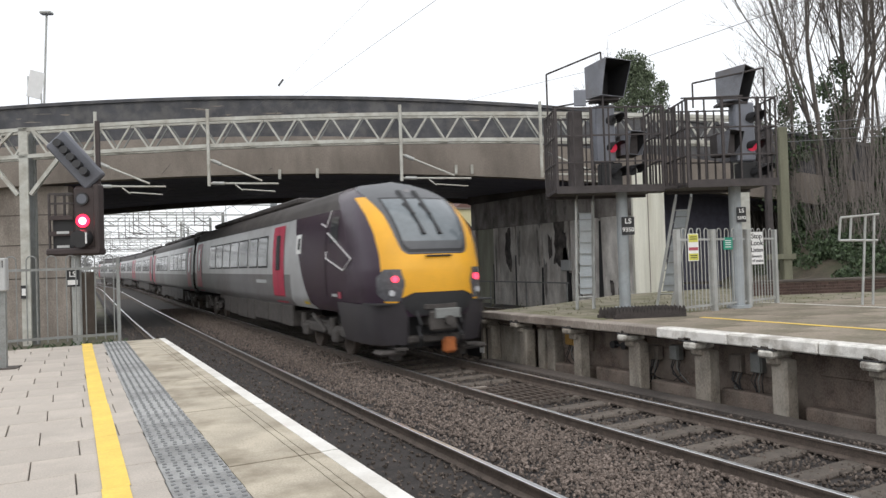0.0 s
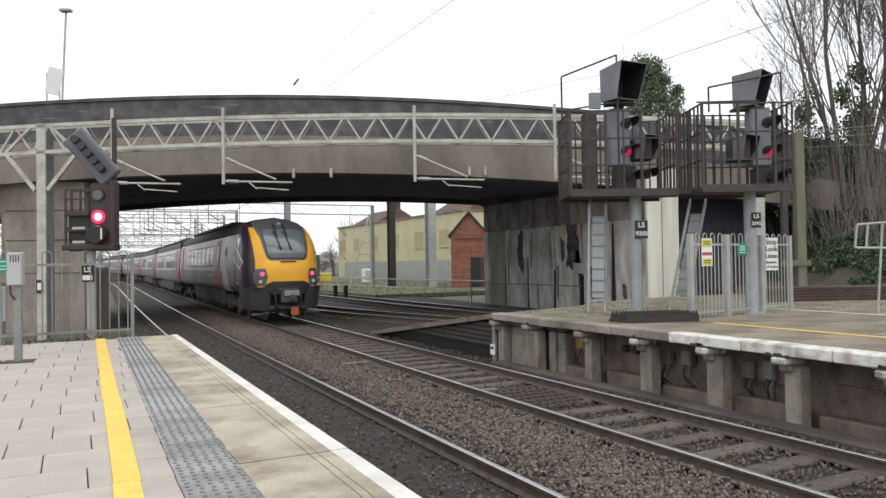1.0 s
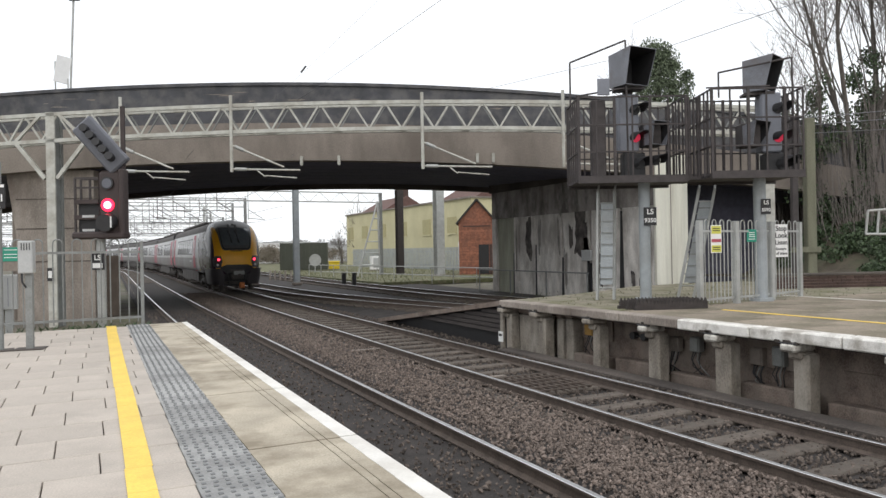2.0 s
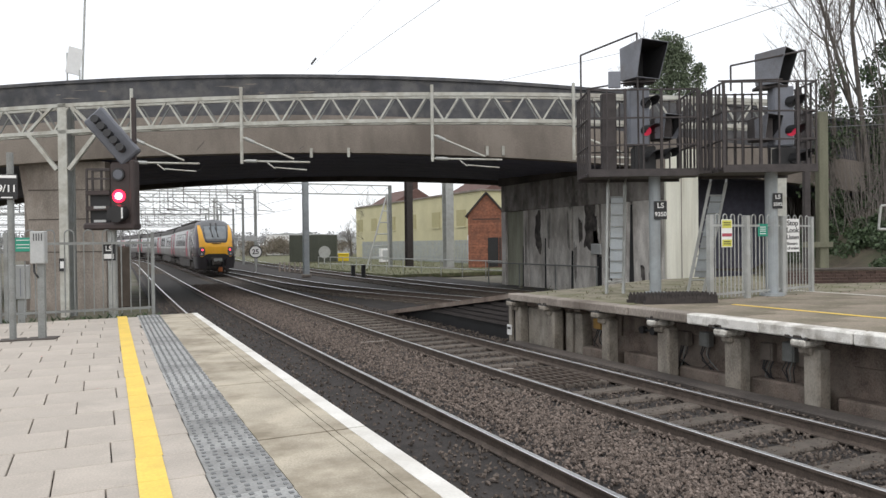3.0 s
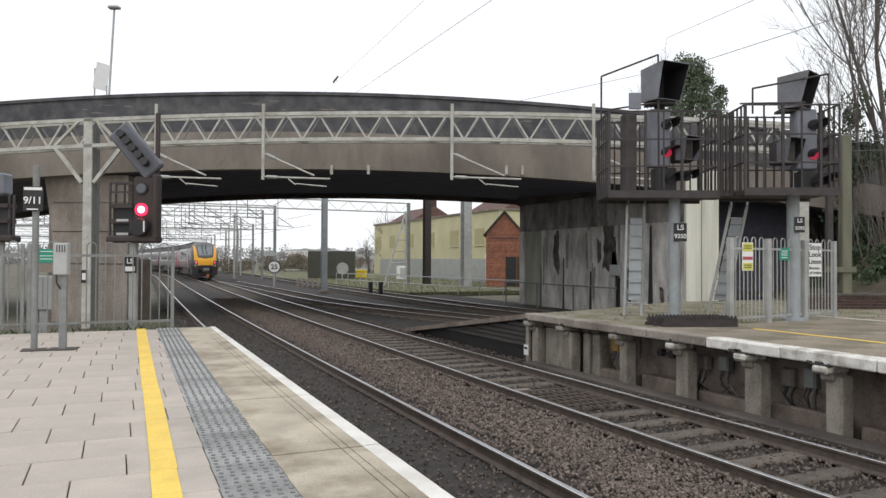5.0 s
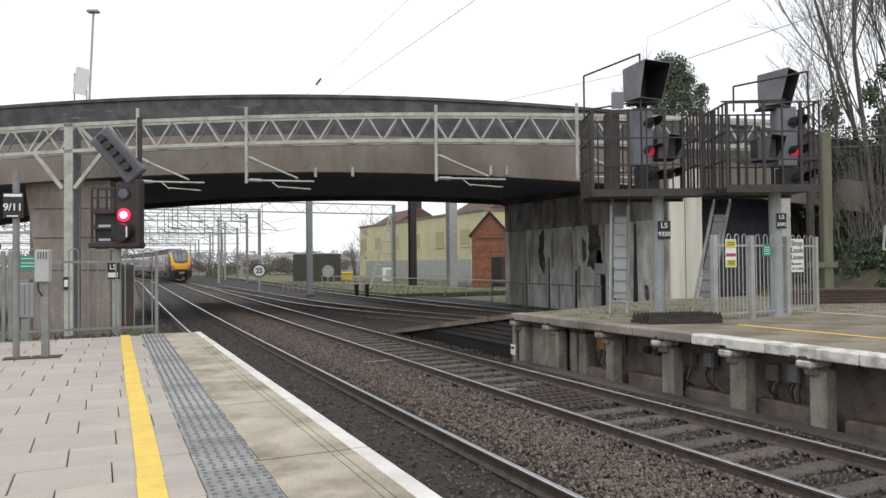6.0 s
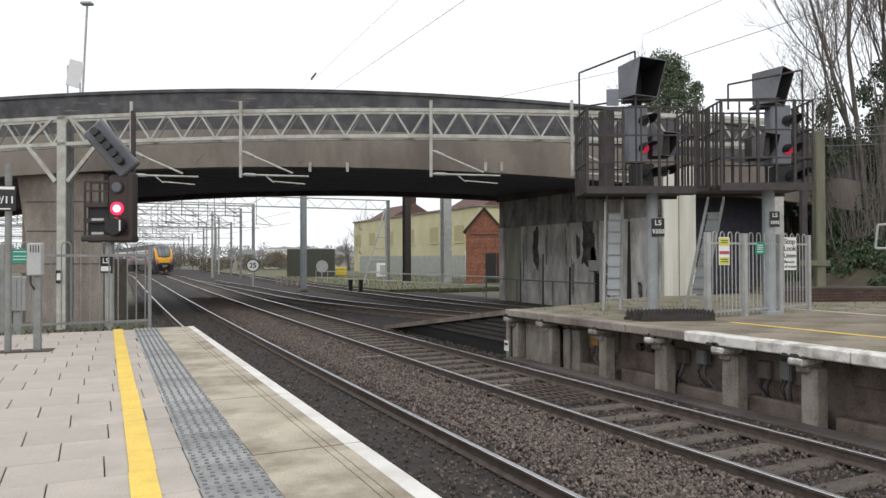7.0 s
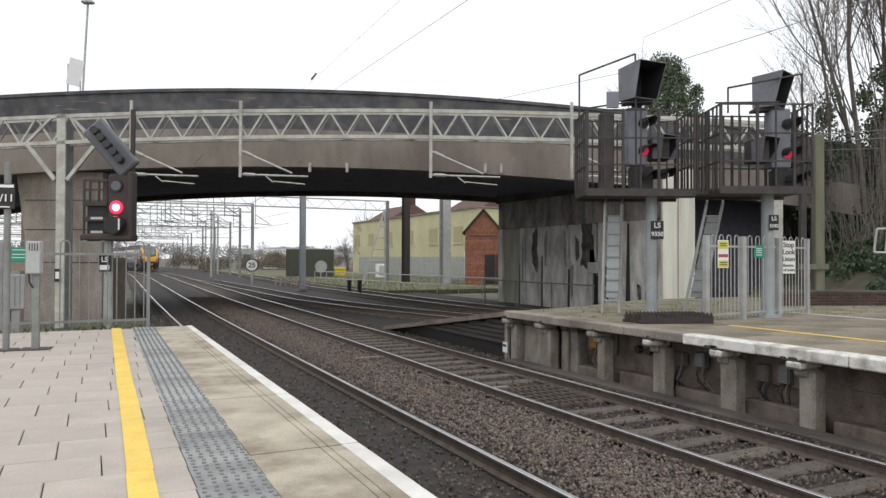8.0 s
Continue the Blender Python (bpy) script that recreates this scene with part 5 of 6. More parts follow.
def leaf_cloud(store, spots, n, size, squash=1.0):
    vs, fs = store
    for i in range(n):
        c, r = random.choice(spots)
        v = Vector((random.gauss(0, 1), random.gauss(0, 1), random.gauss(0, 1))).normalized() * r * random.random() ** 0.4
        p = Vector(c) + Vector((v.x, v.y, v.z * squash))
        t = Euler((random.uniform(0, 6), random.uniform(0, 6), random.uniform(0, 6))).to_matrix()
        s = size * random.uniform(0.6, 1.3)
        k = len(vs)
        vs += [p + t @ Vector(o) * s for o in ((-0.5, 0, 0), (0, -0.35, 0.1), (0.5, 0, 0), (0, 0.35, 0.1))]
        fs.append((k, k + 1, k + 2, k + 3))
    return store


def bare_tree(x, y, z, height, r, stems, depth, spread, label, lean=(0, 0), ivy=0.0):
    ob = thing("bare_tree", label, "tree", "bare trees")
    bm, tw = ([], []), ([], [])
    for s in range(stems):
        a = 6.28 * s / max(stems, 1) + random.random()
        off = Vector((math.cos(a), math.sin(a), 0)) * (0.28 * (stems > 1) * r * 4)
        d = Vector((lean[0] + 0.07 * math.cos(a) * (stems > 1), lean[1] + 0.07 * math.sin(a) * (stems > 1), 1)).normalized()
        branch(bm, tw, Vector((x, y, z)) + off, d, r * random.uniform(0.8, 1.1), height * random.uniform(0.36, 0.46), depth, spread)
    from_lists("trunk", bm, BARK, ob)
    tagged(from_lists("crown", tw, TWIG, ob), "fine leafless twigs", kind="stuff")
    if ivy:
        spots = [((x + random.gauss(0, r * 2.2), y + random.gauss(0, r * 2.2), z + ivy * k / 19), 0.42 * random.uniform(0.7, 1.3)) for k in range(20)]
        from_lists("ivy", leaf_cloud(([], []), spots, 3600, 0.13, 1.3), IVY, ob, "dark ivy round the trunk")
    return ob


def sk(u, d):
    v = SKEW @ Vector((u, d, 0))
    return v.x, v.y


random.seed(5)
bare_tree(*sk(16.2, 27.0), 1.2, 17, 0.105, 4, 4, 0.33, "tall many-stemmed bare tree with ivy on the bank", ivy=7.0)
bare_tree(*sk(17.1, 27.8), 1.2, 16, 0.10, 3, 4, 0.32, "tall dark bare tree with ivy on the bank", ivy=5.6)
bare_tree(*sk(18.0, 26.6), 1.4, 15, 0.08, 3, 4, 0.34, "tall bare tree crowded by its neighbours on the bank", ivy=4.0)
bare_tree(*sk(18.9, 27.5), 1.4, 15, 0.08, 2, 4, 0.36, "tall bare tree at the back of the bank")
bare_tree(*sk(14.45, 27.2), 1.0, 10.5, 0.14, 1, 4, 0.42, "bare tree with an ivy-clad trunk behind the signals", ivy=6.0)
bare_tree(*sk(12.6, 47.0), 6.0, 8.8, 0.12, 1, 4, 0.42, "bare tree beside the conifer beyond the bridge")
con = thing("ivy_tree", "dark evergreen tree rising behind the bridge", "tree")
cx, cy = sk(14.1, 45.0)
part("trunk", rods([((cx, cy, 0), (cx, cy, 12.5))], 0.22), BARK, con)
random.seed(21)
spots = []
for k in range(44):
    z = 7 + 6.6 * k / 43
    rr = 2.0 * (1.08 - 0.75 * (k / 43) ** 1.6)
    a = 2.4 * k
    spots.append(((cx + 0.7 * rr * math.cos(a), cy + 0.7 * rr * math.sin(a), z), 0.35 + 0.5 * rr))
spots += [((cx + random.uniform(-1.6, 1.9), cy + random.uniform(-0.8, 0.8), random.uniform(9.5, 13.2)), 0.3) for q in range(16)]
spots += [((cx + 1.6, cy - 0.8, 11.2), 0.55), ((cx + 1.7, cy - 0.85, 11.8), 0.4), ((cx + 1.55, cy - 0.8, 10.3), 0.6)]
from_lists("crown", leaf_cloud(([], []), spots, 24000, 0.14), CONIFER, con, "dense dark green foliage")
# bank scrub
spots = []
for i in range(190):
    x, yy = sk(random.uniform(12.2, 22), random.uniform(19.5, 27))
    h = bank_height(x, yy)
    spots.append(((x, yy, h + 0.1), random.uniform(0.25, 0.6)))
tagged(from_lists("bank_ivy", leaf_cloud(([], []), spots, 38000, 0.12, 0.6), IVY, None), "low ivy and brambles covering the bank", "shrubs", kind="stuff")
tw = ([], [])
for i in range(1100):
    x, yy = sk(random.uniform(13.8, 23), random.uniform(20.5, 30))
    h = bank_height(x, yy)
    p = Vector((x, yy, h - 0.1))
    q = p + Vector((random.gauss(0, 0.5), random.gauss(0, 0.5), random.uniform(1.0, 5.0)))
    tube(tw, p, q, 0.012, 0.004, 3)
tagged(from_lists("bank_stems", tw, TWIG, None), "thin bare stems of scrub on the bank", "shrubs", kind="stuff")

# ---- beyond the bridge ----
struct("yard_grass", B(17.5, 60, 44, 130, -1.2, -0.95), GRASS, "rough grass beside the yard lines", "grass")
yard = bmesh.new()
for i in range(2200):
    x, yy = random.uniform(17, 34), random.uniform(40, 80)
    h = random.uniform(0.05, 0.2)
    yard.faces.new([yard.verts.new(v) for v in ((x - 0.03, yy, -0.98), (x + 0.03, yy, -0.98), (x + random.gauss(0, 0.08), yy, -0.95 + h))])
tagged(part("yard_tufts", yard, GRASS), "tufts of rough yard grass", "grass", kind="stuff")

works = thing("works_building", "long pale yellow rendered building with boarded windows", "building")
part("wall", B(36.5, 46, 66, 106, -1.2, 6.5), YELLOW_WALL, works)
part("roof_edge", B(36.3, 46.2, 65.8, 106.2, 6.5, 6.7), CONC, works)
for i, yy in enumerate((70.5, 77, 84, 91, 98, 104)):
    wd = part("window", B(36.44, 36.5, yy - 1.1, yy + 1.1, 2.9, 4.7), YELLOW_DIM, works, "boarded and painted window")
    part("sill", B(36.38, 36.44, yy - 1.2, yy + 1.2, 2.75, 2.9), YELLOW_WALL, wd)
part("door_panel", B(36.44, 36.5, 66.6, 69.0, -1.0, 1.9), WHITE, works, "white-painted panel by the corner")
for x, yy in ((44, 78), (42, 100)):
    part("pitched_roof", prism(bmesh.new(), [(-4, 0), (4, 0), (0, 2.3)], -5, 5, pose(x, yy, 6.7, 0, 0, 0)), ROOF_RED, works, "brown tiled roof behind the parapet")
    part("chimney", B(x - 0.4, x + 0.4, yy - 4.5, yy - 3.7, 7, 10.3), BRICK_DULL, works)

hut = thing("brick_hut", "small gabled red brick hut beside the line", "building", m=pose(28.75, 51.1, -1.0, 0, 0, -30))
part("wall", prism(bmesh.new(), [(-1.5, 0), (1.5, 0), (1.5, 4.35), (0, 6.05), (-1.5, 4.35)], 0, 5), BRICK, hut)
for sx in (-1, 1):
    part("roof_slope", bars([((sx * 1.72, 2.45, 4.2), (0.0, 2.45, 6.2))], 5.3, 0.12), ROOF_DARK, hut)
part("doorway", B(0.1, 0.95, -0.04, 0.0, 0.1, 2.5), BLACK, hut)
part("side_post", B(1.0, 1.2, -0.1, 0.0, 0.1, 2.5), BRICK_DULL, hut)
part("brick_panel", B(-1.15, 1.1, -0.03, 0.0, 3.95, 4.05), BRICK_DULL, hut)
for r in range(19):
    part("brick_course", B(-1.49, 1.49, -0.012, 0.0, 0.16 + r * 0.225, 0.30 + r * 0.225), BRICK, hut)

cont = thing("olive_container", "dark olive steel container on the grass", "container", m=pose(21.9, 78.4, -0.95, 0, 0, -20))
part("body", B(-2.6, 2.6, 0, 2.4, 0.1, 3.1, bevel=0.04), CONTAINER, cont)
for i in range(12):
    part("rib", B(-2.5 + i * 0.44, -2.4 + i * 0.44, -0.04, 0.0, 0.2, 3.0), CONTAINER, cont)
disc = thing("round_sign_back", "pale round sign beside the container", "sign", m=pose(20.8, 70.3, -0.95))
part("post", rods([((0, 0, 0), (0, 0, 1.6))], 0.05), GALV, disc)
part("disc", rods([((0, -0.06, 1.25), (0, -0.1, 1.25))], 0.62, 20), GALV, disc)
bin_y = thing("grit_bin", "bright yellow grit bin on the grass", "grit bin", m=pose(26.6, 82.0, -0.95, 0, 0, -20))
part("tub", B(-0.62, 0.62, -0.35, 0.35, 0, 0.75, bevel=0.06), BRIGHT_YELLOW, bin_y)
part("lid", B(-0.67, 0.67, -0.4, 0.4, 0.75, 0.95, bevel=0.07), BRIGHT_YELLOW, bin_y)
sp25 = thing("speed_sign", "round white twenty-five speed sign by the line", "sign", m=pose(*sk(-14.6, 55.0), -0.95, 0, 0, -15))
part("post", rods([((0, 0, 0), (0, 0, 1.1))], 0.05), GALV, sp25)
part("rim", rods([((0, -0.03, 1.55), (0, -0.06, 1.55))], 0.5, 24), BLACK, sp25)
part("face", rods([((0, -0.06, 1.55), (0, -0.075, 1.55))], 0.42, 24), WHITE, sp25)
lettering("lettering", "25", 0.52, pose(0, -0.082, 1.54, 90), BLACK, sp25, 0.012)
part("arrow_board", B(-0.75, 0.1, -0.05, -0.02, 2.42, 2.75), GREYBOX, sp25)

rl = thing("hand_railing", "thin galvanised post and rail fence along the yard", "railing")
ra, rb = Vector((21.6, 35.5, -1.1)), Vector((17.8, 62, -1.1))
for zz in (0.55, 1.1):
    part("top_rail", rods([(ra + Vector((0, 0, zz)), rb + Vector((0, 0, zz)))], 0.03), GALV, rl)
for i in range(12):
    p = ra.lerp(rb, i / 11)
    part("rail_post", rods([(p, p + Vector((0, 0, 1.12)))], 0.03), GALV, rl)
pal = thing("palisade_fence", "grey steel palisade fence before the yellow building", "fence")
for i in range(120):
    yy = 54 + i * 0.33
    part("pale", B(33.0, 33.03, yy - 0.1, yy + 0.1, -0.95, 1.35), BLUEGREY, pal)
for zz in (-0.5, 0.9):
    part("fence_rail", B(33.03, 33.08, 53.8, 94, zz, zz + 0.06), BLUEGREY, pal)
for k in range(6):
    st = thing("marker_post", "short pale timber post beside the diverging line", "post", "pale posts", m=pose(13.55 + 0.24 * k, 58.6 - 0.72 * k, -1.1, 0, random.uniform(-4, 4), 0))
    part("shaft", B(-0.06, 0.06, -0.06, 0.06, 0, 0.75, bevel=0.015), CONC_WARM, st)
    part("cap", B(-0.08, 0.08, -0.08, 0.08, 0.75, 0.8, bevel=0.015), CONC_WARM, st)
wb = thing("white_utility_box", "white utility box before the palisade fence", "utility box", m=pose(28.2, 72.5, -0.95))
part("body", B(-0.6, 0.6, -0.3, 0.3, 0.05, 1.5, bevel=0.03), WHITE, wb)
part("door_panel", B(-0.4, 0.4, -0.315, -0.3, 0.25, 1.3), GREYBOX, wb)
part("plinth", B(-0.65, 0.65, -0.35, 0.35, 0, 0.06), CONC, wb)
# pair of black stub posts and a white lattice by the crossing
for dx in (0, 0.7):
    st = thing("stub_post", "short black post beside the diverging line", "post", "stub posts", m=pose(14.9 + dx, 44.0, -1.1))
    part("shaft", B(-0.12, 0.12, -0.12, 0.12, 0, 0.8, bevel=0.03), BLACK, st)
    part("cap", B(-0.15, 0.15, -0.15, 0.15, 0.8, 0.86, bevel=0.02), BLACK, st)

random.seed(8)


def h_mast(x, y, h, w, material, label):
    ob = thing("line_mast", label, "mast", "line masts", m=pose(x, y, -1.1))
    part("web", B(-0.02, 0.02, -w / 2, w / 2, 0, h), material, ob)
    for s_ in (-1, 1):
        part("flange", B(-w / 2, w / 2, s_ * w / 2 - 0.02, s_ * w / 2 + 0.02, 0, h), material, ob)
    part("foot", B(-w * 0.8, w * 0.8, -w * 0.8, w * 0.8, 0, 0.18, bevel=0.02), CONC, ob)
    return ob


h_mast(13.0, 48.3, 8.5, 0.36, BLUEGREY, "blue-grey steel mast beside the line")
h_mast(24.4, 57.0, 9.0, 0.55, TIMBER, "thick black steel mast in the yard")
h_mast(26.2, 53.0, 9.0, 0.7, GALV, "broad grey steel mast in the yard")
lad = thing("rung_frame", "slim A-frame with rungs in the yard", "frame", m=pose(*sk(-5.7, 60.0), -1.0))
for dx in (-1.0, 1.0):
    part("leg", rods([((dx, 0, 0), (0.9, 0, 6.3))], 0.07), GALV, lad)
for i in range(6):
    part("rung", rods([((-1.0 + 1.9 * i / 6.5, 0, 0.97 * i), (1.0 - 0.1 * i / 6.5, 0, 0.97 * i))], 0.05), GALV, lad)

def portal(y, x0, x1, z, droppers):
    ob = thing("line_portal", "distant lattice portal over the tracks", "gantry", "line portals")
    for zz in (z, z + 0.8):
        part("chord", B(x0, x1, y - 0.06, y + 0.06, zz - 0.05, zz + 0.05), GALV, ob)
    lat = bmesh.new()
    k = int((x1 - x0) / 0.9)
    for i in range(k):
        xa = x0 + (x1 - x0) * i / k
        xb = x0 + (x1 - x0) * (i + 1) / k
        bar(lat, (xa, y, z if i % 2 else z + 0.8), (xb, y, z + 0.8 if i % 2 else z), 0.035)
    tagged(part("lattice", lat, GALV, ob), kind="stuff")
    for x in (x0, x1):
        part("leg", B(x - 0.12, x + 0.12, y - 0.12, y + 0.12, -1.2, z + 0.85), DULL_STEEL, ob)
    for k, x in enumerate(droppers):
        low = z - (1.5 if k % 2 else 0.9)
        part("dropper", rods([((x, y, z + 0.8), (x, y, low)), ((x, y, low + 0.1), (x + 1.3, y, low)), ((x, y, low + 0.8), (x + 1.1, y, low + 0.1))], 0.03, 5), (DULL_STEEL, CAGE, CONC_DARK)[k % 3], ob)
    return ob


for i, (y, x0, x1) in enumerate(((58, -16, 22), (70, -18, 12.5), (84, -16, 13.5), (100, -20, 15), (116, -20, 16), (134, -20, 18), (154, -22, 20), (178, -22, 24), (205, -24, 28), (240, -25, 32))):
    portal(y, x0 + bend(y), x1 + bend(y), 5.3 + 0.35 * (i % 3) - 0.1 * (i % 2), [c + bend(y) + e for c in (*TRACKS, -3.5, -8, 9.8) for e in (-1.5, 0.9)])
for x, y, h in ((11.8, 81.5, 7.3), (14.7, 96, 7.5), (20.0, 100, 7.6), (16.5, 120, 8), (21, 140, 8), (-3, 70, 7.5), (-4, 95, 7.5), (-2, 140, 8)):
    h_mast(x, y, h, 0.2, GALV, "distant grey steel line mast")
far = thing("yard_wires", "distant overhead wires over the yard lines", "overhead wires")
for c in (-8.0, -3.5, 10.5, 14.5):
    for z in (4.0, 4.9):
        part("wire", rods([((c, 58, z), (c + bend(150), 150, z))], 0.014, 4), WIRE, far)
for k in range(14):
    za, yy = random.uniform(2.4, 6.4), 56 + 11 * k
    part("wire", rods([((-16, yy, za), (12, yy + 2, za + random.uniform(-0.3, 0.3)))], 0.02, 4), WIRE, far)
for k in range(9):
    x0 = random.uniform(-9, 12)
    part("wire", rods([((x0, 58, random.uniform(3.6, 5.6)), (x0 + bend(200), 220, random.uniform(3.8, 5.2)))], 0.018, 4), WIRE, far)

# skyline: scrub and distant woods
spots = [((random.uniform(14, 48), random.uniform(118, 150), random.uniform(-0.6, 1.6)), random.uniform(0.8, 1.6)) for i in range(70)]
tagged(from_lists("lineside_scrub", leaf_cloud(([], []), spots, 22000, 0.24, 0.8), SHRUB, None), "brown winter scrub beside the far lines", "shrubs", kind="stuff")
spots = [((random.uniform(-160, 330), random.uniform(330, 380), random.uniform(-1, 5.5)), random.uniform(2.5, 4.5)) for i in range(420)]
# flat grey puts the haze into the woods' own colour
FAR_WOOD = mat("hazy_far_woods", (0.30, 0.30, 0.30), 0.95, vary=0.2, rand=0.3, island=True)
tagged(from_lists("far_woods", leaf_cloud(([], []), spots, 60000, 0.8, 0.9), FAR_WOOD, None), "distant bare woods on the skyline", "woods", kind="stuff")
for i, (u, d, h) in enumerate(((-12.2, 110, 6.8), (-15.5, 118, 5.0), (-10.3, 112, 8.2), (-11.6, 116, 8.8), (-9.4, 114, 7.4))):
    bare_tree(*sk(u, d), -1, h * 1.15, 0.16, 2, 3, 0.5, "small bare tree beyond the yard")
for u, d, w, h, m in ((-33, 150, 9, 4.2, WHITE), (-22, 160, 12, 3.2, GREYBOX), (-42, 210, 14, 5, GREYBOX)):
    x, y = sk(u, d)
    sh = thing("far_shed", "low pale shed far beyond the yard", "building", "far sheds", m=pose(x, y, -1.1, 0, 0, -24))
    part("wall", B(-w / 2, w / 2, 0, 6, 0, h), m, sh)
    part("roof", prism(bmesh.new(), [(-w / 2 - 0.1, h), (w / 2 + 0.1, h), (0, h + 0.4)], -0.1, 6.1), GREYBOX, sh)
x, y = sk(-16.5, 118)
hs = thing("brick_house", "red brick house with a tiled roof beyond the yard", "building", m=pose(x + 5.5, y, -1.1, 0, 0, -24))
part("wall", B(-3, 3, 0, 8, 0, 6), BRICK_DULL, hs)
part("roof", prism(bmesh.new(), [(-3.3, 6), (3.3, 6), (0, 8.4)], -0.3, 8.3), ROOF_RED, hs)
part("window", B(-1.5, -0.4, -0.05, 0, 3.5, 5), GREYBOX, hs)

LAMP_GLASS = mat("smoked_lamp_glass", (0.10, 0.10, 0.11), 0.2, vary=0.3, scale=12, bump=0.05)
VALANCE = mat("dark_purple_grey_valance", (0.040, 0.036, 0.041), 0.5, vary=0.15, scale=2, stain=(0.055, 0.047, 0.045), stain_amount=0.5)

# ---- the train: a driving car and coaches, each a rigid vehicle of its own ----
SIDE = [(1.18, 0.95), (1.32, 1.12), (1.36, 1.5), (1.365, 1.9), (1.345, 2.4), (1.30, 2.85), (1.245, 3.15), (1.15, 3.42), (0.99, 3.61), (0.68, 3.75), (0.0, 3.82)]


def half_width(z):
    for (w0, z0), (w1, z1) in zip(SIDE, SIDE[1:]):
        if z0 <= z <= z1:
            return w0 + (w1 - w0) * (z - z0) / (z1 - z0)
    return SIDE[0][0] if z < SIDE[0][1] else 0.0


def shell(bm, y0, y1, z0, z1, out=0.0, sides=(-1, 1), steps=10):
    """Body skin between two heights, from y0 to y1 along the car."""
    for s in sides:
        zs = [z0 + (z1 - z0) * i / steps for i in range(steps + 1)]
        rows = [[bm.verts.new((s * (half_width(z) + out), y, z + (out if z > 3.5 else 0))) for z in zs] for y in (y0, y1)]
        for i in range(steps):
            bm.faces.new((rows[0][i], rows[0][i + 1], rows[1][i + 1], rows[1][i]))
    bmesh.ops.recalc_face_normals(bm, faces=bm.faces[:])
    for f in bm.faces:
        c = f.calc_center_median()
        if f.normal.dot(Vector((c.x, 0, (c.z - 2.0) * 0.6))) < 0:
            f.normal_flip()
    return bm


def sp(*a, **k):
    return shell(bmesh.new(), *a, **k)


def bogie(parent, y):
    bg_ob = part("bogie", B(-1.0, 1.0, y - 1.5, y + 1.5, 0.45, 0.72, bevel=0.04), UNDER, parent)
    for s in (-1, 1):
        part("side_frame", B(s * 1.05 - 0.08, s * 1.05 + 0.08, y - 1.75, y + 1.75, 0.42, 0.66, bevel=0.05), UNDER, bg_ob)
        part("damper", rods([((s * 1.16, y - 0.5, 0.5), (s * 1.16, y + 0.5, 0.85))], 0.05), UNDER, bg_ob)
        for dy in (-1.15, 1.15):
            part("axle_box", B(s * 1.1 - 0.1, s * 1.1 + 0.1, y + dy - 0.2, y + dy + 0.2, 0.3, 0.6, bevel=0.04), UNDER, bg_ob)
            part("spring", rods([((s * 1.1, y + dy + 0.28, 0.45), (s * 1.1, y + dy + 0.28, 0.85))], 0.09), UNDER, bg_ob)
    for dy in (-1.15, 1.15):
        for s in (-1, 1):
            part("wheel", rods([((s * 0.70, y + dy, 0.39), (s * 0.83, y + dy, 0.39))], 0.39, 20), RAIL_SIDE, bg_ob)
        part("axle", rods([((-0.7, y + dy, 0.39), (0.7, y + dy, 0.39))], 0.07), UNDER, bg_ob)


def windows(parent, y0, y1, n, sides=(-1, 1)):
    w = (y1 - y0) / n
    for i in range(n):
        a, b = y0 + w * i + 0.10, y0 + w * (i + 1) - 0.10
        for s in sides:
            wdw = part("window", sp(a, b, 2.02, 2.86, 0.012, (s,)), TRAIN_GLASS, parent, "tinted window")
            part("window_frame", sp(a - 0.05, b + 0.05, 1.97, 2.91, 0.006, (s,)), BLACK, wdw)


def door(parent, y, material, s, w=0.68):
    d = part("door", sp(y - w, y + w, 1.0, 3.1, 0.014, (s,)), material, parent)
    part("door_glass", sp(y - 0.22, y + 0.22, 1.9, 2.85, 0.022, (s,)), TRAIN_GLASS, d)
    part("door_seam", sp(y - 0.012, y + 0.012, 1.02, 3.08, 0.024, (s,)), BLACK, d)


def underframe(parent, y0, y1):
    part("floor", B(-1.15, 1.15, y0, y1, 0.8, 1.0), UNDER, parent)
    yy = y0
    random.seed(int(y0 * 10) + 3)
    while yy < y1 - 1.2:
        L = random.uniform(1.1, 2.2)
        for s in (-1, 1):
            part("equipment_case", B(min(s * 1.22, s * 0.4), max(s * 1.22, s * 0.4), yy, yy + L - 0.08, 0.28 + random.uniform(0, 0.12), 0.95, bevel=0.03), UNDER, parent)
        yy += L


def skin(parent, y0, y1):
    smooth(part("lower_side", sp(y0, y1, 0.95, 1.78), SILVER_LOW, parent, "darker grey lower side"))
    smooth(part("upper_side", sp(y0, y1, 1.78, 3.2), SILVER, parent, "silver upper side"))
    smooth(part("roof", sp(y0, y1, 3.2, 3.82), TRAIN_ROOF, parent, "sooty ribbed roof"))
    for k in range(5):
        ya = y0 + 1.2 + k * (y1 - y0 - 3) / 5
        part("roof_unit", B(-0.75, 0.75, ya, ya + 2.6, 3.74, 3.92, bevel=0.05), TRAIN_ROOF, parent)
    part("cant_line", sp(y0, y1, 3.19, 3.22, 0.006), BLACK, parent)


CAR = 23.0


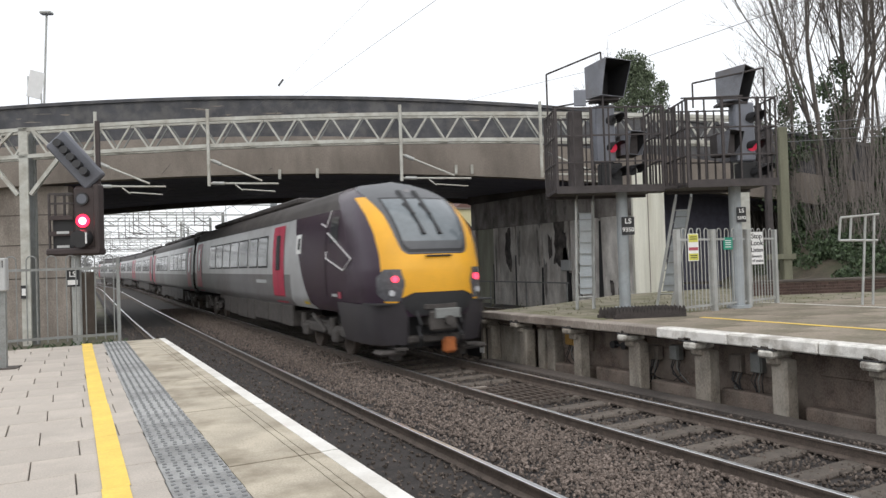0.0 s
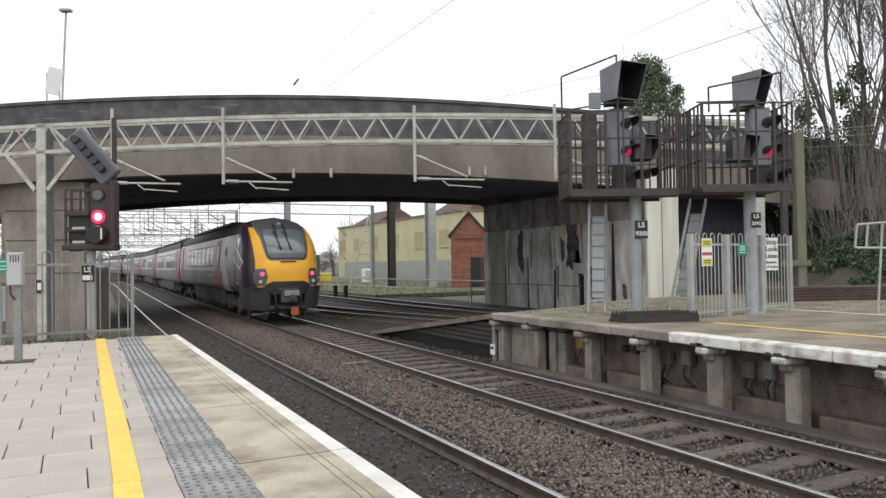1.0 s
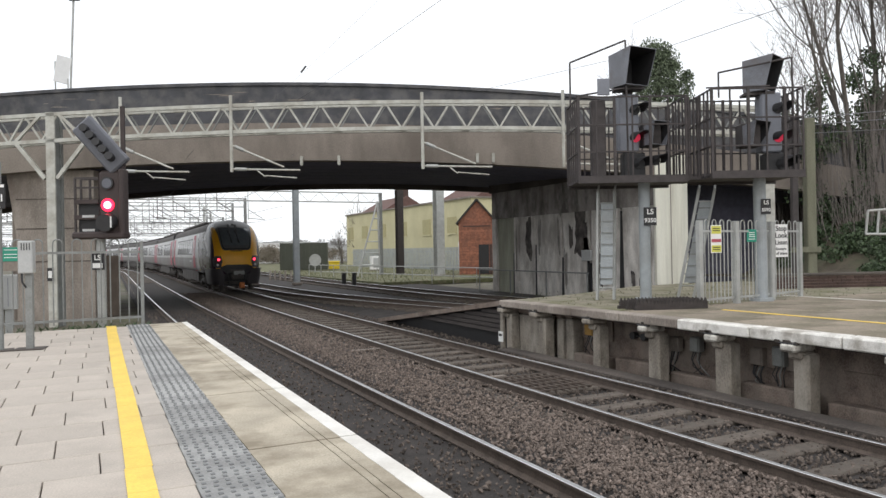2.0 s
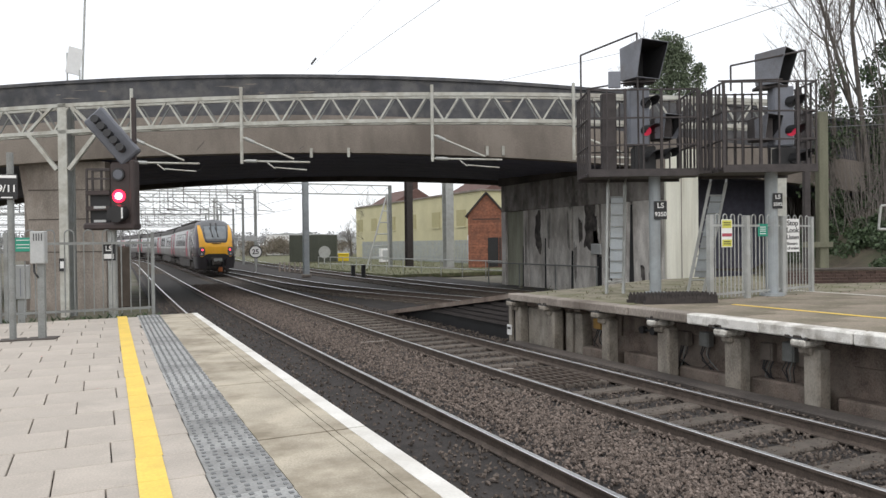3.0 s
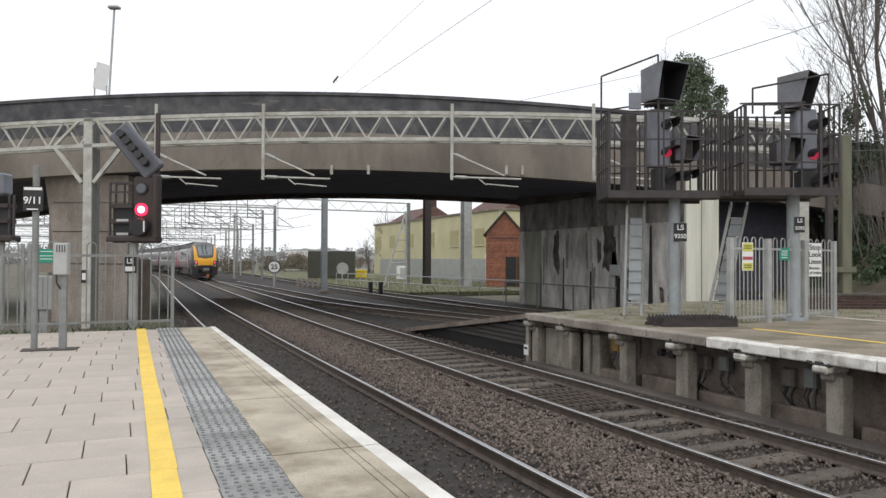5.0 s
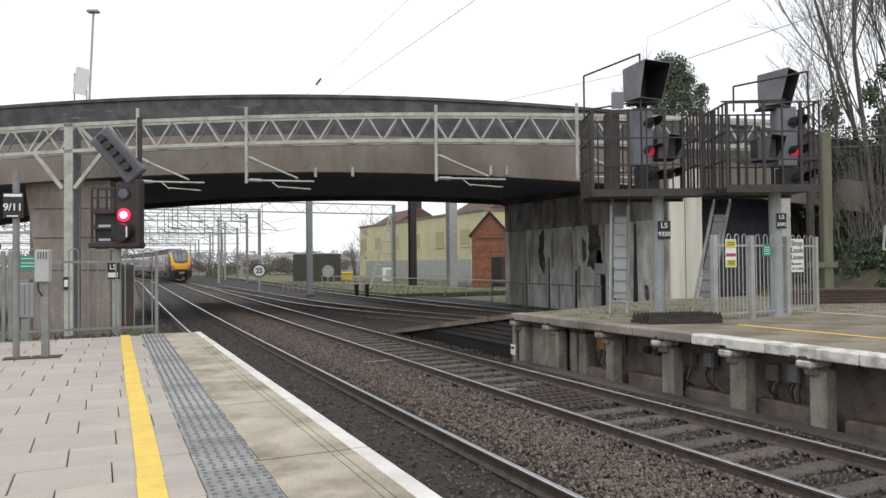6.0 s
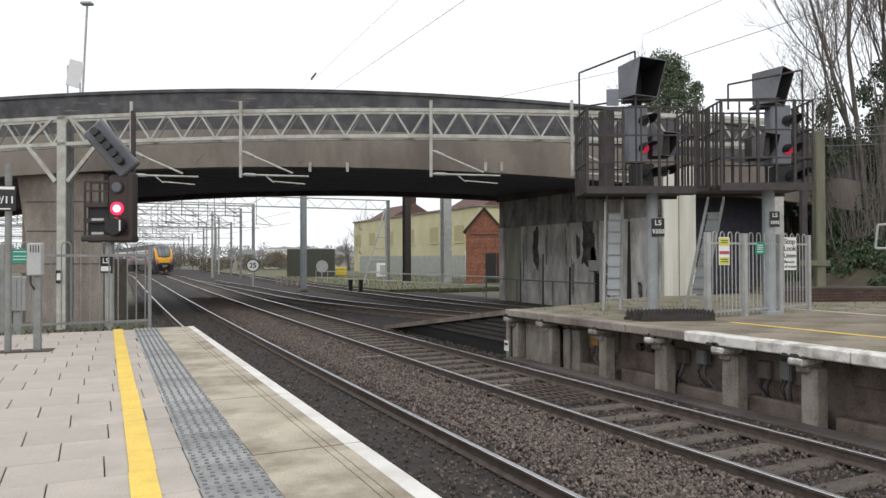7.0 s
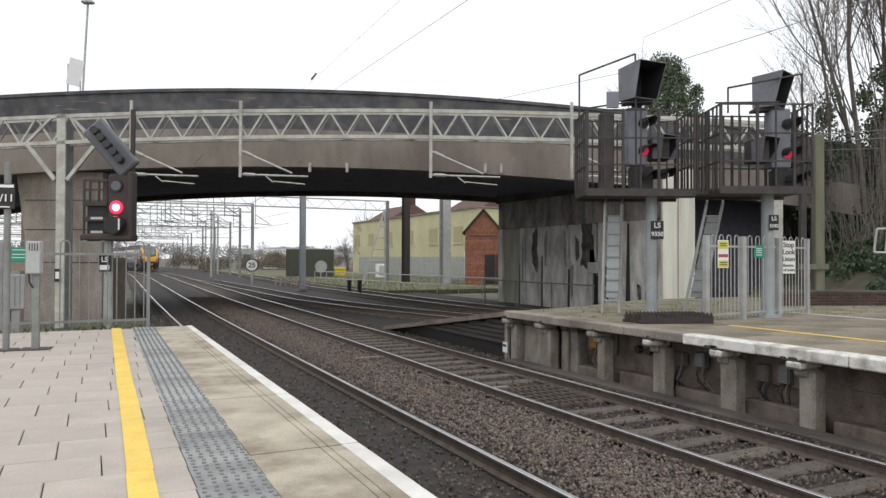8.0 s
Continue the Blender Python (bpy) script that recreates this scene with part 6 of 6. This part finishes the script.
def coach():
    ob = thing("railway_coach", "silver railway coach with dark windows and crimson doors", "railway coach", "train vehicles")
    y0, y1 = 0.35, CAR - 0.35
    skin(ob, y0, y1)
    part("end_wall", B(-1.25, 1.25, y0, y0 + 0.05, 0.95, 3.5), BLACK, ob)
    part("end_wall", B(-1.25, 1.25, y1 - 0.05, y1, 0.95, 3.5), BLACK, ob)
    part("gangway", B(-0.55, 0.55, -0.3, y0, 1.05, 3.2, bevel=0.05), BLACK, ob)
    windows(ob, 3.0, 10.4, 4)
    windows(ob, 12.0, 19.6, 4)
    for s in (-1, 1):
        for y in (1.7, CAR - 1.7):
            door(ob, y, DOOR_RED, s)
    for s in (-1, 1):
        part("end_stripe", sp(2.5, 2.75, 0.97, 3.1, 0.008, (s,)), SILVER_LOW, ob)
    underframe(ob, 5.6, CAR - 5.6)
    bogie(ob, 3.6)
    bogie(ob, CAR - 3.6)
    return ob


# nose: a raked front that rounds into the sides
def nose_y(z):
    if z < 1.9:
        return 0.10 * ((z - 0.95) / 0.95 - 0.6) ** 2
    t = (z - 1.9) / (3.82 - 1.9)
    return 0.02 + 0.55 * t + 1.75 * t ** 3.2


def nose_point(x, z, out=0.0):
    w = max(half_width(z), 0.02)
    f = min(abs(x) / w, 1.0)
    p = 2.7
    round_ = 1.7 * (1 - (1 - f ** p) ** (1 / p))
    return Vector((x, nose_y(z) + round_ * (1 - 0.25 * (z - 0.95) / 2.8) - out, z + out * 0.4 * max(0, z - 1.9)))


def nose_patch(z0, z1, inner, outer, out, nz=16, nx=14, sides=(-1, 1)):
    """Skin of the nose between two heights, from a share of the half width to another, both given as functions of height."""
    bm = bmesh.new()
    for s in sides:
        rows = []
        for i in range(nz + 1):
            z = z0 + (z1 - z0) * i / nz
            w = half_width(z)
            a, b = inner(z) * w, outer(z) * w
            rows.append([bm.verts.new(nose_point(s * (a + (b - a) * j / nx), z, out)) for j in range(nx + 1)])
        for p, q in zip(rows, rows[1:]):
            for j in range(nx):
                vs = (p[j], p[j + 1], q[j + 1], q[j]) if s > 0 else (p[j], q[j], q[j + 1], p[j + 1])
                bm.faces.new(vs)
    bmesh.ops.remove_doubles(bm, verts=bm.verts[:], dist=1e-4)
    return bm


def lerp_in(pairs):
    def f(z):
        for (z0, a), (z1, b) in zip(pairs, pairs[1:]):
            if z <= z1:
                t = min(max((z - z0) / (z1 - z0), 0), 1)
                return a + (b - a) * t
        return pairs[-1][1]
    return f


def swoosh(z):
    return 4.15 + 1.55 * ((z - 0.95) / 2.25) ** 0.7


def driving_car():
    ob = thing("driving_car", "maroon and silver driving car with a yellow nose and red lamps", "railway coach", "train vehicles")
    y1 = CAR - 0.35
    CAB = 3.6
    skin(ob, 6.0, y1)
    zero, one = (lambda z: 0.0), (lambda z: 1.0)
    smooth(part("nose_shell", nose_patch(0.95, 3.815, zero, one, 0.0, 40, 26), MAROON, ob, "dark maroon nose"))
    # sides from the rounded nose back to the saloon
    for s in (-1, 1):
        smooth(part("cab_side", nose_side(0.95, 3.2, swoosh, (s,)), MAROON, ob, "dark maroon cab side"))
    smooth(part("cab_roof", nose_side(3.2, 3.82, lambda z: 6.0), TRAIN_ROOF, ob, "grimy brown cab roof"))
    for s in (-1, 1):
        sw = bmesh.new()
        n = 14
        za = [0.95 + 2.25 * i / n for i in range(n + 1)]
        fr_, bk = [[sw.verts.new((s * half_width(z), f(z), z)) for z in za] for f in (swoosh, lambda z: 6.0)]
        for i in range(n):
            sw.faces.new((fr_[i], bk[i], bk[i + 1], fr_[i + 1]) if s > 0 else (fr_[i], fr_[i + 1], bk[i + 1], bk[i]))
        smooth(part("swoosh_panel", sw, SILVER, ob, "silver panel behind the cab"))
    # yellow front
    low_out = lerp_in([(1.22, 0.77), (1.5, 0.80), (2.2, 0.80)])
    smooth(part("yellow_front", nose_patch(1.42, 2.16, zero, low_out, 0.012, 12, 18), TRAIN_YELLOW, ob, "bright yellow nose panel"))
    for s in (-1, 1):
        smooth(part("yellow_chin", nose_patch(1.22, 1.42, lerp_in([(1.22, 0.64), (1.34, 0.56), (1.42, 0.40)]), low_out, 0.012, 4, 10, (s,)), TRAIN_YELLOW, ob))
    # the nose shell is closed here; a black skin paints the recess's shade
    smooth(part("chin_recess", nose_patch(0.97, 1.40, zero, lerp_in([(0.97, 0.46), (1.22, 0.60), (1.32, 0.55), (1.40, 0.40)]), 0.009, 8, 14), BLACK, ob, "black patch painted as the shaded recess over the coupler"))
    p_in = lerp_in([(2.16, 0.44), (2.24, 0.51), (2.5, 0.57), (3.0, 0.65), (3.4, 0.78)])
    p_out = lerp_in([(2.16, 0.80), (2.6, 0.83), (3.0, 0.87), (3.4, 0.92)])
    for s in (-1, 1):
        smooth(part("yellow_pillar", nose_patch(2.16, 3.40, p_in, p_out, 0.012, 16, 8, (s,)), TRAIN_YELLOW, ob))
    smooth(part("screen_mask", nose_patch(2.17, 3.81, zero, lerp_in([(2.17, 0.46), (2.24, 0.53), (2.5, 0.59), (3.0, 0.67), (3.4, 0.80), (3.81, 0.98)]), 0.016, 24, 16), CHARCOAL, ob, "charcoal windscreen surround"))
    smooth(part("screen_seal", nose_patch(2.20, 3.36, zero, lerp_in([(2.20, 0.45), (2.3, 0.52), (3.0, 0.60), (3.36, 0.64)]), 0.020, 16, 12), BLACK, ob))
    smooth(part("windscreen", nose_patch(2.26, 3.32, zero, lerp_in([(2.26, 0.42), (2.36, 0.49), (3.0, 0.57), (3.32, 0.61)]), 0.026, 16, 12), SCREEN_GLASS, ob, "wide raked windscreen"))
    smooth(part("screen_base", nose_patch(2.26, 2.42, zero, lerp_in([(2.26, 0.42), (2.36, 0.49), (2.42, 0.50)]), 0.029, 4, 12), CHARCOAL, ob))
    for x0 in (-0.30, 0.06):
        wp = part("wiper", rods([(nose_point(x0 + 0.04, 3.5, 0.05), nose_point(x0, 2.95, 0.07))], 0.03), BLACK, ob)
        part("wiper_arm", rods([(nose_point(x0 + 0.1, 3.5, 0.05), nose_point(x0 + 0.02, 2.95, 0.07)), (nose_point(x0, 2.95, 0.07), nose_point(x0 + 0.10, 2.55, 0.06))], 0.022), BLACK, wp)
        part("wiper_blade", rods([(nose_point(x0 - 0.06, 3.2, 0.045), nose_point(x0 + 0.06, 2.56, 0.045))], 0.028), BLACK, wp)
    part("roof_marker", rods([(nose_point(0, 3.52, 0.0), nose_point(0, 3.52, 0.035))], 0.07, 14), SILVER_LOW, ob)
    part("grab_rail", rods([(nose_point(-0.28, 2.12, 0.06), nose_point(0.28, 2.12, 0.06))], 0.02), BLACK, ob)
    # lamp clusters
    for s in (-1, 1):
        bm = bmesh.new()
        rows = []
        for i in range(9):
            z = 1.26 + 0.62 * i / 8
            t = i / 8
            a = 0.545 + 0.06 * abs(t - 0.55) * 2 - 0.02
            b = 0.85 - 0.10 * max(0, t - 0.75) * 3 - 0.10 * max(0, 0.2 - t) * 4
            w = half_width(z)
            rows.append([bm.verts.new(nose_point(s * w * (a + (b - a) * j / 8), z, 0.022)) for j in range(9)])
        for p, q in zip(rows, rows[1:]):
            for j in range(8):
                bm.faces.new((p[j], p[j + 1], q[j + 1], q[j]) if s > 0 else (p[j], q[j], q[j + 1], p[j + 1]))
        cl = smooth(part("lamp_unit", bm, LAMP_GLASS, ob, "grey glazed lamp unit"))
        c = nose_point(s * 0.89, 1.69, 0.03)
        part("tail_lamp", rods([(c, c + Vector((s * 0.01, -0.03, 0)))], 0.065, 14), TAIL, cl, "glowing red tail lamp")
        c = nose_point(s * 0.94, 1.42, 0.03)
        part("head_lamp", rods([(c, c + Vector((s * 0.01, -0.03, 0)))], 0.06, 14), LAMP_CLEAR, cl)
    # lower front: skirts, coupler and pipes
    for s in (-1, 1):
        vb = bmesh.new()
        rows_ = []
        for i in range(7):
            z = 0.40 + 0.80 * i / 6
            fs = [0.47 + 0.53 * j / 14 for j in range(15)]
            vw = 1.33 - 0.09 * (1 - i / 6) ** 2
            ring = [(s * vw * f, 0.10 + 1.0 * (1 - (1 - f ** 3.6) ** (1 / 3.6)) + 0.14 * (1 - i / 6)) for f in fs] + [(s * vw, 2.35 - 0.35 * (1.2 - z))]
            rows_.append([vb.verts.new((x, yy, z)) for x, yy in [(ring[0][0], 0.6)] + ring])
        for p, q in zip(rows_, rows_[1:]):
            for j in range(len(p) - 1):
                vb.faces.new((p[j], p[j + 1], q[j + 1], q[j]) if s > 0 else (p[j], q[j], q[j + 1], p[j + 1]))
        smooth(part("valance", vb, VALANCE, ob, "dark lower valance"))
        part("plough_lip", B(*sorted((s * 0.62, s * 1.2)), 0.3, 0.7, 0.20, 0.30, bevel=0.04), UNDER, ob, "scuffed lower lip")
        part("skirt_seam", B(*sorted((s * 0.63, s * 1.3)), 0.15, 0.9, 1.2, 1.225), BLACK, ob)
        part("step_light", B(*sorted((s * 0.66, s * 0.9)), 0.2, 0.30, 0.30, 0.35), UNDER, ob)
        part("rail_guard", B(*sorted((s * 0.65, s * 0.80)), 0.5, 0.8, 0.08, 0.5), UNDER, ob)
        part("pipe_hose", rods([((s * 0.42, 0.2, 0.75), (s * 0.44, 0.0, 0.55)), ((s * 0.44, 0.0, 0.55), (s * 0.40, 0.15, 0.35))], 0.035), BLACK, ob)
    part("coupler_recess", B(-0.62, 0.62, 0.55, 0.7, 0.3, 1.22), BLACK, ob)
    cp = part("coupler_body", B(-0.24, 0.24, -0.06, 0.7, 0.72, 1.02, bevel=0.05), UNDER, ob)
    part("coupler_face", B(-0.3, 0.3, -0.12, -0.04, 0.66, 1.06, bevel=0.04), UNDER, cp)
    part("coupler_cone", rods([((0.08, -0.12, 0.86), (0.08, -0.24, 0.86))], 0.10, 14, ), UNDER, cp)
    part("coupler_plate", B(-0.2, 0.34, -0.16, -0.12, 0.9, 1.1, bevel=0.015), DULL_STEEL, cp, "scuffed steel face plate")
    for k in range(4):
        part("jumper_hose", rods([((-0.5 + 0.3 * k, 0.1, 1.1), (-0.46 + 0.3 * k, -0.02, 0.8)), ((-0.46 + 0.3 * k, -0.02, 0.8), (-0.4 + 0.3 * k, 0.08, 0.55))], 0.024, 6), BLACK, cp)
    part("electric_box", B(-0.36, 0.36, 0.0, 0.35, 1.06, 1.2, bevel=0.03), UNDER, cp)
    part("obstacle_bar", B(-0.62, 0.62, 0.2, 0.4, 0.42, 0.56, bevel=0.03), UNDER, ob)
    part("lifeguard_cover", B(0.12, 0.40, 0.12, 0.3, 0.18, 0.50, bevel=0.05), ORANGE, ob, "orange plate under the coupler")
    part("air_pipe", rods([((-0.6, 0.3, 1.25), (0.6, 0.3, 1.25))], 0.03), BLACK, ob)
    # black bar drawn as the shadow under the chin
    part("chin_shadow_gap", B(-0.66, 0.66, 0.12, 0.5, 1.2, 1.34, bevel=0.05), BLACK, ob)
    # cab side details
    for s in (-1, 1):
        part("cab_window", side_patch(s, 2.2, 2.72, 2.5, 3.05, 0.008), TRAIN_GLASS, ob, "dark cab side window")
        part("cab_door", side_patch(s, 3.0, 3.75, 1.0, 3.05), MAROON, ob)
        for a, b in (((2.85, 2.72), (1.3, 2.12)), ((1.3, 2.12), (1.75, 1.88)), ((1.75, 1.88), (2.9, 2.15)), ((2.9, 2.15), (2.88, 2.3)), ((3.35, 2.95), (2.95, 2.85)), ((2.95, 2.85), (2.75, 3.2))):
            p, q = (side_point(s, *v, 0.03) for v in (a, b))
            part("white_outline", rods([(p, q)], 0.012, 5), WHITE, ob)
        part("side_crest", side_patch(s, 2.0, 2.18, 1.28, 1.42, 0.02), SIGN_RED, ob)
        part("print_bar", side_patch(s, 2.25, 2.6, 1.31, 1.37, 0.02), GREYBOX, ob)
        part("destination_panel", sp(4.95, 5.4, 2.3, 2.78, 0.012, (s,)), WHITE, ob)
        part("panel_screen", sp(5.03, 5.24, 2.4, 2.68, 0.018, (s,)), BLACK, ob)
        door(ob, 7.2, DOOR_RED, s, 0.60)
        part("print_bar", sp(8.6, 9.9, 1.52, 1.62, 0.01, (s,)), GREYBOX, ob)
        part("number_bar", sp(1.9 + 2.6, 4.9, 1.05, 1.12, 0.012, (s,)), BRIGHT_YELLOW, ob)
    windows(ob, 8.4, 11.0, 2)
    windows(ob, 11.1, 18.6, 5)
    for s in (-1, 1):
        door(ob, CAR - 1.7, DOOR_RED, s)
    part("end_wall", B(-1.25, 1.25, y1 - 0.05, y1, 0.95, 3.5), BLACK, ob)
    underframe(ob, 6.4, CAR - 5.6)
    for o in ob.children:
        o.location.z += 0.06
    bogie(ob, 4.2)
    bogie(ob, CAR - 3.6)
    return ob


def side_point(s, y, z, out=0.0):
    w = half_width(z)
    best = w
    p = nose_point(w, z)
    # inside the rounded nose the side draws in
    if y < p.y:
        lo, hi = 0.0, w
        for _ in range(24):
            mid = (lo + hi) / 2
            if nose_point(mid, z).y < y:
                lo = mid
            else:
                hi = mid
        best = lo
    return Vector((s * (best + out), y, z))


def side_patch(s, y0, y1, z0, z1, out=0.012, n=8):
    bm = bmesh.new()
    rows = [[bm.verts.new(side_point(s, y0 + (y1 - y0) * j / n, z0 + (z1 - z0) * i / n, out)) for j in range(n + 1)] for i in range(n + 1)]
    for p, q in zip(rows, rows[1:]):
        for j in range(n):
            bm.faces.new((p[j], p[j + 1], q[j + 1], q[j]) if s > 0 else (p[j], q[j], q[j + 1], p[j + 1]))
    return bm


def nose_side(z0, z1, y_end, sides=(-1, 1)):
    """Straight side skin from the rounded nose's edge back to y_end."""
    bm = bmesh.new()
    n = 14
    for s in sides:
        a, b = [], []
        for i in range(n + 1):
            z = z0 + (z1 - z0) * i / n
            w = max(half_width(z), 0.02)
            a.append(bm.verts.new(nose_point(s * w, min(z, 3.815))))
            b.append(bm.verts.new((s * w, y_end(z), z)))
        for i in range(n):
            bm.faces.new((a[i], b[i], b[i + 1], a[i + 1]) if s > 0 else (a[i], a[i + 1], b[i + 1], b[i]))
    return bm


driver = driving_car()
cars = [coach()]
for k in range(3):
    cars.append(copy_thing(cars[0], Matrix.Identity(4)))

# the nose's place along the line; the train draws away at a steady speed
NOSE = [(0.1 * k, 12.45 + 12.7 * 0.1 * k) for k in range(0, 81, 5)]


def on_line(y):
    return Vector((TRACKS[1] + bend(y), y, RAIL_Z))


def vehicle(y):
    a, b = on_line(y + 3.6), on_line(y + CAR - 3.6)
    d = b - a
    yaw = math.degrees(math.atan2(-d.x, d.y))
    m = pose(0, 0, 0, 0, 0, yaw)
    start = a - m @ Vector((0, 3.6, 0))
    return Matrix.Translation(start) @ m


def motions():
    walk(driver, [(t, vehicle(y)) for t, y in NOSE])
    for k, ob in enumerate(cars):
        walk(ob, [(t, vehicle(y + CAR * (k + 1))) for t, y in NOSE])


motions()
